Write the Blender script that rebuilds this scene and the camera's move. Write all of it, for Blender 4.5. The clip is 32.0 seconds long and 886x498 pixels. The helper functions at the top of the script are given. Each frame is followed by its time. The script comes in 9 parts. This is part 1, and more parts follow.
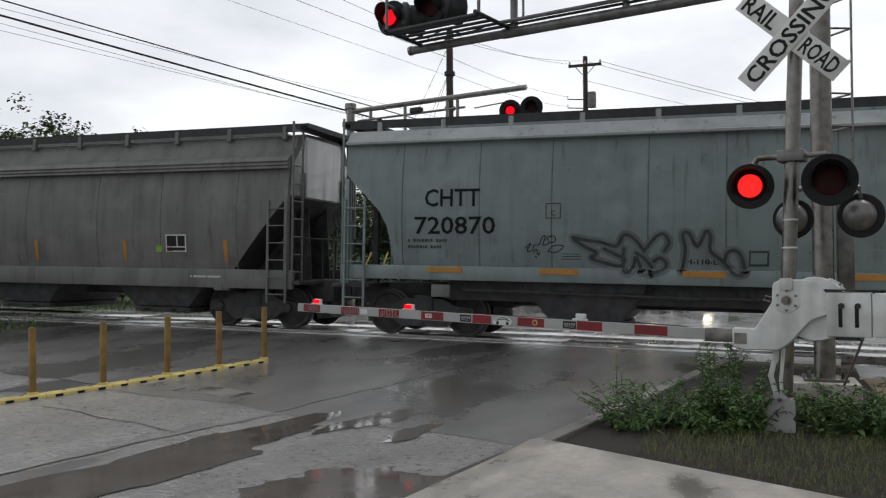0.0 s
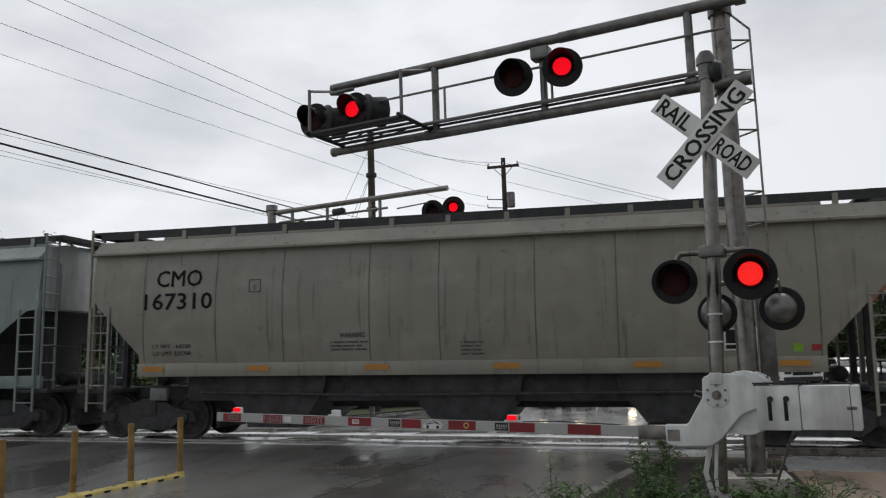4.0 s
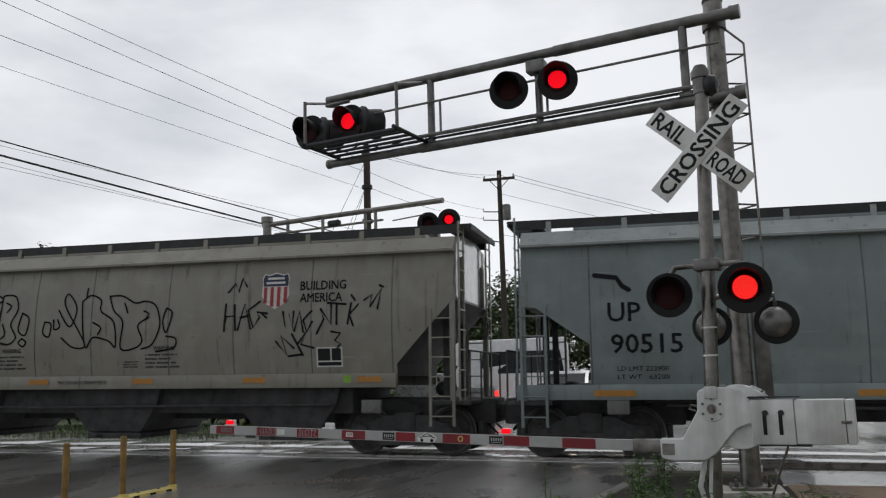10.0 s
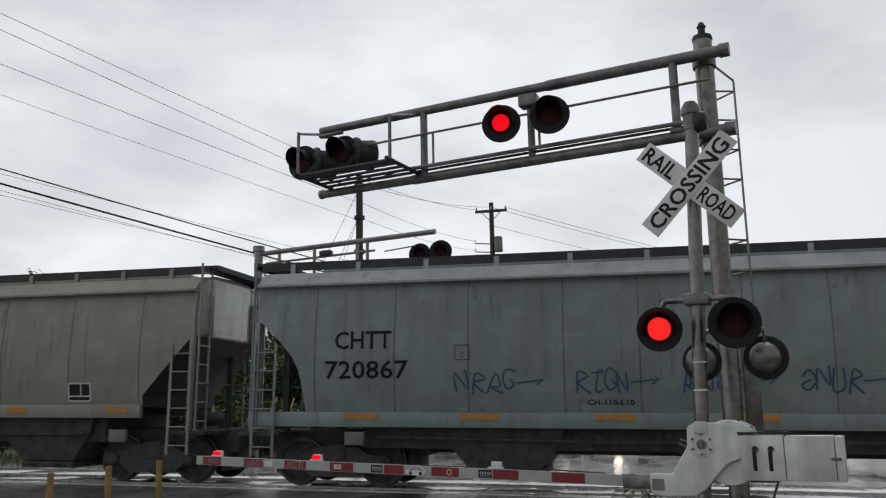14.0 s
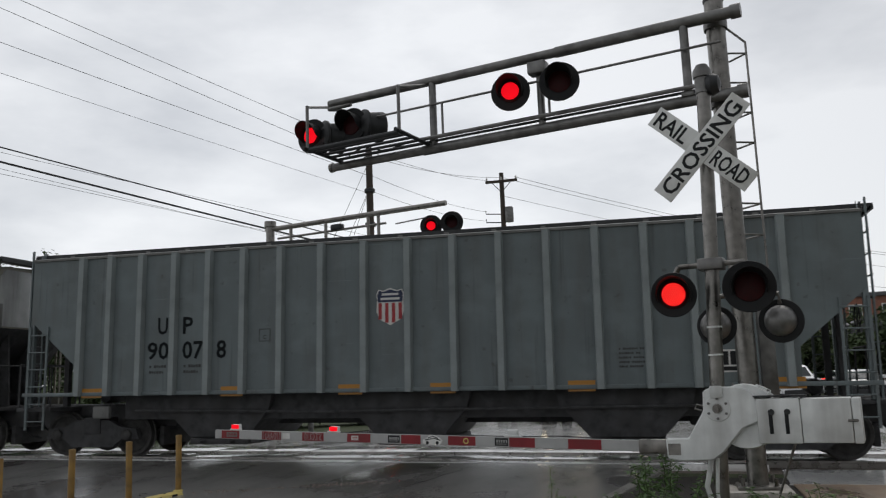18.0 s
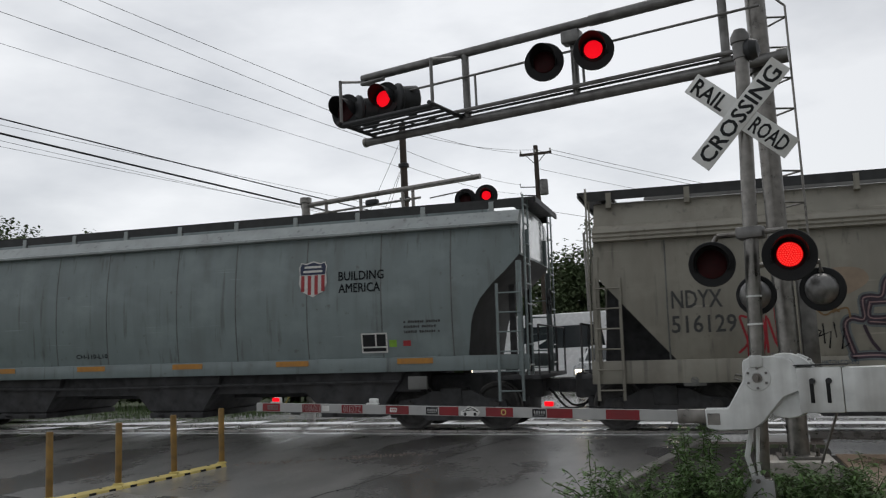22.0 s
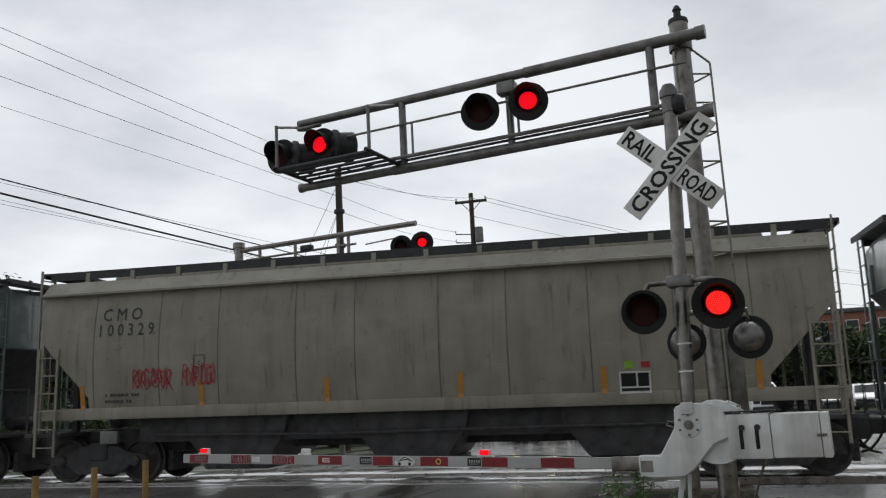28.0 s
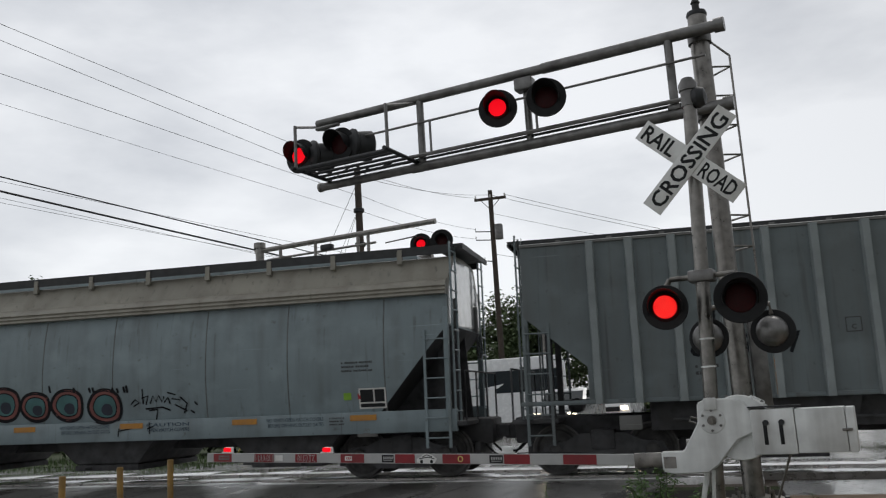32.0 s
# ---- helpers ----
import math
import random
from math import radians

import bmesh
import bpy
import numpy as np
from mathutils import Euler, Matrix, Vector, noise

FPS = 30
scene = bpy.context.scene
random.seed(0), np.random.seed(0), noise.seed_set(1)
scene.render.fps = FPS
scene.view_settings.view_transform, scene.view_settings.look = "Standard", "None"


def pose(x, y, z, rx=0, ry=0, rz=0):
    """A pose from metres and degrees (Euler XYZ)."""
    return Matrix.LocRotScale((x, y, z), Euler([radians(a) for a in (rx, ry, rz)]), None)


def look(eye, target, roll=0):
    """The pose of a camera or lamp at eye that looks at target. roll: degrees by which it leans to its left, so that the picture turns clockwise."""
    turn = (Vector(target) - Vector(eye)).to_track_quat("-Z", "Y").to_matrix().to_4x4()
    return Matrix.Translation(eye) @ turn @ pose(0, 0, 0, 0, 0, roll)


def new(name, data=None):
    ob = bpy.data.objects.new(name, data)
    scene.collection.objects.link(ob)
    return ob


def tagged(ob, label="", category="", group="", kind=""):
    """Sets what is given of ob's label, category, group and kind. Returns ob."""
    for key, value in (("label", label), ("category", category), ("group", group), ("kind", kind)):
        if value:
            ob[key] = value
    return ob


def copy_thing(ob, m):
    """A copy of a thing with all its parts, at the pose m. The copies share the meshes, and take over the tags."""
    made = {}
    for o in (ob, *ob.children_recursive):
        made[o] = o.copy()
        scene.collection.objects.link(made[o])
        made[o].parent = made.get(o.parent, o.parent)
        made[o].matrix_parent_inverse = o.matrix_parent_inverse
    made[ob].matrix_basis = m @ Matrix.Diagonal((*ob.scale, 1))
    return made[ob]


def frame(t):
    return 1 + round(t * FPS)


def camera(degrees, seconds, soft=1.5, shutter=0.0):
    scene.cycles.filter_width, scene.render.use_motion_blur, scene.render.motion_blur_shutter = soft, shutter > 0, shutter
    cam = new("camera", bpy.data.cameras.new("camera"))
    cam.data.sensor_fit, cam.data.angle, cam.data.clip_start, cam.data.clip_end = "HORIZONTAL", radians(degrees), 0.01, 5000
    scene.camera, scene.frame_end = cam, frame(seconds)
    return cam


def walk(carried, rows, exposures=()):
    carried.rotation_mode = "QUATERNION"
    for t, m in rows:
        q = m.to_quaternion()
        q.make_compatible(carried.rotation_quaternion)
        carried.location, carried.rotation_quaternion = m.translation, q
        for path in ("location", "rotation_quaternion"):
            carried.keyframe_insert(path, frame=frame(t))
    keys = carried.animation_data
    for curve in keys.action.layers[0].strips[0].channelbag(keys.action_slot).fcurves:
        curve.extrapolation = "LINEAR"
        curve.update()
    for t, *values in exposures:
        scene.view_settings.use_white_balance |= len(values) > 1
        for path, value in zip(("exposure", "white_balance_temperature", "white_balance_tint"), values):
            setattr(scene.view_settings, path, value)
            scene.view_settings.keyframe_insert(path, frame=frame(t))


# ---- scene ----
cam = camera(55.5, 32.0, soft=1.2, shutter=0.08)
PATH = [
    (0.0, pose(0.090, -0.149, 1.523, 91.350, 0.272, 20.232)),
    (0.5, pose(-0.058, 0.013, 1.561, 94.620, 0.941, 16.034)),
    (1.0, pose(-0.039, -0.021, 1.598, 99.699, 0.419, 15.779)),
    (1.5, pose(-0.010, -0.030, 1.559, 100.993, 2.417, 15.896)),
    (2.0, pose(-0.025, -0.011, 1.555, 99.382, 1.597, 15.287)),
    (2.5, pose(-0.016, -0.022, 1.536, 97.971, 2.256, 16.091)),
    (4.5, pose(-0.014, -0.006, 1.552, 98.198, 1.697, 14.852)),
    (5.0, pose(-0.012, -0.003, 1.556, 99.003, 1.829, 15.714)),
    (5.5, pose(-0.018, 0.008, 1.547, 98.959, 2.016, 16.305)),
    (6.0, pose(-0.018, -0.001, 1.549, 98.075, 2.494, 16.870)),
    (6.5, pose(-0.003, -0.026, 1.545, 98.207, 2.733, 16.847)),
    (7.0, pose(0.005, -0.026, 1.548, 98.828, 2.870, 16.190)),
    (7.5, pose(0.007, -0.022, 1.548, 98.989, 2.529, 15.728)),
    (8.0, pose(0.008, -0.023, 1.547, 99.003, 2.113, 15.590)),
    (8.5, pose(0.010, -0.014, 1.553, 99.144, 2.072, 15.690)),
    (9.0, pose(0.003, -0.001, 1.553, 99.056, 1.960, 15.500)),
    (9.5, pose(-0.003, 0.002, 1.553, 98.742, 1.789, 15.150)),
    (10.0, pose(-0.006, 0.007, 1.552, 98.841, 1.655, 14.750)),
    (10.5, pose(-0.003, -0.006, 1.549, 99.181, 1.289, 13.938)),
    (11.0, pose(0.000, -0.007, 1.555, 99.843, 0.895, 13.085)),
    (11.5, pose(-0.000, -0.015, 1.553, 100.699, 0.720, 13.086)),
    (12.0, pose(-0.001, -0.007, 1.555, 100.693, 0.607, 13.628)),
    (12.5, pose(-0.001, -0.004, 1.555, 100.340, 0.946, 13.957)),
    (13.0, pose(-0.004, 0.000, 1.553, 100.479, 1.164, 14.055)),
    (13.5, pose(0.006, -0.003, 1.553, 100.948, 1.027, 14.104)),
    (15.5, pose(-0.007, -0.002, 1.552, 100.868, 2.149, 14.878)),
    (16.0, pose(-0.004, -0.007, 1.548, 100.209, 2.466, 15.606)),
    (16.5, pose(-0.002, -0.004, 1.548, 99.928, 2.219, 15.591)),
    (17.0, pose(-0.008, 0.001, 1.541, 99.714, 1.998, 15.357)),
    (17.5, pose(-0.004, 0.003, 1.543, 99.368, 1.920, 15.155)),
    (18.0, pose(-0.013, 0.010, 1.542, 99.060, 2.204, 15.043)),
    (18.5, pose(-0.004, 0.012, 1.539, 98.396, 3.122, 15.379)),
    (19.0, pose(-0.006, 0.018, 1.532, 97.294, 4.266, 15.745)),
    (19.5, pose(-0.005, 0.044, 1.526, 96.182, 4.763, 16.106)),
    (20.0, pose(-0.014, 0.045, 1.527, 95.557, 3.920, 16.097)),
    (20.5, pose(-0.021, 0.040, 1.530, 95.930, 2.654, 16.013)),
    (21.0, pose(-0.025, 0.027, 1.528, 97.045, 2.720, 17.000)),
    (21.5, pose(-0.025, 0.028, 1.531, 96.921, 2.804, 18.031)),
    (22.0, pose(-0.018, 0.000, 1.522, 97.428, 2.663, 17.502)),
    (22.5, pose(-0.015, 0.017, 1.525, 98.861, 3.099, 16.373)),
    (23.0, pose(-0.018, 0.021, 1.519, 99.362, 3.567, 15.818)),
    (23.5, pose(-0.016, 0.013, 1.523, 99.059, 3.829, 15.488)),
    (24.0, pose(-0.015, 0.027, 1.524, 98.629, 3.529, 14.768)),
    (24.5, pose(-0.012, 0.026, 1.528, 98.773, 3.535, 14.116)),
    (25.0, pose(-0.020, 0.027, 1.531, 99.505, 3.496, 14.001)),
    (25.5, pose(-0.014, 0.012, 1.534, 100.404, 3.848, 14.180)),
    (27.5, pose(-0.024, 0.025, 1.527, 100.729, 3.344, 13.192)),
    (28.0, pose(-0.030, 0.022, 1.527, 100.387, 2.942, 13.088)),
    (28.5, pose(-0.031, 0.029, 1.526, 100.354, 2.267, 13.353)),
    (29.0, pose(-0.024, 0.021, 1.525, 100.393, 1.965, 13.756)),
    (29.5, pose(-0.029, 0.018, 1.524, 100.265, 1.962, 13.763)),
    (30.0, pose(-0.029, 0.022, 1.519, 99.913, 2.242, 13.789)),
    (30.5, pose(-0.037, 0.028, 1.522, 99.579, 2.450, 13.898)),
    (31.0, pose(-0.036, 0.031, 1.527, 99.547, 2.640, 14.155)),
    (31.5, pose(-0.031, 0.024, 1.527, 99.927, 3.020, 14.474)),
    (32.0, pose(-0.024, 0.026, 1.526, 100.312, 3.401, 14.557)),
]
walk(cam, PATH, [(0.0, 0.25), (0.5, 0.2), (1.2, 0.0), (2.0, -0.05), (5.0, 0.0), (11.0, 0.0), (12.0, -0.16), (13.0, -0.1), (14.5, 0.0), (18.5, 0.0), (20.0, 0.1), (21.2, 0.0), (22.0, 0.0), (23.0, -0.15), (24.0, 0.0), (32.0, 0.02)])

# ---- world, sun ----
world = bpy.data.worlds.new("overcast_sky")
scene.world = world
world.use_nodes = True
wn, wl = world.node_tree.nodes, world.node_tree.links
wn.clear()
w_out = wn.new("ShaderNodeOutputWorld")
w_bg = wn.new("ShaderNodeBackground")
w_sky = wn.new("ShaderNodeTexSky")
w_sky.sky_type = "NISHITA"
w_sky.sun_disc = False
w_sky.sun_elevation, w_sky.sun_rotation = radians(48), radians(20)
w_co = wn.new("ShaderNodeTexCoord")
w_map = wn.new("ShaderNodeMapping")
w_map.inputs["Scale"].default_value = (1.0, 1.0, 2.6)
w_map.inputs["Rotation"].default_value = (0.2, 0.1, 0.5)
w_n = wn.new("ShaderNodeTexNoise")
w_n.inputs["Scale"].default_value = 1.9
w_n.inputs["Detail"].default_value = 7
w_n.inputs["Roughness"].default_value = 0.52
w_ramp = wn.new("ShaderNodeValToRGB")
w_ramp.color_ramp.elements[0].position = 0.40
w_ramp.color_ramp.elements[0].color = (0.49, 0.505, 0.53, 1)
w_ramp.color_ramp.elements[1].position = 0.59
w_ramp.color_ramp.elements[1].color = (0.725, 0.735, 0.75, 1)
w_mul = wn.new("ShaderNodeMix")
w_mul.data_type, w_mul.blend_type = "RGBA", "MIX"
w_mul.inputs["Factor"].default_value = 0.93
w_dim = wn.new("ShaderNodeMix")
w_dim.data_type, w_dim.blend_type = "RGBA", "MULTIPLY"
w_dim.inputs["Factor"].default_value = 1.0
w_dim.inputs["B"].default_value = (0.12, 0.12, 0.12, 1)
wl.new(w_co.outputs["Generated"], w_map.inputs["Vector"])
wl.new(w_map.outputs["Vector"], w_n.inputs["Vector"])
wl.new(w_n.outputs["Fac"], w_ramp.inputs["Fac"])
wl.new(w_sky.outputs["Color"], w_dim.inputs["A"])
wl.new(w_dim.outputs["Result"], w_mul.inputs["A"])
wl.new(w_ramp.outputs["Color"], w_mul.inputs["B"])
w_bg.inputs["Strength"].default_value = 1.30
w_way = wn.new("ShaderNodeVectorMath")
w_way.operation = "DOT_PRODUCT"
w_way.inputs[1].default_value = (0.75, -0.66, 0.0)
w_side = wn.new("ShaderNodeMapRange")
w_side.inputs["From Min"].default_value, w_side.inputs["From Max"].default_value = -0.8, 0.9
w_side.inputs["To Min"].default_value, w_side.inputs["To Max"].default_value = 0.97, 0.46
w_fade = wn.new("ShaderNodeMix")
w_fade.data_type, w_fade.blend_type = "RGBA", "MULTIPLY"
w_fade.inputs["Factor"].default_value = 1.0
wl.new(w_co.outputs["Generated"], w_way.inputs[0])
wl.new(w_way.outputs["Value"], w_side.inputs["Value"])
wl.new(w_mul.outputs["Result"], w_fade.inputs["A"])
wl.new(w_side.outputs["Result"], w_fade.inputs["B"])
wl.new(w_fade.outputs["Result"], w_bg.inputs["Color"])
wl.new(w_bg.outputs["Background"], w_out.inputs["Surface"])
sun = new("sun", bpy.data.lights.new("sun", "SUN"))
sun.data.energy, sun.data.angle, sun.data.color = 0.5, radians(25), (1, 0.97, 0.93)
sun.matrix_basis = look((8, 30, 36), (0, 0, 0))
scene.view_settings.exposure = 0.0


# ---- materials ----
def material(name, color, rough=0.6, metal=0.0, vary=0.15, scale=6.0, bump=0.15, streak=0.0, dirt=None, dirt_at=0.6,
             rough_vary=0.0, fine=60.0, island=0.0, coat=0.0, spec=0.5, weather=False):
    """A painted, rough or metal surface with broad and fine variation, and optional grime."""
    m = bpy.data.materials.new(name)
    m.use_nodes = True
    n, k = m.node_tree.nodes, m.node_tree.links
    b = n["Principled BSDF"]
    b.inputs["Metallic"].default_value = metal
    b.inputs["Coat Weight"].default_value = coat
    b.inputs["Specular IOR Level"].default_value = spec
    tc = n.new("ShaderNodeTexCoord")
    big = n.new("ShaderNodeTexNoise")
    big.inputs["Scale"].default_value, big.inputs["Detail"].default_value = scale, 6
    sm = n.new("ShaderNodeTexNoise")
    sm.inputs["Scale"].default_value, sm.inputs["Detail"].default_value = fine, 4
    k.new(tc.outputs["Object"], big.inputs["Vector"])
    k.new(tc.outputs["Object"], sm.inputs["Vector"])
    hsv = n.new("ShaderNodeHueSaturation")
    hsv.inputs["Color"].default_value = (*color, 1)
    mr = n.new("ShaderNodeMapRange")
    mr.inputs["To Min"].default_value, mr.inputs["To Max"].default_value = 1 - vary, 1 + vary
    mr.inputs["From Min"].default_value, mr.inputs["From Max"].default_value = 0.3, 0.7
    k.new(big.outputs["Fac"], mr.inputs["Value"])
    val = mr.outputs["Result"]
    if island:
        oi = n.new("ShaderNodeObjectInfo")
        mi = n.new("ShaderNodeMapRange")
        mi.inputs["To Min"].default_value, mi.inputs["To Max"].default_value = 1 - island, 1 + island
        k.new(oi.outputs["Random"], mi.inputs["Value"])
        mm = n.new("ShaderNodeMath")
        mm.operation = "MULTIPLY"
        k.new(val, mm.inputs[0])
        k.new(mi.outputs["Result"], mm.inputs[1])
        val = mm.outputs[0]
    k.new(val, hsv.inputs["Value"])
    col = hsv.outputs["Color"]
    if dirt or streak:
        dm = n.new("ShaderNodeMapping")
        dm.inputs["Scale"].default_value = (2.4, 2.4, 0.28) if streak else (1, 1, 1)
        dn = n.new("ShaderNodeTexNoise")
        dn.inputs["Scale"].default_value, dn.inputs["Detail"].default_value = 1.3 if streak else 2.5, 8
        dr = n.new("ShaderNodeValToRGB")
        dr.color_ramp.elements[0].position, dr.color_ramp.elements[1].position = dirt_at - 0.12, dirt_at + 0.14
        mx = n.new("ShaderNodeMix")
        mx.data_type = "RGBA"
        mx.inputs["B"].default_value = (*(dirt or (0.1, 0.09, 0.08)), 1)
        k.new(tc.outputs["Object"], dm.inputs["Vector"])
        k.new(dm.outputs["Vector"], dn.inputs["Vector"])
        k.new(dn.outputs["Fac"], dr.inputs["Fac"])
        dmul = n.new("ShaderNodeMath")
        dmul.operation = "MULTIPLY"
        dmul.inputs[1].default_value = streak or 0.7
        k.new(dr.outputs["Color"], dmul.inputs[0])
        k.new(dmul.outputs[0], mx.inputs["Factor"])
        k.new(col, mx.inputs["A"])
        col = mx.outputs["Result"]
    if weather:
        # sparse drips, faded blotches and thin scuffs
        for sc, size, lo, hi, tone, amount in (((9, 9, 0.35), 1.0, 0.60, 0.72, (0.055, 0.05, 0.045), 0.5), ((1.2, 1.2, 1.6), 1.1, 0.50, 0.68, tuple(min(1, q * 1.35) for q in color), 0.5),
                                               ((0.5, 0.5, 16), 1.0, 0.69, 0.73, tuple(min(1, q * 1.7) for q in color), 0.45), ((3, 3, 3), 2.2, 0.66, 0.74, (0.06, 0.05, 0.04), 0.4)):
            wm = n.new("ShaderNodeMapping")
            wm.inputs["Scale"].default_value = sc
            wm.inputs["Location"].default_value = (size * 3.1 + sc[0], sc[2], 1.7)
            we = n.new("ShaderNodeTexNoise")
            we.inputs["Scale"].default_value, we.inputs["Detail"].default_value = size, 7
            wr_ = n.new("ShaderNodeMapRange")
            wr_.inputs["From Min"].default_value, wr_.inputs["From Max"].default_value = lo, hi
            wr_.inputs["To Max"].default_value = amount
            wx = n.new("ShaderNodeMix")
            wx.data_type = "RGBA"
            wx.inputs["B"].default_value = (*tone, 1)
            oi_ = n.new("ShaderNodeObjectInfo")
            va = n.new("ShaderNodeVectorMath")
            va.operation = "ADD"
            k.new(tc.outputs["Object"], va.inputs[0])
            vs = n.new("ShaderNodeMath")
            vs.operation = "MULTIPLY"
            vs.inputs[1].default_value = 40.0
            k.new(oi_.outputs["Random"], vs.inputs[0])
            k.new(vs.outputs[0], va.inputs[1])
            k.new(va.outputs["Vector"], wm.inputs["Vector"])
            k.new(wm.outputs["Vector"], we.inputs["Vector"])
            k.new(we.outputs["Fac"], wr_.inputs["Value"])
            k.new(wr_.outputs["Result"], wx.inputs["Factor"])
            k.new(col, wx.inputs["A"])
            col = wx.outputs["Result"]
    k.new(col, b.inputs["Base Color"])
    rr = n.new("ShaderNodeMapRange")
    rr.inputs["To Min"].default_value = max(0.02, rough - 0.08 - rough_vary)
    rr.inputs["To Max"].default_value = min(1.0, rough + 0.08 + rough_vary)
    rr.inputs["From Min"].default_value, rr.inputs["From Max"].default_value = 0.3, 0.7
    k.new(big.outputs["Fac"], rr.inputs["Value"])
    k.new(rr.outputs["Result"], b.inputs["Roughness"])
    if bump:
        bp = n.new("ShaderNodeBump")
        bp.inputs["Strength"].default_value, bp.inputs["Distance"].default_value = bump, 0.01
        k.new(sm.outputs["Fac"], bp.inputs["Height"])
        k.new(bp.outputs["Normal"], b.inputs["Normal"])
    return m


def glow(name, color, strength):
    m = bpy.data.materials.new(name)
    m.use_nodes = True
    b = m.node_tree.nodes["Principled BSDF"]
    b.inputs["Base Color"].default_value = (*color, 1)
    b.inputs["Emission Color"].default_value = (*color, 1)
    b.inputs["Emission Strength"].default_value = strength
    b.inputs["Specular IOR Level"].default_value = 0.1
    return m


def wet_asphalt(name, dry, wet_rough, dry_rough, puddle_at, scale, soak=0.43, grain=0.8, mottle=0.3, grit_size=55.0, depth=0.012, film=0.0, film_rough=0.15):
    """Rain-soaked paving: darker and mirror-like where water stands."""
    m = bpy.data.materials.new(name)
    m.use_nodes = True
    n, k = m.node_tree.nodes, m.node_tree.links
    b = n["Principled BSDF"]
    tc = n.new("ShaderNodeTexCoord")
    mp = n.new("ShaderNodeMapping")
    mp.inputs["Rotation"].default_value = (0, 0, radians(-14))
    mp.inputs["Scale"].default_value = (1.0, 0.42, 1.0)
    pud = n.new("ShaderNodeTexNoise")
    pud.inputs["Scale"].default_value, pud.inputs["Detail"].default_value = scale, 5
    grit = n.new("ShaderNodeTexNoise")
    grit.inputs["Scale"].default_value, grit.inputs["Detail"].default_value = grit_size, 5
    grit.inputs["Roughness"].default_value = 0.7
    patch = n.new("ShaderNodeTexNoise")
    patch.inputs["Scale"].default_value, patch.inputs["Detail"].default_value = 1.7, 6
    k.new(tc.outputs["Object"], mp.inputs["Vector"])
    for a in (pud, patch):
        k.new(mp.outputs["Vector"], a.inputs["Vector"])
    k.new(tc.outputs["Object"], grit.inputs["Vector"])
    wet = n.new("ShaderNodeMapRange")
    wet.inputs["From Min"].default_value, wet.inputs["From Max"].default_value = puddle_at - 0.06, puddle_at + 0.06
    k.new(pud.outputs["Fac"], wet.inputs["Value"])
    pv = n.new("ShaderNodeMapRange")
    pv.inputs["From Min"].default_value, pv.inputs["From Max"].default_value = 0.3, 0.7
    pv.inputs["To Min"].default_value, pv.inputs["To Max"].default_value = 0.72, 1.25
    k.new(patch.outputs["Fac"], pv.inputs["Value"])
    hsv = n.new("ShaderNodeHueSaturation")
    hsv.inputs["Color"].default_value = (*dry, 1)
    worn = n.new("ShaderNodeTexNoise")
    worn.inputs["Scale"].default_value, worn.inputs["Detail"].default_value = 13.0, 8
    worn.inputs["Roughness"].default_value = 0.72
    k.new(tc.outputs["Object"], worn.inputs["Vector"])
    wv = n.new("ShaderNodeMapRange")
    wv.inputs["From Min"].default_value, wv.inputs["From Max"].default_value = 0.36, 0.64
    wv.inputs["To Min"].default_value, wv.inputs["To Max"].default_value = 1 - mottle, 1 + mottle
    k.new(worn.outputs["Fac"], wv.inputs["Value"])
    wm = n.new("ShaderNodeMath")
    wm.operation = "MULTIPLY"
    k.new(pv.outputs["Result"], wm.inputs[0])
    k.new(wv.outputs["Result"], wm.inputs[1])
    k.new(wm.outputs[0], hsv.inputs["Value"])
    mix = n.new("ShaderNodeMix")
    mix.data_type = "RGBA"
    mix.inputs["B"].default_value = (dry[0] * soak * 1.03, dry[1] * soak, dry[2] * soak * 0.98, 1)
    k.new(hsv.outputs["Color"], mix.inputs["A"])
    k.new(wet.outputs["Result"], mix.inputs["Factor"])
    k.new(mix.outputs["Result"], b.inputs["Base Color"])
    ro = n.new("ShaderNodeMapRange")
    ro.inputs["To Min"].default_value, ro.inputs["To Max"].default_value = dry_rough, wet_rough
    k.new(wet.outputs["Result"], ro.inputs["Value"])
    rv = n.new("ShaderNodeMapRange")
    rv.inputs["From Min"].default_value, rv.inputs["From Max"].default_value = 0.36, 0.64
    rv.inputs["To Min"].default_value, rv.inputs["To Max"].default_value = 1 - mottle, 1 + mottle
    k.new(worn.outputs["Fac"], rv.inputs["Value"])
    rm = n.new("ShaderNodeMath")
    rm.operation = "MULTIPLY"
    k.new(ro.outputs["Result"], rm.inputs[0])
    k.new(rv.outputs["Result"], rm.inputs[1])
    k.new(rm.outputs[0], b.inputs["Roughness"])
    b.inputs["Coat Weight"].default_value, b.inputs["Coat IOR"].default_value = film, 1.6
    b.inputs["Coat Roughness"].default_value = film_rough
    bs = n.new("ShaderNodeMapRange")
    bs.inputs["To Min"].default_value, bs.inputs["To Max"].default_value = grain, 0.025
    k.new(wet.outputs["Result"], bs.inputs["Value"])
    bp = n.new("ShaderNodeBump")
    bp.inputs["Distance"].default_value = depth
    k.new(bs.outputs["Result"], bp.inputs["Strength"])
    k.new(grit.outputs["Fac"], bp.inputs["Height"])
    k.new(bp.outputs["Normal"], b.inputs["Normal"])
    k.new(bp.outputs["Normal"], b.inputs["Coat Normal"])
    return m


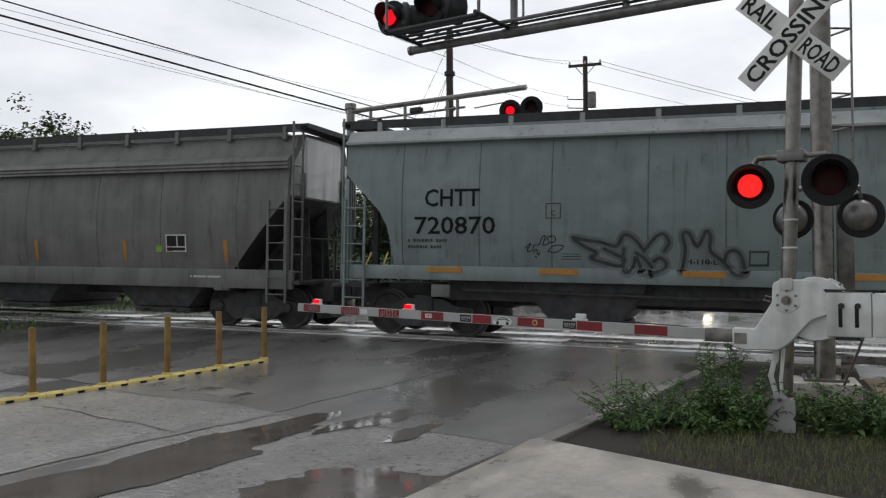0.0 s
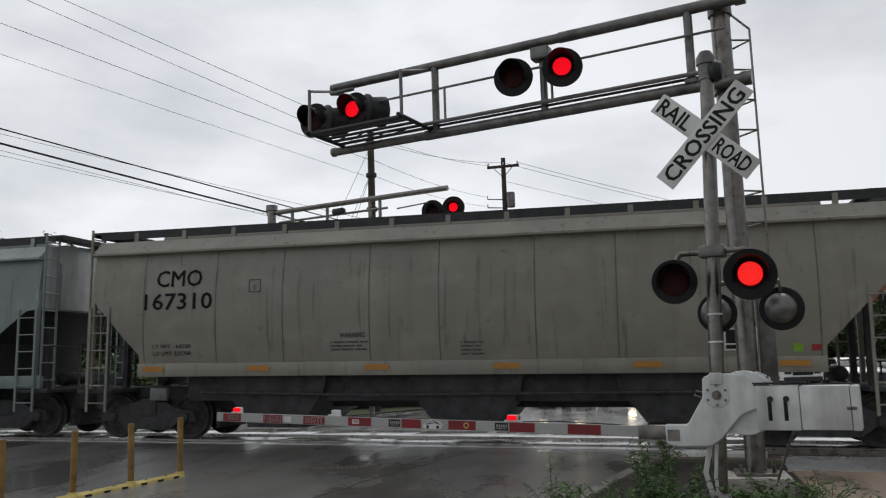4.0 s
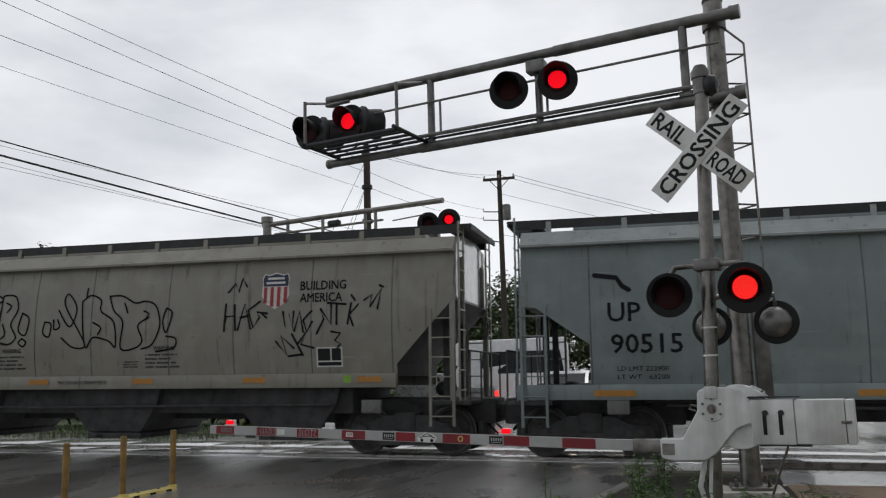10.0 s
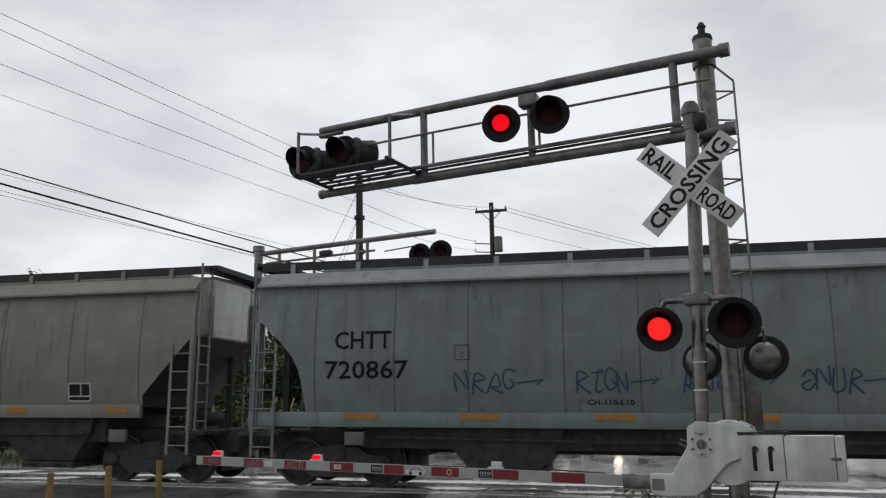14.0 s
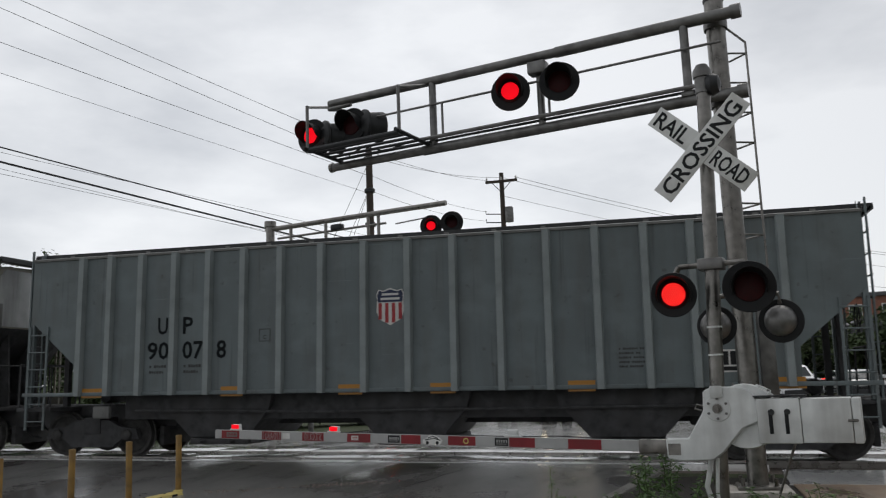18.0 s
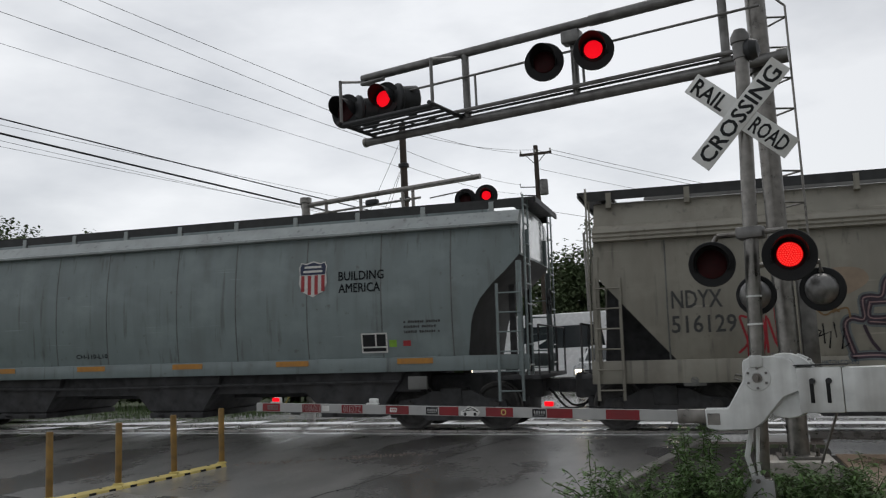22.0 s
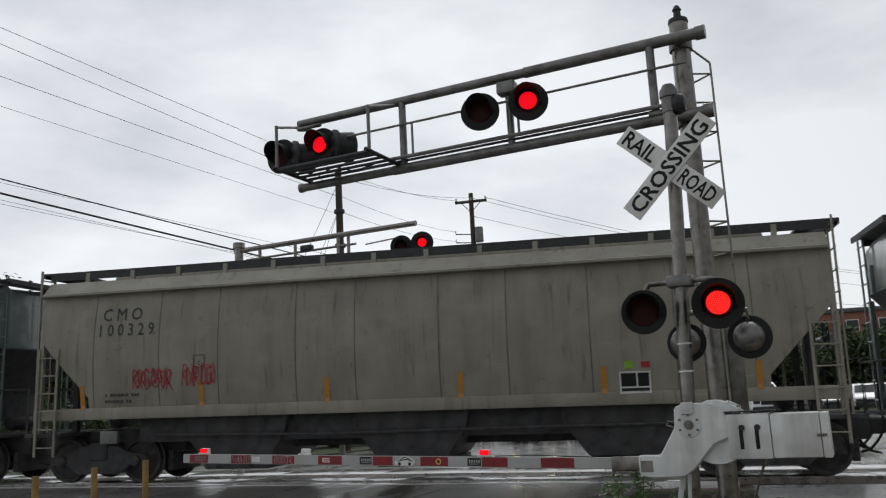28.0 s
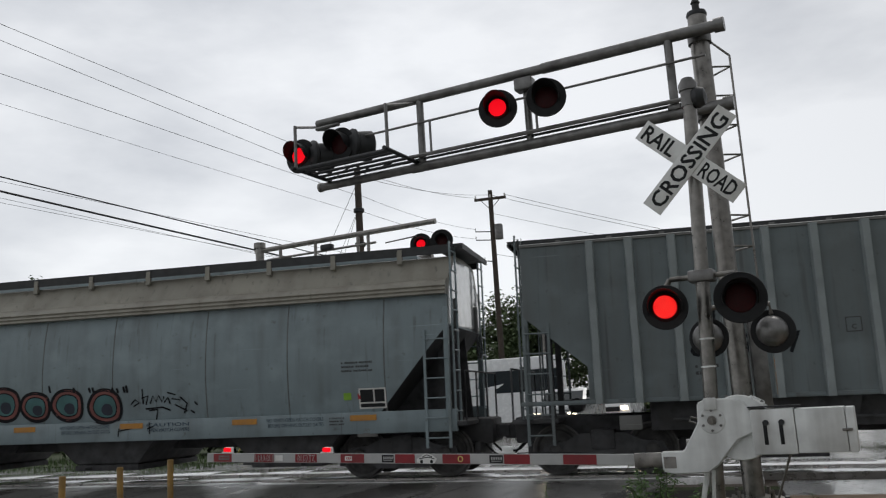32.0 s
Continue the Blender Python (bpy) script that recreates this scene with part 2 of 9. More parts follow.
ASPHALT = wet_asphalt("wet_asphalt", (0.33, 0.32, 0.311), 0.12, 0.34, 0.57, 0.55, 0.5, 1.0, 0.28, 16.0, 0.055, 1.0, 0.20)
ASPHALT_DARK = wet_asphalt("dark_asphalt_patch", (0.205, 0.196, 0.188), 0.16, 0.36, 0.56, 0.5, 0.7, 0.6, 0.16, 30.0, 0.012, 1.0, 0.17)
CONCRETE_WET = wet_asphalt("wet_concrete", (0.74, 0.735, 0.72), 0.05, 0.30, 0.58, 0.5, 0.75, 0.07, 0.12, film=1.0, film_rough=0.045)
SIDEWALK = wet_asphalt("sidewalk_concrete", (0.42, 0.39, 0.345), 0.16, 0.45, 0.56, 1.1, 0.42, 0.5, 0.2)
KERB = wet_asphalt("kerb_concrete", (0.20, 0.19, 0.175), 0.15, 0.45, 0.55, 1.2, 0.5, 0.6, 0.3)
MUD = wet_asphalt("wet_brown_footpath", (0.27, 0.195, 0.135), 0.2, 0.5, 0.62, 1.0, 0.6, 0.6, 0.15)
WATER = material("standing_water", (0.12, 0.106, 0.094), 0.07, vary=0.2, scale=3, bump=0.03, fine=14)
SOIL = material("soil", (0.022, 0.018, 0.014), 0.9, vary=0.4, scale=9, bump=0.8, fine=30)
GRASS_GROUND = material("grass_ground", (0.05, 0.065, 0.025), 0.9, vary=0.4, scale=5, bump=0.9, fine=40)
GALV = material("galvanised_steel", (0.225, 0.215, 0.20), 0.33, 0.9, vary=0.32, scale=9, bump=0.06, streak=0.55, dirt=(0.075, 0.062, 0.05), dirt_at=0.57)
GALV_DARK = material("weathered_steel_tube", (0.19, 0.186, 0.18), 0.42, 0.7, vary=0.3, scale=7, bump=0.08, dirt=(0.05, 0.045, 0.04), dirt_at=0.6)
STEEL_DARK = material("dark_steel", (0.03, 0.031, 0.033), 0.5, 0.3, vary=0.3, scale=10, bump=0.1)
ALU = material("cast_aluminium_white", (0.70, 0.715, 0.70), 0.4, 0.0, vary=0.14, scale=5, bump=0.08, streak=0.6, dirt=(0.25, 0.24, 0.22), dirt_at=0.60)
BLACK = material("black_paint", (0.014, 0.0145, 0.0155), 0.65, vary=0.3, bump=0.05, spec=0.3)
WHITE = material("white_reflective_sheet", (0.72, 0.72, 0.70), 0.45, vary=0.08, scale=8, bump=0.02, dirt=(0.42, 0.40, 0.36), dirt_at=0.62)
YELLOW = material("yellow_rubber", (0.62, 0.50, 0.15), 0.55, vary=0.18, scale=5, bump=0.2, dirt=(0.2, 0.16, 0.08), dirt_at=0.6)
OCHRE = material("ochre_plastic_post", (0.25, 0.145, 0.03), 0.5, vary=0.3, scale=6, bump=0.1, dirt=(0.1, 0.06, 0.03), dirt_at=0.55)
WOOD = material("creosoted_pole", (0.055, 0.042, 0.033), 0.85, vary=0.3, scale=4, bump=0.5)
WIRE = material("black_cable", (0.02, 0.02, 0.022), 0.6, bump=0)
LENS_OFF = material("unlit_red_lens", (0.032, 0.002, 0.003), 0.6, vary=0.3, scale=30, bump=0.2, fine=140, spec=0.25)
LED_RED = glow("lit_red_led", (1.0, 0.004, 0.014), 0.75)
LED_DEEP = glow("lit_red_led_backing", (0.8, 0.003, 0.006), 0.35)
LED_GRID = glow("lit_red_led_points", (1.0, 0.055, 0.045), 1.35)
RAIL_STEEL = material("rail_steel", (0.35, 0.33, 0.31), 0.3, 0.9, bump=0.03)
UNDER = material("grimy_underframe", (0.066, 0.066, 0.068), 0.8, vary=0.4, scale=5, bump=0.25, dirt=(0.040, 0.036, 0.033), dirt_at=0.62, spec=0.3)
WHEEL = material("wheel_steel", (0.058, 0.056, 0.054), 0.65, 0.0, vary=0.4, scale=6, bump=0.15, spec=0.25)
ORANGE = material("orange_conspicuity_tape", (0.50, 0.225, 0.03), 0.45, vary=0.25, scale=3, bump=0.02, dirt=(0.17, 0.10, 0.06), dirt_at=0.55)
LETTER = material("dark_stencil_paint", (0.012, 0.014, 0.016), 0.8, vary=0.4, scale=4, bump=0, spec=0.2)
LETTER_FAINT = material("faded_stencil_paint", (0.055, 0.056, 0.055), 0.7, vary=0.2, scale=6, bump=0)
GREY_PAINT = material("car_grey_green_paint", (0.190, 0.232, 0.232), 0.38, vary=0.10, scale=0.9, bump=0.04, streak=0.35, dirt=(0.10, 0.10, 0.095), dirt_at=0.58, coat=0.15, weather=True)
GREY_PAINT_B = material("car_grey_paint_clean", (0.209, 0.247, 0.247), 0.40, vary=0.10, scale=0.8, bump=0.04, streak=0.25, dirt=(0.12, 0.115, 0.10), dirt_at=0.60, coat=0.12, weather=True)
RIB_PAINT = material("ribbed_car_grey_paint", (0.136, 0.164, 0.169), 0.5, vary=0.12, scale=1.2, bump=0.05, streak=0.35, dirt=(0.09, 0.08, 0.07), dirt_at=0.58, weather=True)
BEIGE_PAINT = material("car_beige_paint", (0.256, 0.244, 0.205), 0.42, vary=0.09, scale=0.9, bump=0.04, streak=0.3, dirt=(0.15, 0.13, 0.10), dirt_at=0.6, coat=0.1, weather=True)
TAN_PAINT = material("car_tan_paint", (0.256, 0.242, 0.200), 0.48, vary=0.12, scale=0.9, bump=0.05, streak=0.4, dirt=(0.12, 0.10, 0.08), dirt_at=0.57, weather=True)
GRIMY_PAINT = material("car_grimy_paint", (0.160, 0.160, 0.152), 0.55, vary=0.14, scale=1.0, bump=0.06, streak=0.45, dirt=(0.05, 0.045, 0.04), dirt_at=0.56, weather=True)
TEAL_PAINT = material("car_teal_grey_paint", (0.202, 0.253, 0.268), 0.42, vary=0.1, scale=0.9, bump=0.05, streak=0.45, dirt=(0.11, 0.115, 0.11), dirt_at=0.58, weather=True)
# body paint made lighter: the sky's brightness on the roof put into its colour
ROOF_SKYLIT = material("sky_lit_roof_paint", (0.315, 0.345, 0.342), 0.36, vary=0.14, scale=1.5, bump=0.05, streak=0.3, dirt=(0.16, 0.15, 0.14), dirt_at=0.6, weather=True)
ROOF_WALK = material("roof_walkway_steel", (0.045, 0.046, 0.047), 0.6, 0.3, vary=0.3, scale=5, bump=0.1)
SHIELD_RED = material("shield_red", (0.36, 0.03, 0.035), 0.5, vary=0.15, bump=0)
SHIELD_BLUE = material("shield_navy", (0.02, 0.028, 0.07), 0.5, vary=0.15, bump=0)
SHIELD_WHITE = material("shield_white", (0.62, 0.61, 0.58), 0.5, vary=0.1, bump=0)
GRAF_WHITE = material("graffiti_white", (0.60, 0.60, 0.585), 0.55, vary=0.15, scale=3, bump=0)
GRAF_BLACK = material("graffiti_black", (0.014, 0.014, 0.016), 0.8, vary=0.3, bump=0, spec=0.2)
GRAF_RED = material("graffiti_red", (0.33, 0.02, 0.03), 0.5, vary=0.2, bump=0)
GRAF_BLUE = material("graffiti_blue", (0.03, 0.07, 0.14), 0.5, vary=0.2, bump=0)
GRAF_TEAL = material("graffiti_teal", (0.06, 0.15, 0.15), 0.5, vary=0.3, scale=2, bump=0)
GRAF_BROWN = material("graffiti_brown", (0.20, 0.12, 0.05), 0.5, vary=0.3, scale=2, bump=0)
# lighter than the ribbed body: worn paint, and the posts' lit faces as colour
RIB_POST = material("rib_worn_and_lit_paint", (0.24, 0.27, 0.27), 0.5, vary=0.2, scale=2.0, bump=0.05, streak=0.4, dirt=(0.11, 0.09, 0.075), dirt_at=0.57)
GRAF_PINK = material("graffiti_dull_pink", (0.26, 0.17, 0.17), 0.5, vary=0.2, bump=0)
GRAF_RUSTY = material("rusty_orange_haze", (0.28, 0.215, 0.155), 0.6, vary=0.2, scale=3, bump=0)
GRAF_PURPLE = material("graffiti_dark_purple", (0.035, 0.022, 0.035), 0.5, vary=0.2, bump=0)
ARM_WHITE = material("arm_white_sheet", (0.40, 0.40, 0.395), 0.4, vary=0.12, scale=5, bump=0.02, dirt=(0.24, 0.23, 0.21), dirt_at=0.6)
ARM_RED = material("arm_red_sheet", (0.23, 0.008, 0.014), 0.4, vary=0.2, scale=5, bump=0.02, dirt=(0.10, 0.02, 0.02), dirt_at=0.6)
TAR = material("wet_joint_tar", (0.02, 0.02, 0.02), 0.14, vary=0.3, scale=4, bump=0.1)
GRAF_SMOKE = material("graffiti_smoky_black", (0.042, 0.048, 0.048), 0.7, vary=0.4, scale=5, bump=0)
GRAF_SHADE = material("graffiti_grey_shade", (0.125, 0.145, 0.145), 0.6, vary=0.3, scale=2, bump=0)
GREEN_TAG = material("green_tag", (0.22, 0.42, 0.04), 0.5, vary=0.15, bump=0)
# grime plus the shade under the sloped car ends, in one dark colour
SLOPE_GRIME_SHADE = material("grimy_shaded_slope_sheet", (0.027, 0.026, 0.025), 0.7, vary=0.35, scale=2.5, bump=0.1, streak=0.5, dirt=(0.018, 0.016, 0.015), dirt_at=0.55)
# end walls: glossy, with part of the reflected sky put into a paler colour
RIB_END = material("grey_end_sheet", (0.20, 0.23, 0.235), 0.25, vary=0.15, scale=2.0, bump=0.03, streak=0.5, dirt=(0.10, 0.095, 0.09), dirt_at=0.57, coat=0.8)
END_SHEET_SKYLIT = material("sky_brightened_end_sheet", (0.50, 0.51, 0.505), 0.2, 0.0, vary=0.15, scale=2.0, bump=0.03, streak=0.6, dirt=(0.17, 0.16, 0.15), dirt_at=0.56, coat=0.8)
GRAF_HALO = material("sprayed_pale_haze", (0.27, 0.305, 0.30), 0.5, vary=0.3, scale=4, bump=0)
GRAF_DULL_RED = material("graffiti_dull_red", (0.20, 0.065, 0.055), 0.5, vary=0.25, scale=2, bump=0)
GRAF_NAVY = material("graffiti_dark_navy", (0.02, 0.024, 0.04), 0.5, vary=0.2, bump=0)
STENCIL_BLUE = material("blue_grey_stencil_paint", (0.045, 0.075, 0.105), 0.6, vary=0.3, scale=6, bump=0)


def stain(name, color, cover, wide):
    """Rusty or sooty runs: broken vertical streaks, dense at their upper edge and ragged below."""
    m = material(name, color, 0.8, vary=0.4, scale=5, bump=0.05)
    n, k = m.node_tree.nodes, m.node_tree.links
    tc, mp, no = n.new("ShaderNodeTexCoord"), n.new("ShaderNodeMapping"), n.new("ShaderNodeTexNoise")
    mp.inputs["Scale"].default_value = (wide, 1.0, 0.9)
    no.inputs["Scale"].default_value, no.inputs["Detail"].default_value, no.inputs["Roughness"].default_value = 1.0, 5, 0.6
    k.new(tc.outputs["Object"], mp.inputs["Vector"])
    k.new(mp.outputs["Vector"], no.inputs["Vector"])
    sep = n.new("ShaderNodeSeparateXYZ")
    k.new(tc.outputs["Generated"], sep.inputs["Vector"])
    side = n.new("ShaderNodeMapRange")          # thins out towards both ends
    side.interpolation_type = "SMOOTHSTEP"
    mid = n.new("ShaderNodeMath")
    mid.operation = "PINGPONG"
    mid.inputs[1].default_value = 0.5
    k.new(sep.outputs["X"], mid.inputs[0])
    side.inputs["From Max"].default_value = 0.16
    k.new(mid.outputs[0], side.inputs["Value"])
    fall = n.new("ShaderNodeMath")
    fall.operation = "MULTIPLY_ADD"
    fall.inputs[1].default_value, fall.inputs[2].default_value = 0.45, cover
    k.new(sep.outputs["Z"], fall.inputs[0])
    both = n.new("ShaderNodeMath")
    k.new(fall.outputs[0], both.inputs[0])
    rough_edge = n.new("ShaderNodeMapRange")
    rough_edge.inputs["From Min"].default_value, rough_edge.inputs["From Max"].default_value = 0.30, 0.70
    k.new(no.outputs["Fac"], rough_edge.inputs["Value"])
    k.new(rough_edge.outputs["Result"], both.inputs[1])
    a = n.new("ShaderNodeMapRange")
    a.interpolation_type = "SMOOTHSTEP"
    a.inputs["From Min"].default_value, a.inputs["From Max"].default_value = 0.52, 0.98
    k.new(both.outputs[0], a.inputs["Value"])
    out = n.new("ShaderNodeMath")
    out.operation = "MULTIPLY"
    k.new(a.outputs["Result"], out.inputs[0])
    k.new(side.outputs["Result"], out.inputs[1])
    k.new(out.outputs[0], n["Principled BSDF"].inputs["Alpha"])
    return m


RUST_STAIN = stain("rust_runs", (0.070, 0.034, 0.022), 0.02, 22.0)
SOOT_STAIN = stain("sooty_runs", (0.020, 0.017, 0.015), -0.05, 13.0)
FAINT_STAIN = stain("faint_rust_runs", (0.105, 0.085, 0.07), -0.16, 12.0)


# ---- building blocks ----
class Shape:
    """Vertices and faces of one mesh in the making."""

    def __init__(self):
        self.v, self.f = [], []

    def add(self, verts, faces):
        k = len(self.v)
        self.v += [tuple(p) for p in verts]
        self.f += [tuple(k + i for i in q) for q in faces]
        return self

    def box(self, x0, x1, y0, y1, z0, z1):
        return self.add([(x0, y0, z0), (x1, y0, z0), (x1, y1, z0), (x0, y1, z0), (x0, y0, z1), (x1, y0, z1), (x1, y1, z1), (x0, y1, z1)],
                        [(3, 2, 1, 0), (4, 5, 6, 7), (0, 1, 5, 4), (1, 2, 6, 5), (2, 3, 7, 6), (3, 0, 4, 7)])

    def rbox(self, x0, x1, y0, y1, z0, z1, c=0.02):
        """A box with chamfered edges."""
        bm = bmesh.new()
        bmesh.ops.create_cube(bm, size=1)
        for q in bm.verts:
            q.co = Vector((x0 if q.co.x < 0 else x1, y0 if q.co.y < 0 else y1, z0 if q.co.z < 0 else z1))
        bmesh.ops.bevel(bm, geom=bm.edges[:], offset=c, segments=2, profile=0.5, affect="EDGES")
        bm.verts.index_update()
        self.add([q.co for q in bm.verts], [[q.index for q in p.verts] for p in bm.faces])
        bm.free()
        return self

    def tube(self, a, b, r, seg=10, r2=None, caps=True):
        a, b = Vector(a), Vector(b)
        q = (b - a).to_track_quat("Z", "Y")
        r2 = r if r2 is None else r2
        ring = [(math.cos(2 * math.pi * i / seg), math.sin(2 * math.pi * i / seg)) for i in range(seg)]
        vs = [a + q @ Vector((c * r, s * r, 0)) for c, s in ring] + [b + q @ Vector((c * r2, s * r2, 0)) for c, s in ring]
        fs = [(i, (i + 1) % seg, seg + (i + 1) % seg, seg + i) for i in range(seg)]
        if caps:
            fs += [tuple(range(seg))[::-1], tuple(range(seg, 2 * seg))]
        return self.add(vs, fs)

    def path(self, pts, r, seg=6):
        P, rings = [Vector(q) for q in pts], []
        for i, q in enumerate(P):
            d = (P[min(i + 1, len(P) - 1)] - P[max(i - 1, 0)]).normalized()
            ref = Vector((0, 0, 1)) if abs(d.z) < 0.9 else Vector((0, 1, 0.01))
            a = d.cross(ref).normalized()
            b = a.cross(d)
            rings.append([tuple(q + (a * math.cos(2 * math.pi * k / seg) + b * math.sin(2 * math.pi * k / seg)) * r) for k in range(seg)])
        return self.loft(rings)

    def prism(self, pts, axis, lo, hi):
        """A polygon (a, b) drawn out along axis: 'x' takes (y, z), 'y' takes (x, z), 'z' takes (x, y)."""
        put = {"x": lambda a, b, c: (c, a, b), "y": lambda a, b, c: (a, c, b), "z": lambda a, b, c: (a, b, c)}[axis]
        n = len(pts)
        return self.add([put(a, b, lo) for a, b in pts] + [put(a, b, hi) for a, b in pts],
                        [tuple(range(n))[::-1], tuple(range(n, 2 * n))] + [(i, (i + 1) % n, n + (i + 1) % n, n + i) for i in range(n)])

    def lathe(self, prof, origin, way, seg=24, close=True):
        """Rings (radius, along) round the line from origin in the direction way."""
        q = Vector(way).to_track_quat("Z", "Y")
        o, vs, fs = Vector(origin), [], []
        for r, h in prof:
            vs += [o + q @ Vector((r * math.cos(2 * math.pi * i / seg), r * math.sin(2 * math.pi * i / seg), h)) for i in range(seg)]
        for j in range(len(prof) - 1):
            fs += [(j * seg + i, j * seg + (i + 1) % seg, (j + 1) * seg + (i + 1) % seg, (j + 1) * seg + i) for i in range(seg)]
        if close:
            fs += [tuple(range(seg))[::-1], tuple(range((len(prof) - 1) * seg, len(prof) * seg))]
        return self.add(vs, fs)

    def loft(self, rings, cap=True):
        n = len(rings[0])
        vs = [p for r in rings for p in r]
        fs = [(j * n + i, j * n + (i + 1) % n, (j + 1) * n + (i + 1) % n, (j + 1) * n + i) for j in range(len(rings) - 1) for i in range(n)]
        if cap:
            fs += [tuple(range(n))[::-1], tuple(range((len(rings) - 1) * n, len(rings) * n))]
        return self.add(vs, fs)

    def moved(self, m):
        self.v = [tuple(m @ Vector(p)) for p in self.v]
        return self

    def mesh(self, name, mat, smooth=35):
        me = bpy.data.meshes.new(name)
        me.from_pydata(self.v, [], self.f)
        bm = bmesh.new()
        bm.from_mesh(me)
        bmesh.ops.recalc_face_normals(bm, faces=bm.faces[:])
        bm.to_mesh(me)
        bm.free()
        me.materials.append(mat)
        if smooth:
            me.shade_smooth()
            me.set_sharp_from_angle(angle=radians(smooth))
        return me


def part(name, shape, mat, parent, label="", at=None):
    """One mesh object under a thing or a part; shape may be a mesh that others share."""
    me = shape if isinstance(shape, bpy.types.Mesh) else shape.mesh(name, mat)
    ob = new(name, me)
    ob.parent = parent
    if at is not None:
        ob.matrix_basis = at
    if label:
        tagged(ob, label)
    return ob


def thing(name, label, category, group="", kind="", at=None):
    ob = tagged(new(name), label, category, group, kind)
    ob.empty_display_size = 0.2
    if at is not None:
        ob.matrix_basis = at
    return ob


def solid(name, shape, mat, label="", category="", group="", kind="", at=None, smooth=35):
    ob = tagged(new(name, shape.mesh(name, mat, smooth)), label, category, group, kind)
    if at is not None:
        ob.matrix_basis = at
    return ob


TEXTS = {}


def letters(string, mat, bold=0.0):
    """The outline of a word as a thin mesh, its lower left corner at 0, and its width and height."""
    key = (string, mat.name, bold)
    if key not in TEXTS:
        cu = bpy.data.curves.new("word", "FONT")
        sharp = any(c in "MWNVmw" for c in string)
        cu.body, cu.size, cu.offset, cu.extrude = string, 1.0, 0.0 if sharp else bold, 0.0
        cu.resolution_u = 2
        ob = bpy.data.objects.new("word", cu)
        scene.collection.objects.link(ob)
        bpy.context.view_layer.update()
        me = bpy.data.meshes.new_from_object(ob.evaluated_get(bpy.context.evaluated_depsgraph_get()))
        bpy.data.objects.remove(ob)
        bpy.data.curves.remove(cu)
        if sharp and bold:
            bm = bmesh.new()
            for i, (a, b) in enumerate(((-1, -1), (1, -1), (-1, 1), (1, 1))):
                copy = me.copy()
                copy.transform(Matrix.Translation((a * bold, b * bold * 0.7, 0.0004 * i)))
                bm.from_mesh(copy)
                bpy.data.meshes.remove(copy)
            bm.to_mesh(me)
            bm.free()
        xs = [q.co.x for q in me.vertices]
        ys = [q.co.y for q in me.vertices]
        x0, y0 = min(xs), min(ys)
        for q in me.vertices:
            q.co.x -= x0
            q.co.y -= y0
        me.materials.clear()
        me.materials.append(mat)
        TEXTS[key] = (me, max(xs) - x0, max(ys) - y0)
    return TEXTS[key]


def word_on_side(string, x0, ztop, height, width, mat, parent, y, bold=0.02, name="lettering"):
    """A painted word on a wall that faces -y."""
    me, w, h = letters(string, mat, bold)
    ob = new(name, me)
    ob.parent = parent
    ob.matrix_basis = Matrix.Translation((x0, y, ztop - height)) @ pose(0, 0, 0, 90) @ Matrix.Diagonal((width / w, height / h, 1, 1))
    return ob


# ---- lie of the land ----
TRACK_Y = 17.45          # centre line of the track


def rail_z(x):
    return -0.04 - 0.0215 * 40 * math.tanh(x / 40)


def ramp(a, b, q):
    q = min(1, max(0, (q - a) / (b - a)))
    return q * q * (3 - 2 * q)


def land(x, y):
    """Height of the ground: low by the camera, level with the rails at the crossing, flat beyond."""
    near = -0.10
    k = ramp(7.5, 15.3, y)
    z = near * (1 - k) + (rail_z(x) - 0.03) * k
    far = ramp(20, 34, y)
    return z * (1 - far) + 0.0 * far


ROAD = Vector((0.191, 0.982, 0))
ACROSS = Vector((-0.982, 0.191, 0))      # to the left of the road
EDGE = Vector((-0.70, 13.3, 0))


def road_at(u, w, lift=0.0):
    q = EDGE + ROAD * u + ACROSS * w
    return Vector((q.x, q.y, land(q.x, q.y) + lift))


def sheet(us, ws, where):
    s = Shape()
    n = len(ws)
    s.v = [tuple(where(u, w)) for u in us for w in ws]
    s.f = [(i * n + j, i * n + j + 1, (i + 1) * n + j + 1, (i + 1) * n + j) for i in range(len(us) - 1) for j in range(n - 1)]
    return s


def span(a, b, step):
    n = max(1, round((b - a) / step))
    return [a + (b - a) * i / n for i in range(n + 1)]


gx = [-900, -500, -250, -120, -70, *span(-50, 40, 2.0), 60, 120, 250, 500, 900]
gy = [-300, -120, -50, -20, *span(-10, 36, 1.0), 45, 60, 90, 150, 300, 600, 1500]
solid("ground", sheet(gx, gy, lambda x, y: (x, y, land(x, y) - 0.03 - 0.10 * (ramp(15.2, 15.8, y) - ramp(19.3, 19.9, y)))), GRASS_GROUND,
      "grassy and muddy ground round the crossing", "ground", kind="structure")
solid("road", sheet(span(-34, 2.2, 0.7), span(0, 15.5, 0.7), lambda u, w: road_at(u, w, 0.0)), ASPHALT,
      "rain-soaked dark asphalt road before the tracks", "road", kind="structure")
# far side: broad wet concrete and street
solid("far_road", sheet(span(-70, 48, 2.0), [19.75, *span(21, 46, 1.0)], lambda x, y: (x, y, land(x, y) + 0.002)), CONCRETE_WET,
      "pale wet concrete road and forecourt beyond the tracks", "road", kind="structure")
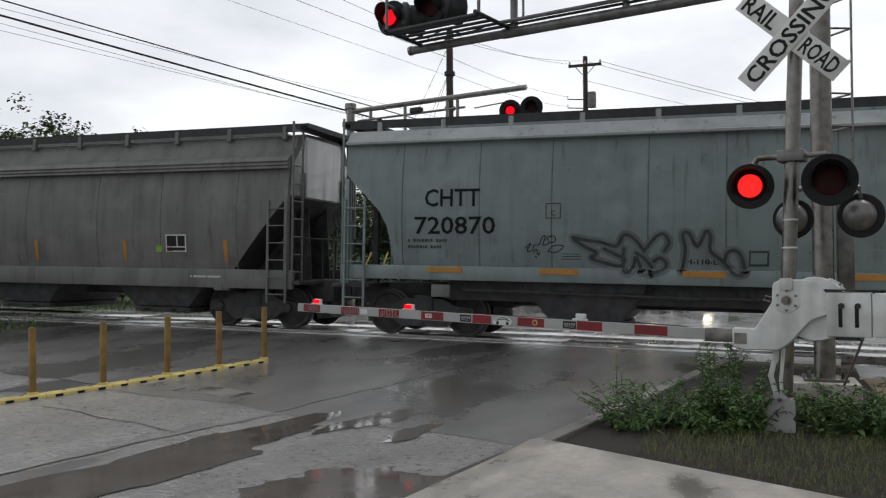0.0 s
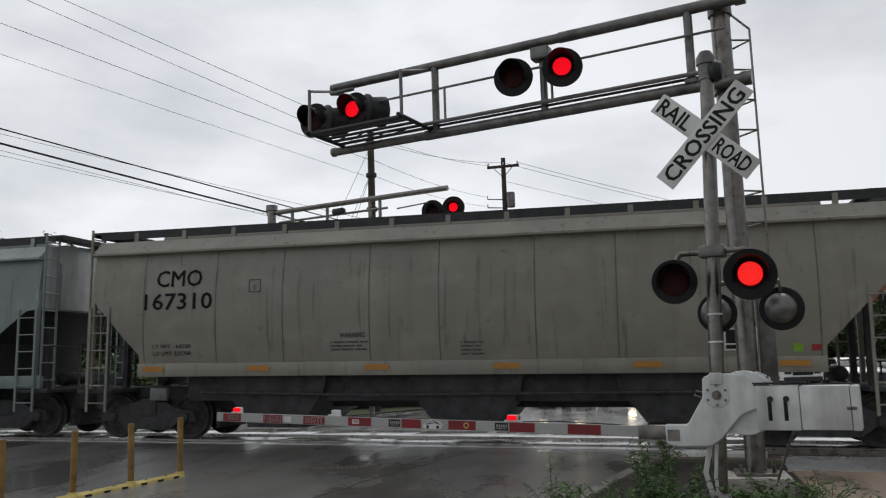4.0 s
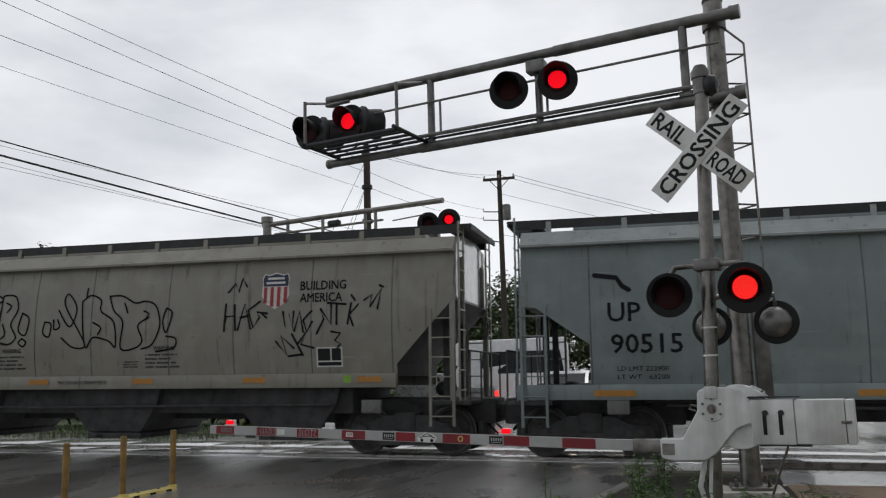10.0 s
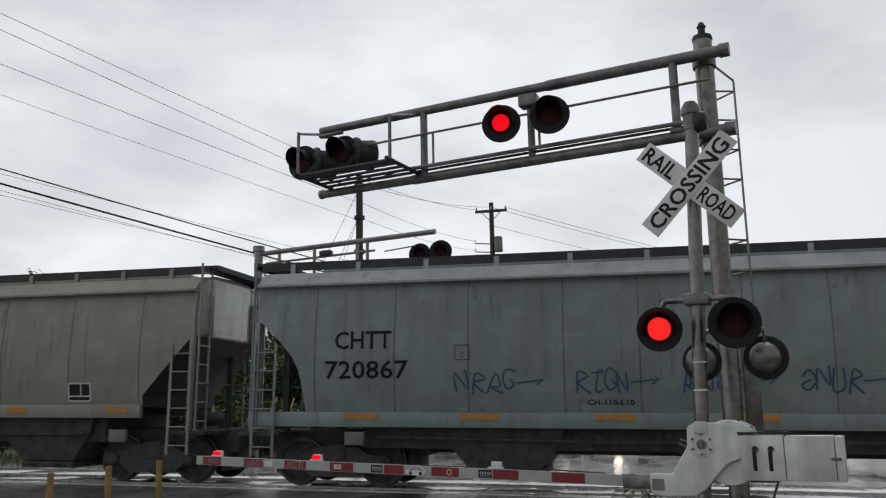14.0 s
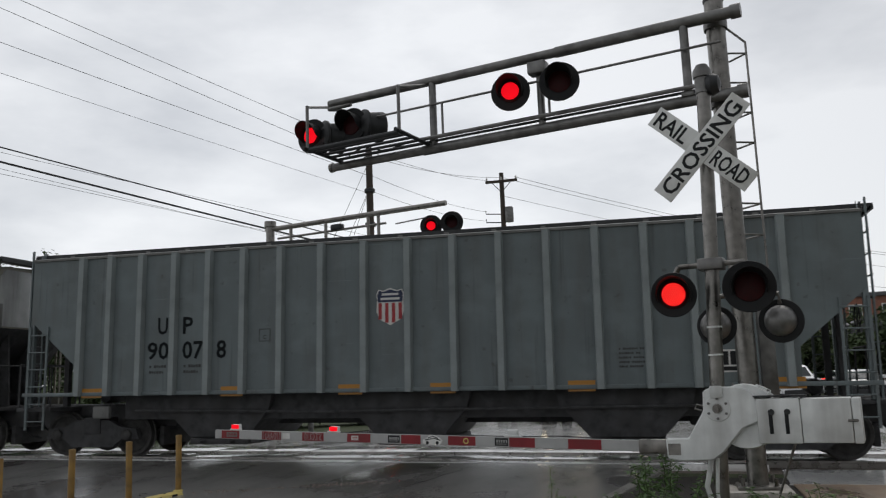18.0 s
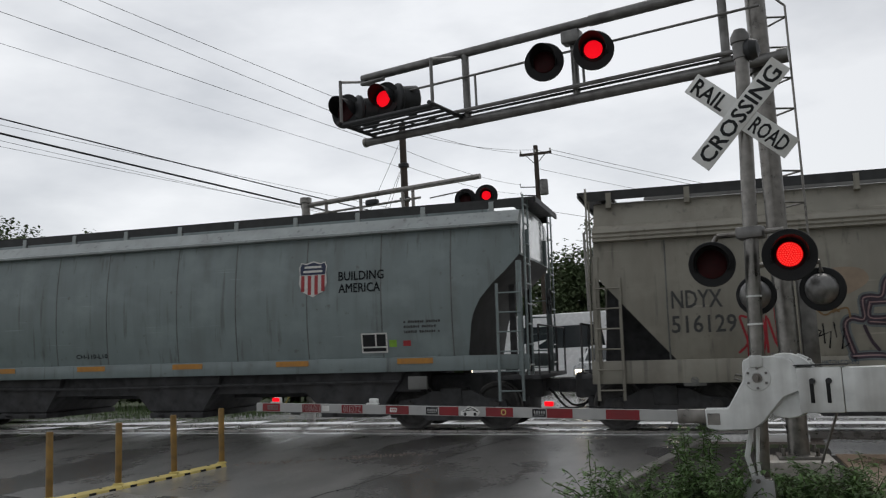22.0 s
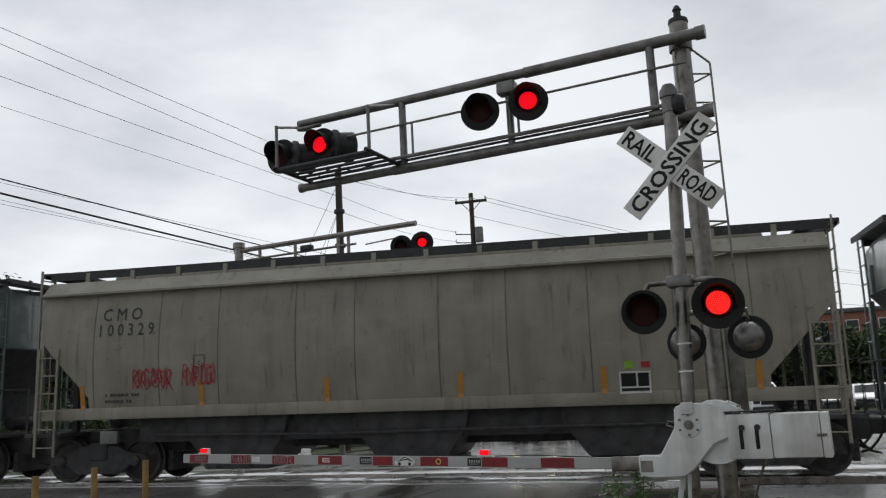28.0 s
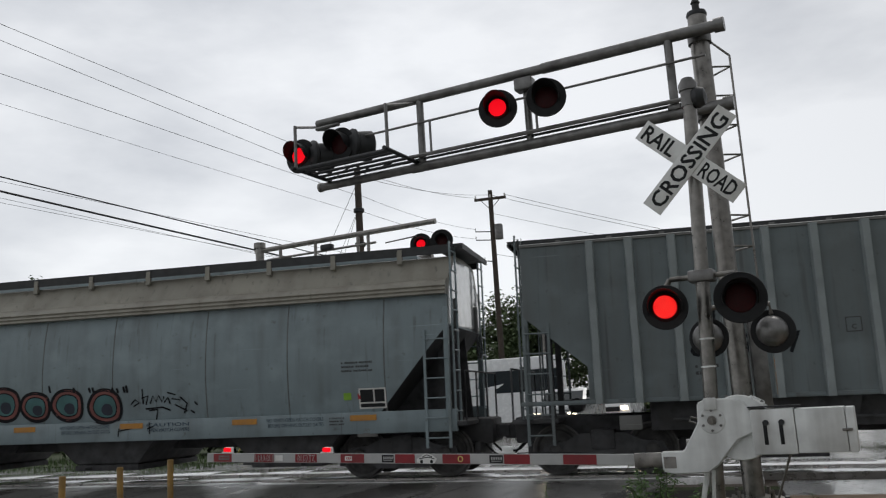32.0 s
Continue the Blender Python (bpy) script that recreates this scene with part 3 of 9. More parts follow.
# crossing panels between and beside the rails
for a, b, count in ((16.10, 16.67, 8), (16.80, 18.10, 10), (18.24, 19.75, 10)):
    for x0 in [-18.0 + 2.44 * i for i in range(count)]:
        s = Shape()
        s.rbox(x0 + 0.008, x0 + 2.432, a, b, -0.20, 0.0, 0.012)
        tagged(solid("crossing_panel", s, CONCRETE_WET, "wet precast concrete crossing panel between the rails", "crossing panel", "crossing panels", "structure"),
               kind="structure").matrix_basis = Matrix.Translation((0, 0, rail_z(x0 + 1.2) - 0.012 + 0.0215 * (x0 + 1.2))) @ pose(0, 0, 0, 0, 1.23, 0)
solid("asphalt_strip", sheet(span(0, 1, 0.25), span(0, 19, 0.6), lambda u, w: (-0.10 - 0.25 * (1 - u) - w, 15.25 + 1.40 * u, rail_z(-0.1 - w) - 0.019)), ASPHALT_DARK,
      "dark wet asphalt laid up to the near rail", "road", kind="structure")
rail_prof = [(-0.07, -0.17), (0.07, -0.17), (0.07, -0.15), (0.012, -0.13), (0.012, -0.04), (0.036, -0.03), (0.036, 0.0), (-0.036, 0.0), (-0.036, -0.03),
             (-0.012, -0.04), (-0.012, -0.13), (-0.07, -0.15)]
for side in (-1, 1):
    s = Shape()
    s.loft([[(x, TRACK_Y + side * 0.72 + a, rail_z(x) + b) for a, b in rail_prof] for x in span(-300, 300, 6)])
    solid("rail", s, RAIL_STEEL, "polished steel running rail", "rail", "rails", "structure")
s = sheet([-300, -150, *span(-60, 50, 1.5), 150, 300], [14.9, 15.4, 19.5, 20.1],
          lambda x, y: (x, y, rail_z(x) - (0.13 if 15.2 < y < 19.7 else 0.30)))
BALLAST = material("ballast_stone", (0.17, 0.14, 0.12), 0.85, vary=0.45, scale=30, bump=1.0, fine=45)
solid("ballast", s, BALLAST, "brown crushed stone ballast under the track", "ballast", kind="stuff")


# ---- train ----
def car_spec(kind):
    base = dict(sill=(1.12, 1.40), L=17.0, w=1.6, eave=3.96, top=4.50, cut="diag", seams=1.9, roof=ROOF_SKYLIT)
    return {**base, **kind}


def bottom_of(cut, d, sill=1.30):
    """Height of the body's lower edge, d metres in from its end."""
    lines = {"slant": ((0, 3.06), (1.17, 1.82)), "round": ((0, 3.42), (0.28, 3.12), (0.55, 2.88), (0.8, 2.60), (0.95, 2.32), (1.0, 2.12), (1.05, 1.75)), "step": ((0, 2.87), (0.28, 2.84), (1.27, 2.14))}
    if cut in lines:
        for (a, p), (b, q) in zip(lines[cut], lines[cut][1:]):
            if a <= d <= b:
                return max(sill, p + (q - p) * (d - a) / (b - a))
        return sill
    if cut == "rib":
        return 3.0 - 0.85 * d if d < 1.15 else sill
    return sill if d > 1.45 else max(sill, 2.95 - 1.15 * d)


BULGE = 0.12


def side_in(spec, z):
    """How far the curved side lies inside the car's greatest width at a height."""
    if spec.get("posts"):
        return 0.0
    lo, hi = spec["sill"][1], spec["eave"]
    u = (z - (lo + hi) / 2) / ((hi - lo) / 2)
    return BULGE * min(u * u, 1.3)


def body_mesh(name, spec, mat):
    L, w, ze = spec["L"], spec["w"], spec["eave"]
    d_list = [0, 0.12, 0.25, 0.28, 0.4, 0.55, 0.68, 0.8, 0.88, 0.95, 1.0, 1.001, 1.1, 1.149, 1.15, 1.17, 1.171, 1.27, 1.271, 1.46, 2.4, 4.0]
    xs = [-L / 2 + d for d in d_list] + [0.0] + [L / 2 - d for d in reversed(d_list)]
    rings = []
    for x in xs:
        d = L / 2 - abs(x)
        zb = bottom_of(spec["cut"], d, spec["sill"][1] - 0.06)
        half = []
        for i in range(13):
            z = zb + (ze - zb) * i / 12
            half.append((w - side_in(spec, z), z))
        rings.append([(x, -y, z) for y, z in half] + [(x, y, z) for y, z in reversed(half)])
    me = Shape().loft(rings).mesh(name, mat, 25)
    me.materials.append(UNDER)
    me.materials.append(SLOPE_GRIME_SHADE)
    # undersides and sloped ends: their shade and grime put into darker materials
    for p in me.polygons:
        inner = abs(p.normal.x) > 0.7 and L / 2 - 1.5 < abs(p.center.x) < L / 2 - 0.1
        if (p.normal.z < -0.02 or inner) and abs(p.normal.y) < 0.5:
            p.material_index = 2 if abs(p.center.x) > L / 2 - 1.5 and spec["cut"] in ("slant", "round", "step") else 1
    return me


def roof_mesh(name, spec, mat):
    L, w, ze, zt = spec["L"], spec["w"], spec["eave"], spec["top"]
    steps = spec.get("steps", 0)
    half = [(w - 0.02, ze)]
    if steps:
        half += [(w + 0.02, ze + 0.01), (w - 0.01, ze + 0.06), (w + 0.015, ze + 0.09), (w - 0.02, ze + 0.14), (w + 0.005, ze + 0.17), (w - 0.03, ze + 0.22), (w - 0.12, ze + 0.30)]
    else:
        half += [(w + 0.035, ze + 0.005), (w + 0.035, ze + 0.05), (w - 0.03, ze + 0.07)]
    half += [(w - 0.25, ze + min(0.33, (zt - ze) * 0.78)), (w - 0.5, zt - 0.07), (0.8, zt), (0, zt + 0.03)]
    ring = [(-y, z) for y, z in half] + [(y, z) for y, z in reversed(half[:-1])]
    rings = []
    for x in (-L / 2, -L / 2 + 0.02, L / 2 - 0.02, L / 2):
        rings.append([(x, y, z) for y, z in ring])
    return Shape().loft(rings).mesh(name, mat, 30)


def end_sheet_mesh(spec, low, mat):
    """The car's upper end wall, set a little proud, with the same curved outline as its sides."""
    half = []
    for i in range(9):
        z = low + (spec["eave"] - 0.03 - low) * i / 8
        half.append((spec["w"] - side_in(spec, z) - 0.09, z))
    half.append((spec["w"] - 0.34, spec["eave"] + 0.26))
    half.append((0.8, spec["top"] - 0.07))
    pts = [(-y, z) for y, z in half] + [(y, z) for y, z in reversed(half)]
    return Shape().prism(pts, "x", 0.0, 0.012).mesh("end_sheet", mat)


def ladder_mesh(name, length, width, rungs, mat, r=0.016):
    s = Shape()
    for x in (0, width):
        s.box(x - 0.026, x + 0.026, -0.016, 0.016, 0, length)
    for i in range(rungs):
        z = length * (i + 0.5) / rungs
        s.tube((0, -0.02, z), (width, -0.02, z), r, 6)
    return s.mesh(name, mat)


SEAM_GRIME = material("grimy_weld_seam", (0.125, 0.13, 0.125), 0.6, vary=0.4, scale=3, bump=0.1)


def seam_mesh(spec, mat):
    """A raised weld bead that follows the curved side."""
    rings = []
    for i in range(13):
        z = spec["sill"][1] + (spec["eave"] - 0.02 - spec["sill"][1]) * i / 12
        y = -spec["w"] + side_in(spec, z)
        rings.append([(-0.016, y + 0.004, z), (-0.007, y - 0.007, z), (0.007, y - 0.007, z), (0.016, y + 0.004, z)])
    return Shape().loft(rings).mesh("panel_seam", mat)


CAR_SPEC = {}
WHEEL_MESH = Shape()
for side in (-1, 1):
    WHEEL_MESH.lathe([(0.08, -0.09), (0.10, -0.07), (0.36, -0.03), (0.40, -0.07), (0.457, -0.07), (0.462, 0.05), (0.49, 0.055), (0.49, 0.085), (0.40, 0.085), (0.36, 0.03), (0.1, 0.05), (0.08, 0.09)],
                     (0, side * 0.77, 0), (0, -side, 0), 28)
WHEEL_MESH.tube((0, -0.95, 0), (0, 0.95, 0), 0.08, 10)
for i in range(3):
    WHEEL_MESH.tube((0.2 * math.cos(i * 2.1), -0.99, 0.2 * math.sin(i * 2.1) * 0.3), (0.2 * math.cos(i * 2.1) * 0.3, -0.93, 0), 0.02, 5)
WHEEL_MESH = WHEEL_MESH.mesh("wheelset", WHEEL)
WHEEL_MESH.materials.append(material("worn_wheel_tread", (0.12, 0.115, 0.11), 0.45, 0.7, bump=0.05))
for p in WHEEL_MESH.polygons:
    if math.hypot(p.center.x, p.center.z) > 0.472:
        p.material_index = 1
s = Shape()
s.prism([(-1.18, 0.40), (-1.10, 0.62), (-0.72, 0.66), (-0.42, 0.80), (0.42, 0.80), (0.72, 0.66), (1.10, 0.62), (1.18, 0.40), (0.75, 0.40), (0.52, 0.22), (-0.52, 0.22), (-0.75, 0.40)], "y", -0.07, 0.07)
FRAME_MESH = s.mesh("side_frame", UNDER)
s = Shape()
for i in range(3):
    s.lathe([(0.06, 0), (0.075, 0.03), (0.06, 0.06), (0.075, 0.09), (0.06, 0.12), (0.075, 0.15), (0.06, 0.18)], ((i - 1) * 0.17, 0, 0.28), (0, 0, 1), 10)
SPRING_MESH = s.mesh("spring_group", UNDER)
CAP_MESH = Shape().lathe([(0.12, 0), (0.12, 0.06), (0.08, 0.09), (0.03, 0.1)], (0, 0, 0), (0, -1, 0), 14).mesh("bearing_cap", WHEEL)
BOLSTER_MESH = Shape().rbox(-0.22, 0.22, -1.1, 1.1, 0.5, 0.86, 0.03).mesh("bolster", UNDER)
s = Shape()
s.rbox(-0.9, 0.25, -0.11, 0.11, 0.72, 0.98, 0.03)
s.rbox(0.2, 0.52, -0.17, 0.15, 0.70, 1.0, 0.05)
s.rbox(0.42, 0.66, -0.20, -0.05, 0.72, 0.98, 0.04)
COUPLER_MESH = s.mesh("coupler", UNDER)
HOSE_MESH = Shape().path([(0.15, -0.35, 0.8), (0.25, -0.35, 0.70), (0.35, -0.34, 0.55), (0.5, -0.3, 0.40), (0.68, -0.25, 0.36)], 0.025).mesh("air_hose", BLACK)
s = Shape()
s.lathe([(0.26, -0.015), (0.28, 0), (0.26, 0.015), (0.24, 0)], (0, 0, 0), (1, 0, 0), 20, close=False)
for i in range(5):
    a = i * 2 * math.pi / 5
    s.tube((0, 0, 0), (0, 0.25 * math.cos(a), 0.25 * math.sin(a)), 0.012, 5)
BRAKE_MESH = s.mesh("brake_wheel", UNDER)
s = Shape()
s.lathe([(0.02, 0), (0.2, 0.04), (0.22, 0.1), (0.22, 0.8), (0.2, 0.86), (0.02, 0.9)], (0, -0.45, 0), (0, 1, 0), 16)
TANK_MESH = s.mesh("air_reservoir", UNDER)
MESHES = {}


def once(key, make):
    if key not in MESHES:
        MESHES[key] = make()
    return MESHES[key]


SPIN = {}


def hopper_car(name_label, spec, paint, trim):
    """A covered hopper on its trucks: x along the train, z up from the rail, near side towards -y."""
    car = thing("covered_hopper_car", name_label, "railway car", "hopper cars of the train")
    L, w, ze, zt = spec["L"], spec["w"], spec["eave"], spec["top"]
    CAR_SPEC[car.name] = spec
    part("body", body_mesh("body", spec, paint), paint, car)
    part("roof", roof_mesh("roof", spec, spec["roof"]), spec["roof"], car)
    # roof walkways, hatch troughs and brackets
    walk_me = once(("walk", L), lambda: Shape().box(-L / 2 - 0.1, L / 2 + 0.1, -0.24, 0.24, 0, 0.035).box(-L / 2 - 0.1, L / 2 + 0.1, -0.25, -0.235, -0.13, 0.05).mesh("running_board", ROOF_WALK))
    part("running_board", walk_me, ROOF_WALK, car, at=pose(0, -0.98, zt + 0.12))
    part("running_board", walk_me, ROOF_WALK, car, at=pose(0, 0.98, zt + 0.12, 0, 0, 180))
    for sx in (-1, 1):
        em = once("end_board", lambda: Shape().box(-0.2, 0.42, -1.22, 1.22, 0, 0.05).box(0.38, 0.42, -1.22, 1.22, -0.06, 0).mesh("end_walkway", ROOF_WALK))
        part("end_walkway", em, ROOF_WALK, car, at=pose(sx * (L / 2 - 0.12), 0, zt + 0.125, 0, 0, 0 if sx > 0 else 180))
    hatch = once(("hatch", L), lambda: Shape().rbox(-L / 2 + 0.9, L / 2 - 0.9, -0.34, 0.34, 0.0, 0.16, 0.05).mesh("hatch_cover", trim))
    part("hatch_cover", hatch, trim, car, at=pose(0, 0, zt + 0.01))
    step = spec.get("tab", 1.45)
    n = int((L - 0.6) / step)
    tab_me = once(("tab", spec["roof"].name), lambda: Shape().add(
        [(-0.05, -1.24, 0.13), (0.05, -1.24, 0.13), (0.05, -1.26, -0.16), (-0.05, -1.26, -0.16), (-0.05, -1.16, 0.13), (0.05, -1.16, 0.13), (0.05, -1.20, -0.18), (-0.05, -1.20, -0.18)],
        [(0, 1, 2, 3), (7, 6, 5, 4), (0, 3, 7, 4), (1, 5, 6, 2), (0, 4, 5, 1), (3, 2, 6, 7)]).mesh("walkway_bracket", spec["roof"]))
    for i in range(n + 1):
        x = -step * n / 2 + step * i
        part("walkway_bracket", tab_me, trim, car, at=pose(x, 0, zt))
        part("walkway_bracket", tab_me, trim, car, at=pose(x, 0, zt, 0, 0, 180))
    # side sills, centre sill, hopper bays
    for sy in (-1, 1):
        reach = L / 2 + 0.12 - spec.get("sill_in", 0)
        sill = once(("sill", L, trim.name, spec["sill"]), lambda: Shape().rbox(-reach, reach, -0.05, 0.07, spec["sill"][0], spec["sill"][1], 0.015).mesh("side_sill", trim))
        part("side_sill", sill, trim, car, at=pose(0, sy * (w - (0.01 if spec.get("posts") else 0.09)), 0, 0, 0, 0 if sy < 0 else 180))
    part("centre_sill", once(("csill", L), lambda: Shape().box(-L / 2 - 0.1, L / 2 + 0.1, -0.2, 0.2, 0.68, 1.12).mesh("centre_sill", UNDER)), UNDER, car)
    part("brake_pipe", once(("bpipe", L), lambda: Shape().path([(-L / 2 + 2.6, -1.38, 1.02), (-1.5, -1.36, 0.96), (1.2, -1.36, 0.99), (L / 2 - 2.6, -1.38, 1.02)], 0.03).mesh("brake_pipe", UNDER)), UNDER, car)
    # dark box for the belly sheet, also added as the shade between bays
    part("slope_sheet", once(("slope", L, spec.get("bay")), lambda: Shape().rbox(-L / 2 + 2.2, L / 2 - 2.2, -1.2, 1.2, spec.get("bay", (1.5, 0.7, 0.64))[2], 1.42, 0.03).mesh("slope_sheet", UNDER)), UNDER, car)
    top, low, belly = spec.get("bay", (1.5, 0.7, 0.64))
    bay_me = once(("bay", top, low), lambda: Shape().loft([[(sx * k, sy * d, z) for sx, sy in ((-1, -1), (1, -1), (1, 1), (-1, 1))] for k, d, z in ((top, 1.36, 1.42), (top * 0.93, 1.34, 1.05), (low, 1.2, 0.46), (low * 0.9, 1.15, 0.42))]).mesh("hopper_bay", UNDER, 0))
    gate_me = once(("ogate", low), lambda: Shape().rbox(-low, low, -1.2, 1.2, 0.30, 0.42, 0.02).tube((-low * 0.5, -1.4, 0.36), (-low * 0.5, 1.4, 0.36), 0.03, 8).tube((low * 0.5, -1.4, 0.36), (low * 0.5, 1.4, 0.36), 0.03, 8).mesh("outlet_gate", UNDER))
    for x in spec.get("bays", (-L * 0.245, 0, L * 0.245)):
        part("hopper_bay", bay_me, UNDER, car, at=pose(x, 0, 0))
        part("outlet_gate", gate_me, UNDER, car, at=pose(x, 0, 0))
    # seams or posts on both faces
    if spec.get("posts"):
        post_me = once(("post", ze), lambda: Shape().prism([(-0.085, 0), (-0.06, -0.13), (0.06, -0.13), (0.085, 0)], "z", spec["sill"][0], ze + 0.02).mesh("side_post", RIB_POST))
        for x in spec["posts"]:
            part("side_post", post_me, RIB_POST, car, at=pose(x, -w + 0.006, 0))
            part("side_post", post_me, paint, car, at=pose(x, w - 0.006, 0, 0, 0, 180))
    else:
        n = round((L - 2.6) / spec["seams"])
        seam_me = once(("seam", paint.name, ze, spec["sill"]), lambda: seam_mesh(spec, SEAM_GRIME))
        for i in range(n + 1):
            x = -L / 2 + 1.3 + (L - 2.6) * i / n
            part("panel_seam", seam_me, SEAM_GRIME, car, at=pose(x + 0.12 * math.sin(i * 2.7), 0, 0))
    # ends
    for sx in (-1, 1):
        end = sx * L / 2
        rz = 0 if sx > 0 else 180
        lad = once(("lad", trim.name), lambda: ladder_mesh("side_ladder", 2.25, 0.46, 6, trim))
        part("side_ladder", lad, trim, car, at=pose(end - 0.46 if sx > 0 else end, -w - 0.02, 0.62))
        part("side_ladder", lad, trim, car, at=pose(end - 0.46 if sx > 0 else end, w + 0.02, 0.62))
        lad2 = once(("lad2", trim.name), lambda: ladder_mesh("end_ladder", 3.5, 0.42, 9, trim))
        part("end_ladder", lad2, trim, car, at=pose(end + sx * 0.10, -w + 0.08 if sx > 0 else -w + 0.5, 1.1, 0, 0, 90 * sx))
        part("end_ladder", lad2, trim, car, at=pose(end + sx * 0.10, w - 0.5 if sx > 0 else w - 0.08, 1.1, 0, 0, 90 * sx))
        if spec.get("steps"):
            ds = (0.12, 0.4, 0.42, 0.7, 0.95, 1.2, 1.5)
            web = once(("web", spec["cut"], spec["sill"]), lambda: Shape().prism([(0.0, 1.08)] + [(d, bottom_of(spec["cut"], d, spec["sill"][1] - 0.06) + 0.1) for d in ds] + [(1.7, 1.08)], "y", -0.02, 0.02).mesh("shear_web", UNDER))
            for y in (-0.45, 0.45):
                part("shear_web", web, UNDER, car, at=pose(end, y, 0, 0, 0, 180 if sx > 0 else 0))
        post = once(("epost", trim.name), lambda: Shape().rbox(-0.05, 0.05, -0.05, 0.05, 1.1, 3.3, 0.012).mesh("end_post", trim))
        for y in (-w + 0.06, w - 0.06):
            part("end_post", post, trim, car, at=pose(end - sx * 0.03, y, 0))
        low = bottom_of(spec["cut"], 0, spec["sill"][1]) + 0.04
        sheet_mat = RIB_END if spec.get("posts") else END_SHEET_SKYLIT
        sheet_me = once(("esheet", low, ze, zt), lambda: end_sheet_mesh(spec, low, sheet_mat))
        part("end_sheet", sheet_me, sheet_mat, car, "glossy end sheet, sky sheen put into its pale colour", at=pose(end + sx * 0.002, 0, 0, 0, 0, rz))
        rib_me = once(("erib", low, ze), lambda: Shape().rbox(0.0, 0.07, -0.045, 0.045, low - 0.05, ze - 0.04, 0.012).mesh("end_rib", trim))
        for y in (-0.95, 0.95):
            part("end_rib", rib_me, trim, car, at=pose(end + sx * 0.012, y, 0, 0, 0, rz))
        strut = once("strut", lambda: Shape().box(-0.06, 0.06, -0.06, 0.06, 1.1, 2.9).mesh("slope_strut", UNDER))
        for y in (-0.75, 0.75):
            part("slope_strut", strut, UNDER, car, at=pose(end - sx * 0.35, y, 0))
        plat = once("plat", lambda: Shape().rbox(-0.55, 0.32, -1.55, 1.55, 1.02, 1.10, 0.01).mesh("end_platform", UNDER))
        part("end_platform", plat, UNDER, car, at=pose(end, 0, 0, 0, 0, rz))
        grab = once(("grab", trim.name), lambda: Shape().path([(0.30, -1.5, 1.1), (0.30, -1.5, 2.05), (0.30, 1.5, 2.05), (0.30, 1.5, 1.1)], 0.02).path([(0.30, -0.5, 1.1), (0.30, -0.5, 2.05)], 0.02).path([(0.30, 0.5, 1.1), (0.30, 0.5, 2.05)], 0.02).mesh("end_handrail", UNDER))
        part("end_handrail", grab, trim, car, at=pose(end, 0, 0, 0, 0, rz))
        part("air_reservoir", TANK_MESH, UNDER, car, at=pose(end - sx * 0.7, 0.55, 1.30) @ Matrix.Diagonal((0.7, 1, 0.7, 1)))
        part("coupler", COUPLER_MESH, UNDER, car, at=pose(end + sx * 0.22, 0, 0, 0, 0, rz))
        part("air_hose", HOSE_MESH, BLACK, car, at=pose(end + sx * 0.1, 0, 0, 0, 0, rz))
        part("air_hose", HOSE_MESH, BLACK, car, at=pose(end + sx * 0.1, 0.6, 0.03, 0, 0, rz))
        jack = once(("jack", trim.name), lambda: Shape().rbox(-0.2, 0.2, -0.05, 0.05, 0.86, 1.12, 0.02).lathe([(0.0, -0.06), (0.075, -0.06), (0.075, 0.06), (0.0, 0.06)], (0, 0, 0.96), (0, 1, 0), 14).mesh("jacking_pad", GRIMY_PAINT))
        part("jacking_pad", jack, trim, car, at=pose(end - sx * (spec.get("truck", 1.15) + 0.55), -w + 0.10, 0))
        # truck
        cx = end - sx * spec.get("truck", 1.15)
        bog = part("bolster", BOLSTER_MESH, UNDER, car, at=pose(cx, 0, 0))
        rig = once("rigging", lambda: Shape().rbox(-1.75, 1.75, -0.5, 0.5, 0.62, 1.12, 0.05).rbox(-0.4, 0.4, -0.62, 0.62, 0.2, 0.62, 0.04).rbox(-1.5, -1.38, -0.6, 0.6, 0.24, 0.66, 0.02).rbox(1.38, 1.5, -0.6, 0.6, 0.24, 0.66, 0.02).mesh("brake_rigging", UNDER))
        part("brake_rigging", rig, UNDER, bog)
        for y in (-1, 1):
            part("side_frame", FRAME_MESH, UNDER, bog, at=pose(0, y, 0, 0, 0, 0))
            part("spring_group", SPRING_MESH, UNDER, bog, at=pose(0, y * 1.0, 0))
            for x in (-0.89, 0.89):
                part("bearing_cap", CAP_MESH, WHEEL, bog, at=pose(x, y * 1.07, 0.49, 0, 0, 0 if y < 0 else 180))
        for x in (-0.89, 0.89):
            ws = part("wheelset", WHEEL_MESH, WHEEL, bog, at=pose(x, 0, 0.49))
            SPIN.setdefault(x, []).append(ws)
    part("brake_wheel", BRAKE_MESH, UNDER, car, at=pose(L / 2 + 0.2, 0.45, 2.6))
    return car


NEAR = -1.606


def stripes(car, xs, z, width=0.75, height=0.11, upright=False):
    me = once(("tape", width, height, upright), lambda: Shape().box(-width / 2, width / 2, -0.004, 0, -height / 2, height / 2).mesh("reflective_tape", ORANGE))
    for x in xs:
        part("reflective_tape", me, ORANGE, car, at=pose(x, NEAR + ((-0.052 if CAR_SPEC[car.name].get("posts") else 0.0315) if not upright else 0.0), z))


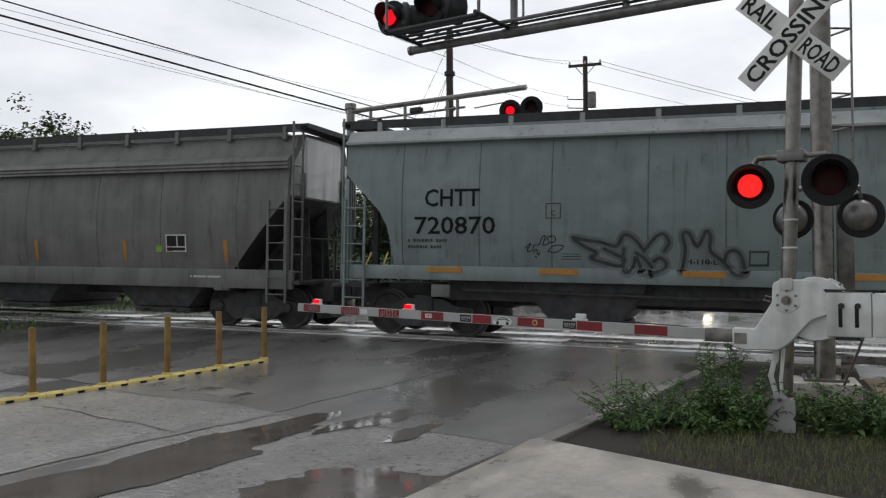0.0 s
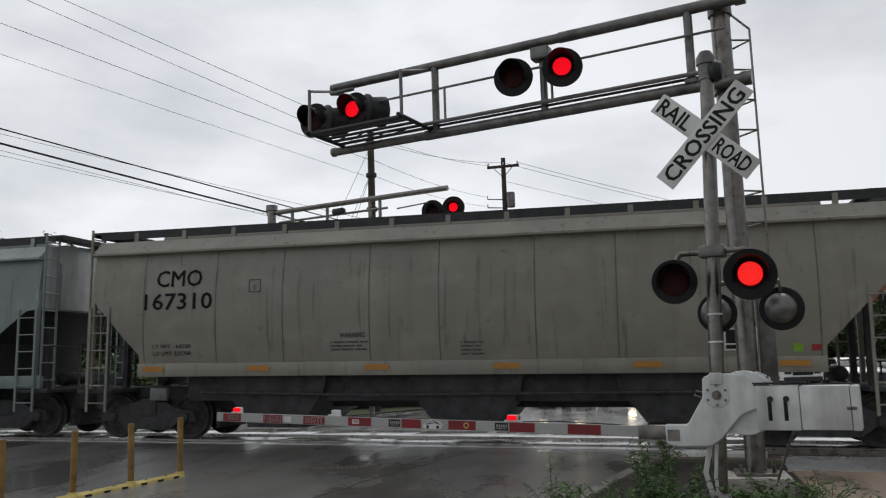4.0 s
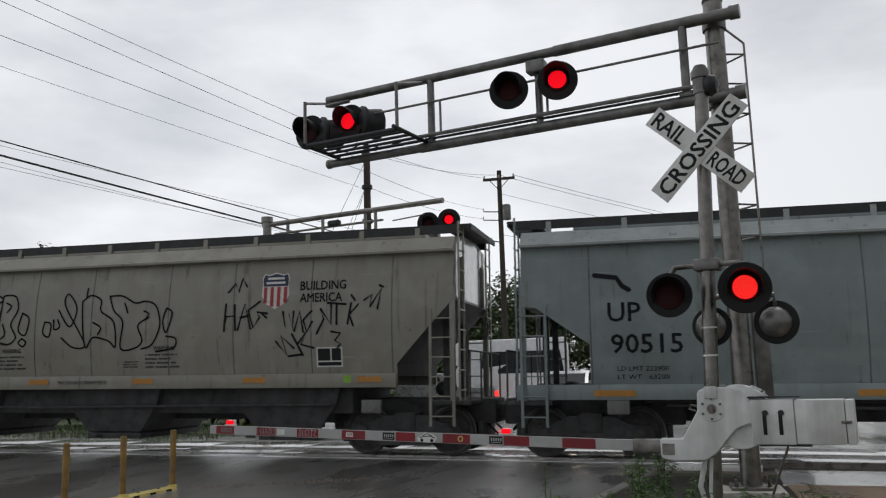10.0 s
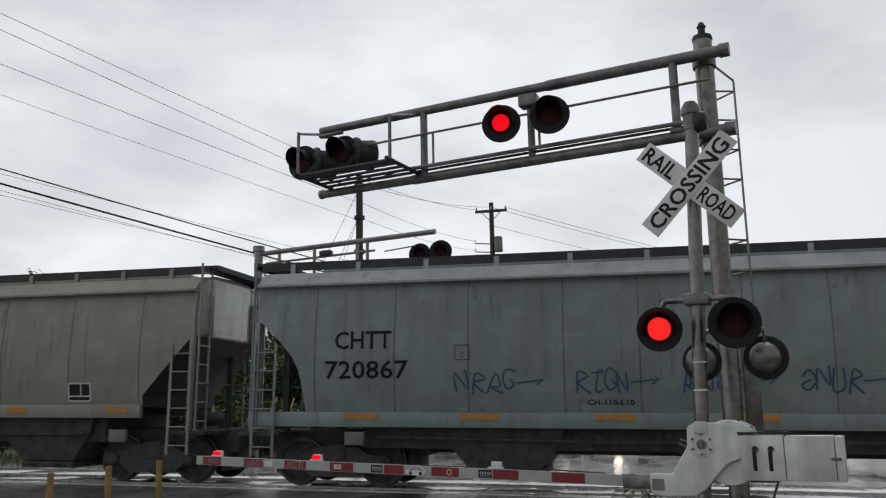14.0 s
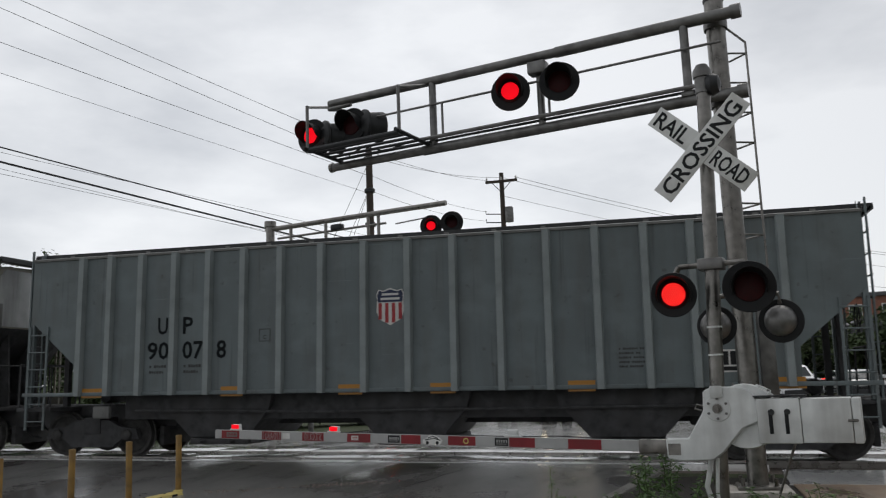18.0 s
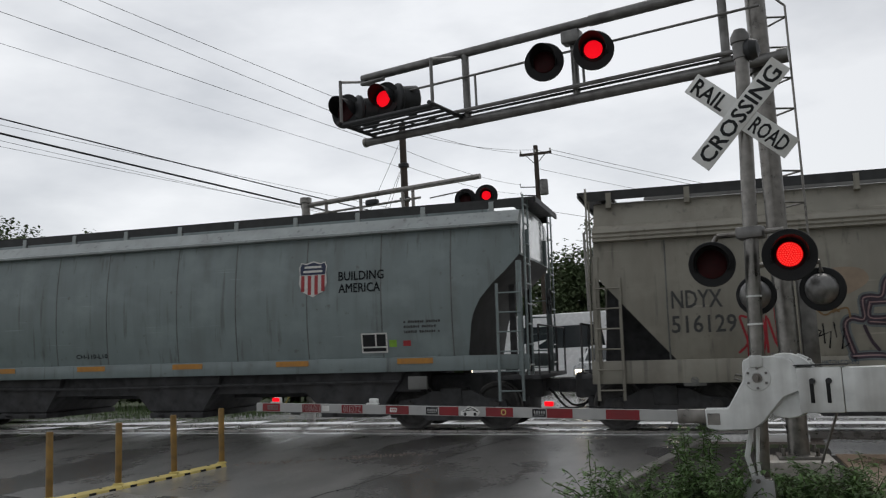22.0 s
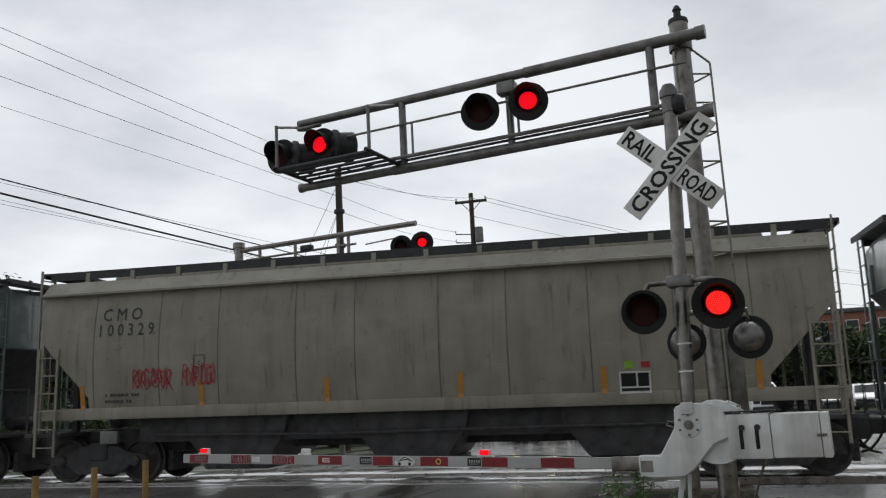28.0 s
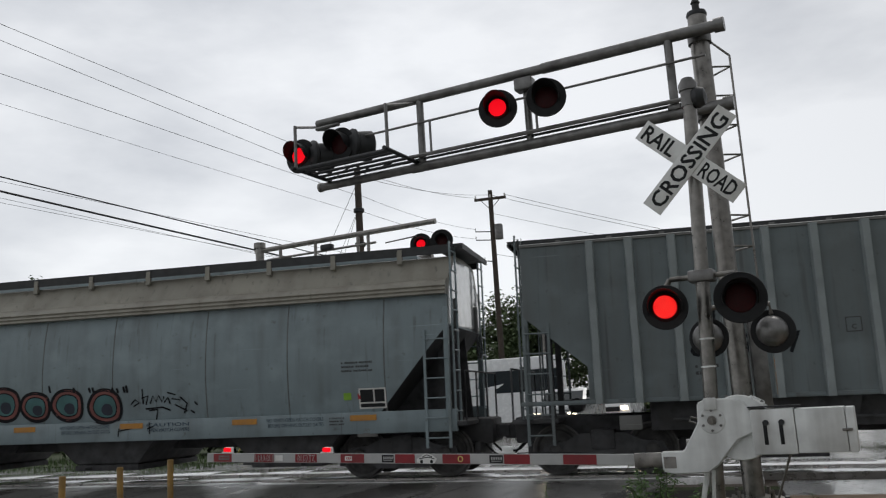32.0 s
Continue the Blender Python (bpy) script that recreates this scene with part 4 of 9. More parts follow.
def shield(car, x, ztop, width, height, striped=True, y=NEAR):
    """The railroad's shield, as a plain coloured shape."""
    out = [(-0.5, -0.16), (-0.42, -0.03), (-0.26, -0.07), (0, 0), (0.26, -0.07), (0.42, -0.03), (0.5, -0.16), (0.47, -0.32), (0.5, -0.62), (0.38, -0.84), (0, -1.0), (-0.38, -0.84), (-0.5, -0.62), (-0.47, -0.32)]
    place = Matrix.Translation((x, y, ztop)) @ Matrix.Diagonal((width, 1, height, 1))
    p = part("shield", once("sh0", lambda: Shape().prism(out, "y", -0.003, 0).mesh("shield", SHIELD_WHITE)), SHIELD_WHITE, car, "white-edged railroad shield", at=place)
    part("shield_top", once(("sh1", striped), lambda: Shape().prism([(-0.44, -0.38), (-0.46, -0.17), (-0.40, -0.06), (-0.26, -0.10), (0, -0.04), (0.26, -0.10), (0.40, -0.06), (0.46, -0.17), (0.44, -0.38)], "y", -0.007, -0.003).mesh("shield_top", SHIELD_BLUE)), SHIELD_BLUE, p)
    bars = once("sh2", lambda: Shape().box(-0.3, 0.3, -0.011, -0.007, -0.20, -0.14).box(-0.34, 0.34, -0.011, -0.007, -0.32, -0.26).mesh("shield_legend", SHIELD_WHITE))
    part("shield_legend", bars, SHIELD_WHITE, p)
    if striped:
        for i in range(4):
            a = -0.36 + i * 0.24
            low = -0.84 if abs(a) > 0.3 else -0.93
            part("shield_stripe", once(("st", i), lambda: Shape().box(a - 0.06, a + 0.06, -0.007, -0.003, low, -0.40).mesh("shield_stripe", SHIELD_RED)), SHIELD_RED, p)


def data_block(car, x, ztop, width, height, lines, mat=None):
    """Small stencilled data that cannot be read: plain bars."""
    for i in range(lines):
        z = ztop - height * (i + 0.5) / lines
        h = height / lines * 0.24
        k = 0.75 + 0.25 * ((i * 7 + 3) % 5) / 5

        def bars():
            sh, a, j = Shape(), 0.0, i
            while a < width * k:
                b = a + h * (1.1 + 0.9 * ((j * 5 + 2) % 4) / 4)
                sh.box(a, b, -0.003, 0, -h, h * (1 if j % 3 else 0.7))
                a = b + h * (0.6 if (j * 3) % 7 else 2.4)
                j += 1
            return sh.mesh("data_line", mat or LETTER_FAINT)

        line = part("data_line", once(("dl", round(width * k, 2), round(h, 3), i, (mat or LETTER_FAINT).name), bars), mat or LETTER_FAINT, car, at=pose(x, NEAR, z))
        tagged(line, kind="stuff")


def plate(car, x, ztop):
    """The black consolidated stencil panel with its white frame."""
    p = part("stencil_panel", once("pan", lambda: Shape().box(0, 0.56, -0.003, 0, -0.40, 0).mesh("stencil_panel", SHIELD_WHITE)), SHIELD_WHITE, car, at=pose(x, NEAR, ztop))
    for i, (a, b, c, d) in enumerate(((0.03, 0.30, -0.27, -0.03), (0.33, 0.53, -0.27, -0.03), (0.03, 0.53, -0.37, -0.30))):
        part("stencil_field", once(("pf", i), lambda: Shape().box(a, b, -0.006, -0.003, c, d).mesh("stencil_field", BLACK)), BLACK, p)


def class_mark(car, x, ztop, size=0.30):
    s = once("cm", lambda: Shape().box(0, 1, -0.003, 0, -0.06, 0).box(0, 1, -0.003, 0, -1, -0.94).box(0, 0.06, -0.003, 0, -0.94, -0.06).box(0.94, 1, -0.003, 0, -0.94, -0.06).mesh("class_frame", LETTER_FAINT))
    f = part("class_frame", s, LETTER_FAINT, car, at=Matrix.Translation((x, NEAR, ztop)) @ Matrix.Diagonal((size, 1, size, 1)))
    word_on_side("C", x + size * 0.36, ztop - size * 0.48, size * 0.34, size * 0.28, LETTER_FAINT, car, NEAR - 0.002)


def stroke(car, pts, width, mat, name="graffiti_stroke", y=NEAR - 0.004, closed=False):
    """One sprayed line, a flat ribbon on the car's near face."""
    s = Shape()
    P = [Vector((a, 0, b)) for a, b in pts]
    n = len(P)
    for i, q in enumerate(P):
        a = P[(i - 1) % n] if closed or i else q
        b = P[(i + 1) % n] if closed or i < n - 1 else q
        d = (b - a).normalized()
        k = Vector((-d.z, 0, d.x)) * width / 2
        s.v += [tuple(q + k), tuple(q - k)]
    m = n if closed else n - 1
    if not closed:
        for q in (P[0], P[-1]):
            k0 = len(s.v)
            s.v += [(q.x + width / 2 * math.cos(j * math.pi / 5), 0, q.z + width / 2 * math.sin(j * math.pi / 5)) for j in range(10)]
            s.f.append(tuple(range(k0, k0 + 10)))
    s.f += [(2 * i, 2 * i + 1, 2 * ((i + 1) % n) + 1, 2 * ((i + 1) % n)) for i in range(m)]
    return part(name, s, mat, car, at=pose(0, y, 0))


def blob(car, pts, mat, name="graffiti_fill", y=NEAR - 0.0025):
    s = Shape()
    s.v = [(a, 0, b) for a, b in pts]
    s.f = [tuple(range(len(pts)))]
    return part(name, s, mat, car, at=pose(0, y, 0))


def curvy(pts, closed=False, sub=5):
    """A smooth line through the points."""
    out, n = [], len(pts)
    for i in range(n if closed else n - 1):
        p = [pts[(i + k) % n] if closed else pts[min(max(i + k, 0), n - 1)] for k in (-1, 0, 1, 2)]
        for j in range(sub):
            t = j / sub
            out.append(tuple(0.5 * (2 * p[1][c] + (p[2][c] - p[0][c]) * t + (2 * p[0][c] - 5 * p[1][c] + 4 * p[2][c] - p[3][c]) * t * t
                                    + (3 * p[1][c] - p[0][c] - 3 * p[2][c] + p[3][c]) * t ** 3) for c in (0, 1)))
    return out if closed else out + [tuple(pts[-1])]


GLYPHS = (
    ((0.1, 0.0), (0.05, 0.9), (0.9, 0.1), (0.85, 1.0)), ((0.9, 0.85), (0.3, 1.0), (0.05, 0.5), (0.4, 0.0), (0.9, 0.2), (0.6, 0.5)),
    ((0.1, 0.05), (0.5, 1.0), (0.75, 0.4), (0.2, 0.4), (0.95, 0.0)), ((0.85, 0.9), (0.2, 0.95), (0.6, 0.55), (0.9, 0.25), (0.1, 0.0)),
    ((0.15, 1.0), (0.1, 0.0), (0.85, 0.15), (0.8, 1.0)), ((0.1, 0.0), (0.2, 1.0), (0.85, 0.75), (0.2, 0.5), (0.95, 0.0)),
    ((0.0, 0.9), (0.9, 1.0), (0.45, 0.95), (0.4, 0.0), (0.9, 0.1)), ((0.5, 0.5), (0.15, 0.2), (0.5, 0.0), (0.9, 0.5), (0.5, 1.0), (0.1, 0.6)))


def scrawl(car, rng, x0, x1, z0, z1, mat, width=0.05, loops=5):
    """A hand-sprayed tag that cannot be read: jerky strokes side by side."""
    n = max(2, loops)
    for i in range(n):
        a = x0 + (x1 - x0) * i / n
        b = a + (x1 - x0) / n * rng.uniform(0.85, 1.2)
        up = (z1 - z0) * rng.uniform(-0.12, 0.12)
        tilt = rng.uniform(-0.15, 0.25) * (b - a)
        g = GLYPHS[rng.randrange(len(GLYPHS))]
        pts = [(a + (b - a) * (p + rng.uniform(-0.07, 0.07)) + tilt * q, z0 + up + (z1 - z0) * (q + rng.uniform(-0.06, 0.06))) for p, q in g]
        stroke(car, curvy(pts, False, 4), width, mat, y=NEAR - 0.004 - rng.uniform(0, 0.001))


def drawn(car, lines, place, mat, width, smooth=True, level=0.004, closed=False):
    """Sprayed lines given on a drawing, laid on the car by place(x, y)."""
    for i, ln in enumerate(lines):
        pts = [place(*q) for q in ln]
        stroke(car, curvy(pts, closed, 5) if smooth else pts, width, mat, y=NEAR - level - 0.00005 * i, closed=closed)


def shapes(car, areas, place, fill, line, width, level=0.0025):
    """Filled and outlined swollen forms."""
    for i, ar in enumerate(areas):
        o = curvy([place(*q) for q in ar], True, 4)
        if fill:
            blob(car, o, fill, y=NEAR - level - 0.0002 * i)
        if line:
            stroke(car, o, width, line, closed=True, y=NEAR - level - 0.0002 * i - 0.0001)


ROUND = car_spec(dict(sill=(1.21, 1.50), L=17.16, truck=1.6, eave=4.02, top=4.42, cut="round", seams=1.6, bay=(1.25, 0.68, 0.80), bays=(-3.55, 0.65, 4.85)))
PLAIN = car_spec(dict(sill=(1.36, 1.64), L=16.04, eave=4.0, top=4.42, cut="slant", sill_in=1.3, seams=1.65, roof=BEIGE_PAINT, tab=1.2, bay=(1.2, 0.66, 0.84), bays=(-3.75, 0.3, 4.4)))
STEP = car_spec(dict(L=17.0, truck=1.2, eave=4.0, top=4.42, cut="step", seams=2.35, bay=(0.95, 0.5, 1.06), bays=(-3.95, 0.4, 4.62)))
RIB = car_spec(dict(sill=(1.34, 1.42), L=17.1, truck=1.3, eave=4.33, top=4.37, cut="rib", posts=(-7.22, -6.5, -5.73, -4.92, -4.11, -3.3, -2.46, -1.56, -0.64, 0.28, 1.2, 2.12, 3.04, 3.96, 4.85, 5.68, 6.48, 7.22), roof=GRIMY_PAINT, tab=0.98, bay=(1.3, 0.68, 0.82), bays=(-4.05, 0.15, 4.35)))
OLD = car_spec(dict(sill=(0.92, 1.34), L=16.55, eave=3.56, top=4.42, cut="diag", seams=2.0, steps=1, roof=GRIMY_PAINT, bay=(1.45, 0.78, 0.90), bays=(-3.7, 0.5, 4.7)))

TRAIN = []          # each car and the x of its middle at the start


def add_car(x, label, spec, paint, trim):
    car = hopper_car(label, spec, paint, trim)
    TRAIN.append((car, x))
    return car


def marks(car, top_word, number, z1, z2, x1, w1, x2, w2, h=0.36, mat=LETTER, bold=0.012):
    word_on_side(top_word, x1, z1, h, w1, mat, car, NEAR - 0.003, bold)
    word_on_side(number, x2, z2, h, w2, mat, car, NEAR - 0.003, bold)


def slogan(car):
    word_on_side("We will", 1.22, 3.26, 0.58, 2.84, LETTER, car, NEAR - 0.003, 0.035)
    word_on_side("deliver...", 1.44, 2.68, 0.60, 3.30, LETTER, car, NEAR - 0.003, 0.035)


def america(car, x=4.78, z=3.28):
    word_on_side("BUILDING", x, z, 0.19, 1.0, LETTER, car, NEAR - 0.003, 0.016)
    word_on_side("AMERICA", x, z - 0.25, 0.19, 0.92, LETTER, car, NEAR - 0.003, 0.016)


def limits(car, x, ztop, first, second):
    """The two stencilled lines of load limit and light weight."""
    for i, w in enumerate((first, second)):
        word_on_side(w, x, ztop - i * 0.15, 0.085, 0.92, LETTER, car, NEAR - 0.003, 0.004)


def warning(car, x, first="NO VENTS-OPEN HATCH COVERS", second="BEFORE OPENING OUTLET GATES", width=1.22):
    """Two stencilled lines of warning on the side sill."""
    for i, w in enumerate((first, second)):
        word_on_side(w, x + 0.03 * i, 1.275 - i * 0.105, 0.075, width - 0.02 * i, STENCIL_BLUE, car, NEAR - 0.003, 0.006)


def tags(car, x, z):
    """Small coloured inspection stickers."""
    part("sticker", once("g1", lambda: Shape().box(0, 0.16, -0.003, 0, -0.14, 0).mesh("sticker", GREEN_TAG)), GREEN_TAG, car, at=pose(x, NEAR, z))
    part("sticker", once("g2", lambda: Shape().box(0, 0.16, -0.003, 0, -0.11, 0).mesh("sticker", SHIELD_RED)), SHIELD_RED, car, at=pose(x + 0.3, NEAR, z - 0.02))


rng = random.Random(4)
# grey-green round-ended cars
a = add_car(0.515, "grey-green covered hopper car with sprayed tags", ROUND, GREY_PAINT, GREY_PAINT)
marks(a, "CHTT", "720870", 3.06, 2.50, -6.77, 1.18, -6.99, 1.72)
data_block(a, -7.15, 2.08, 0.95, 0.26, 2)
class_mark(a, -4.25, 2.75)
stripes(a, (-6.33, -4.0, -1.3, 1.3, 3.8, 6.3), 1.42)


def piece(x, y):
    return -5.093 + 0.003676 * x - 0.000038 * y, 2.490 + 0.00004 * x - 0.003766 * y


PIECE = (((375, 110), (440, 125), (520, 136), (600, 156), (640, 100), (690, 120), (742, 182)), ((380, 120), (440, 160), (500, 190), (470, 216), (540, 240), (620, 256), (642, 220), (600, 200), (540, 170)), ((640, 170), (634, 230), (642, 282), (666, 286), (690, 250), (700, 210), (732, 286)), ((700, 190), (740, 216), (780, 262)), ((740, 182), (800, 110), (840, 100), (862, 140), (840, 182)),
          ((790, 232), (820, 216), (850, 240), (840, 270), (770, 296)), ((926, 282), (942, 180), (930, 100), (960, 96), (1000, 160), (1040, 86), (1062, 112), (1062, 180), (1120, 230), (1180, 296), (1226, 290)), ((1130, 232), (1142, 190), (1182, 180), (1212, 220), (1226, 290)))
drawn(a, PIECE, piece, GRAF_SHADE, 0.17, level=0.0030)
drawn(a, PIECE, piece, GRAF_SMOKE, 0.065)
drawn(a, (((120, 166), (150, 140), (130, 180), (160, 176), (166, 150), (186, 150), (200, 140), (210, 110), (230, 104), (216, 150), (250, 136), (240, 110), (276, 104), (282, 130), (246, 140)), ((166, 190), (180, 170), (190, 202), (200, 184)), ((242, 182), (262, 160), (290, 150), (326, 156), (290, 186), (242, 182)), ((172, 206), (182, 216))), piece, GRAF_BLACK, 0.018)
drawn(a, (((325, 195), (415, 197)), ((322, 208), (418, 210)), ((316, 222), (416, 222))), piece, GRAF_BLACK, 0.012, False)
drawn(a, (((1246, 186), (1330, 186), (1330, 250), (1246, 250)),), piece, GRAF_SMOKE, 0.05, False, closed=True)
word_on_side("CH-110-L10", -1.75, 1.70, 0.10, 0.85, LETTER, a, NEAR - 0.003)
shield(a, 4.2, 3.54, 0.64, 0.76)
america(a)
plate(a, 5.2, 2.0)
b = add_car(-17.745, "grimy dark grey covered hopper car with moulded eaves", OLD, GRIMY_PAINT, GRIMY_PAINT)
marks(b, "FURX", "850024", 2.90, 2.30, -5.69, 0.95, -5.67, 1.5, 0.33)
plate(b, 5.08, 2.12)
tags(b, 4.8, 1.86)
stripes(b, (-6.95, -4.2, -1.5, 1.2, 3.9, 6.7), 1.75, 0.10, 0.5, True)
data_block(b, 5.76, 1.22, 0.9, 0.1, 1, SHIELD_WHITE)
data_block(b, -5.6, 1.3, 0.8, 0.2, 2)
c = add_car(-35.43, "clean beige covered hopper car", PLAIN, BEIGE_PAINT, BEIGE_PAINT)
marks(c, "CMO", "167310", 3.62, 3.13, -6.42, 1.1, -6.69, 1.63, 0.36)
limits(c, -6.49, 2.04, "LT WT   60300", "LD LMT 225700")
class_mark(c, -4.22, 3.36, 0.27)
word_on_side("WARNING", -2.2, 2.21, 0.10, 0.55, LETTER_FAINT, c, NEAR - 0.003)
data_block(c, -2.4, 2.06, 0.9, 0.22, 3)
data_block(c, 0.3, 2.02, 0.5, 0.3, 4)
stripes(c, (-6.45, -3.99, -1.41, 1.2, 3.8, 6.3), 1.52, 0.5)
plate(c, 5.15, 2.15)
tags(c, 6.3, 1.86)
# the two slogan cars
d = add_car(-53.345, "grey covered hopper car with large white and black graffiti", STEP, GREY_PAINT_B, GREY_PAINT_B)
marks(d, "UP", "90610", 2.91, 2.33, -6.88, 0.6, -6.8, 1.25)
data_block(d, -6.74, 1.76, 0.9, 0.24, 2)
word_on_side("We will", 1.22, 3.27, 0.58, 2.84, LETTER, d, NEAR - 0.003, 0.035)
shield(d, 4.66, 3.32, 0.62, 0.74, False)


def big(x, y):
    return 0.600 + 0.005061 * x - 0.000306 * y, 3.607 - 0.000169 * x - 0.005009 * y


def small(x, y):
    return -6.284 + 0.004911 * x - 0.000034 * y, 3.261 - 0.000135 * x - 0.004318 * y


# five swollen white letters, each with a heavy black contour, running down over the sill
BIG = (((165, 345), (228, 340), (222, 400), (205, 470), (150, 478), (88, 474), (112, 430), (148, 420)),
       ((85, 212), (140, 190), (178, 194), (196, 240), (262, 232), (322, 186), (348, 196), (322, 242), (300, 292), (286, 332), (235, 346), (150, 352), (88, 346), (54, 318), (60, 282), (92, 262)),
       ((345, 192), (408, 190), (400, 292), (322, 286)), ((330, 304), (408, 300), (402, 366), (318, 352)),
       ((252, 430), (274, 392), (320, 366), (400, 372), (455, 388), (530, 384), (552, 400), (545, 446), (470, 436), (395, 432), (362, 472), (278, 474)),
       ((440, 300), (452, 232), (500, 184), (568, 174), (622, 200), (650, 262), (656, 345), (640, 412), (602, 456), (556, 450), (498, 392), (456, 372)),
       ((642, 206), (722, 182), (742, 204), (800, 168), (852, 186), (850, 238), (802, 262), (806, 338), (728, 346), (724, 398), (826, 396), (870, 376), (922, 388), (960, 440), (978, 458), (900, 462), (800, 474), (706, 468), (652, 432), (648, 330)),
       ((858, 184), (930, 160), (1010, 174), (1064, 214), (1082, 268), (1062, 300), (1022, 320), (1060, 364), (1040, 392), (1002, 400), (962, 352), (926, 400), (900, 370), (890, 300), (858, 246)),
       ((974, 350), (1022, 366), (1062, 440), (1030, 446), (996, 436)))
for i, ar in enumerate(BIG):
    o = curvy([big(*q) for q in ar], True, 4)
    stroke(d, o, 0.19, GRAF_BLACK, closed=True, y=NEAR - 0.0026 - 0.00004 * i)
for i, ar in enumerate(BIG):
    o = curvy([big(*q) for q in ar], True, 4)
    blob(d, o, GRAF_WHITE, y=NEAR - 0.0032 - 0.00008 * i)
    stroke(d, o, 0.042, GRAF_BLACK, closed=True, y=NEAR - 0.00325 - 0.00008 * i)
shapes(d, (((500, 300), (505, 250), (540, 230), (576, 260), (582, 320), (560, 372), (524, 360)), ((916, 232), (960, 206), (1006, 234), (1010, 268), (980, 290), (944, 298))), big, GREY_PAINT_B, GRAF_BLACK, 0.075, level=0.0044)
shapes(d, (((348, 202), (398, 198), (388, 262)), ((350, 312), (400, 308), (396, 356)), ((506, 192), (560, 184), (610, 215), (634, 280), (626, 310), (600, 262), (560, 214)), ((728, 352), (800, 356), (850, 340), (846, 372), (800, 378), (728, 396))), big, GRAF_NAVY, None, 0, level=0.0046)
drawn(d, (((170, 204), (182, 250), (230, 262), (262, 228)), ((82, 276), (96, 316), (150, 316), (232, 284), (262, 286), (282, 316)), ((240, 290), (252, 322)), ((262, 290), (268, 314)), ((150, 330), (220, 336)), ((196, 428), (216, 470)), ((286, 420), (320, 394), (372, 398), (398, 424)), ((330, 400), (352, 440)), ((470, 300), (484, 344), (508, 372)),
          ((640, 214), (700, 204), (730, 214)), ((676, 262), (700, 236), (722, 250), (770, 230), (784, 222)), ((676, 268), (724, 268), (782, 240)), ((800, 172), (794, 210), (806, 226)), ((806, 262), (812, 340)), ((826, 262), (832, 336)), ((890, 226), (910, 272), (936, 324)), ((1000, 206), (1042, 196)), ((1010, 222), (1056, 220)), ((920, 398), (980, 366), (1060, 330)), ((860, 376), (872, 410), (890, 430)),
          ((900, 376), (924, 430), (960, 442)), ((516, 392), (528, 424), (548, 410)), ((600, 240), (612, 270), (604, 286), (630, 304), (614, 318)), ((575, 220), (600, 236), (586, 250), (610, 262)), ((636, 336), (630, 346), (638, 358)), ((850, 190), (856, 230)), ((770, 440), (880, 440), (980, 446))), big, GRAF_BLACK, 0.026, level=0.0050)
# the dash, the figure and the wavy line after the letters, and the paint along the sill
shapes(d, (((1196, 256), (1300, 241), (1302, 268), (1204, 282)), ((1074, 426), (1180, 418), (1290, 408), (1298, 464), (1180, 470), (1086, 470))), big, GRAF_WHITE, GRAF_BLACK, 0.034, level=0.0034)
shapes(d, (((1216, 304), (1296, 290), (1304, 380), (1262, 430), (1192, 418), (1202, 344)),), big, GRAF_HALO, GRAF_BLACK, 0.034, level=0.0035)
drawn(d, (((1088, 306), (1092, 360), (1116, 392), (1150, 396), (1184, 366), (1196, 312)),), big, GRAF_BLACK, 0.13, level=0.0036)
shapes(d, (((1104, 318), (1138, 318), (1172, 318), (1172, 344), (1172, 371), (1138, 371), (1104, 371), (1104, 344)),), big, GRAF_NAVY, GRAF_WHITE, 0.022, level=0.0046)
drawn(d, (((1120, 262), (1140, 250), (1160, 270), (1140, 292), (1118, 282)), ((1096, 262), (1112, 270), (1100, 290)), ((1128, 236), (1142, 224), (1156, 238), (1130, 242)), ((1166, 262), (1180, 300)), ((1230, 300), (1208, 330)), ((1262, 292), (1290, 296))), big, GRAF_BLACK, 0.026, level=0.0048)
drawn(d, tuple(tuple((1082 + 158 * k / 24, 444 + sg * 9 * math.sin(k * 1.3)) for k in range(25)) for sg in (-1, 1)), big, GRAF_BLACK, 0.020, level=0.0050)
drawn(d, (((1206, 196), (1200, 236)), ((1198, 204), (1226, 196), (1216, 216)), ((1232, 200), (1236, 226)), ((1258, 202), (1244, 212), (1262, 222), (1246, 232)), ((1284, 204), (1270, 214), (1286, 224), (1272, 232)), ((1300, 206), (1296, 230), (1316, 226)), ((1322, 206), (1326, 232), (1338, 206), (1348, 230)), ((1228, 172), (1234, 184)), ((1196, 240), (1300, 216))), big, GRAF_BLACK, 0.022, False, 0.0048)
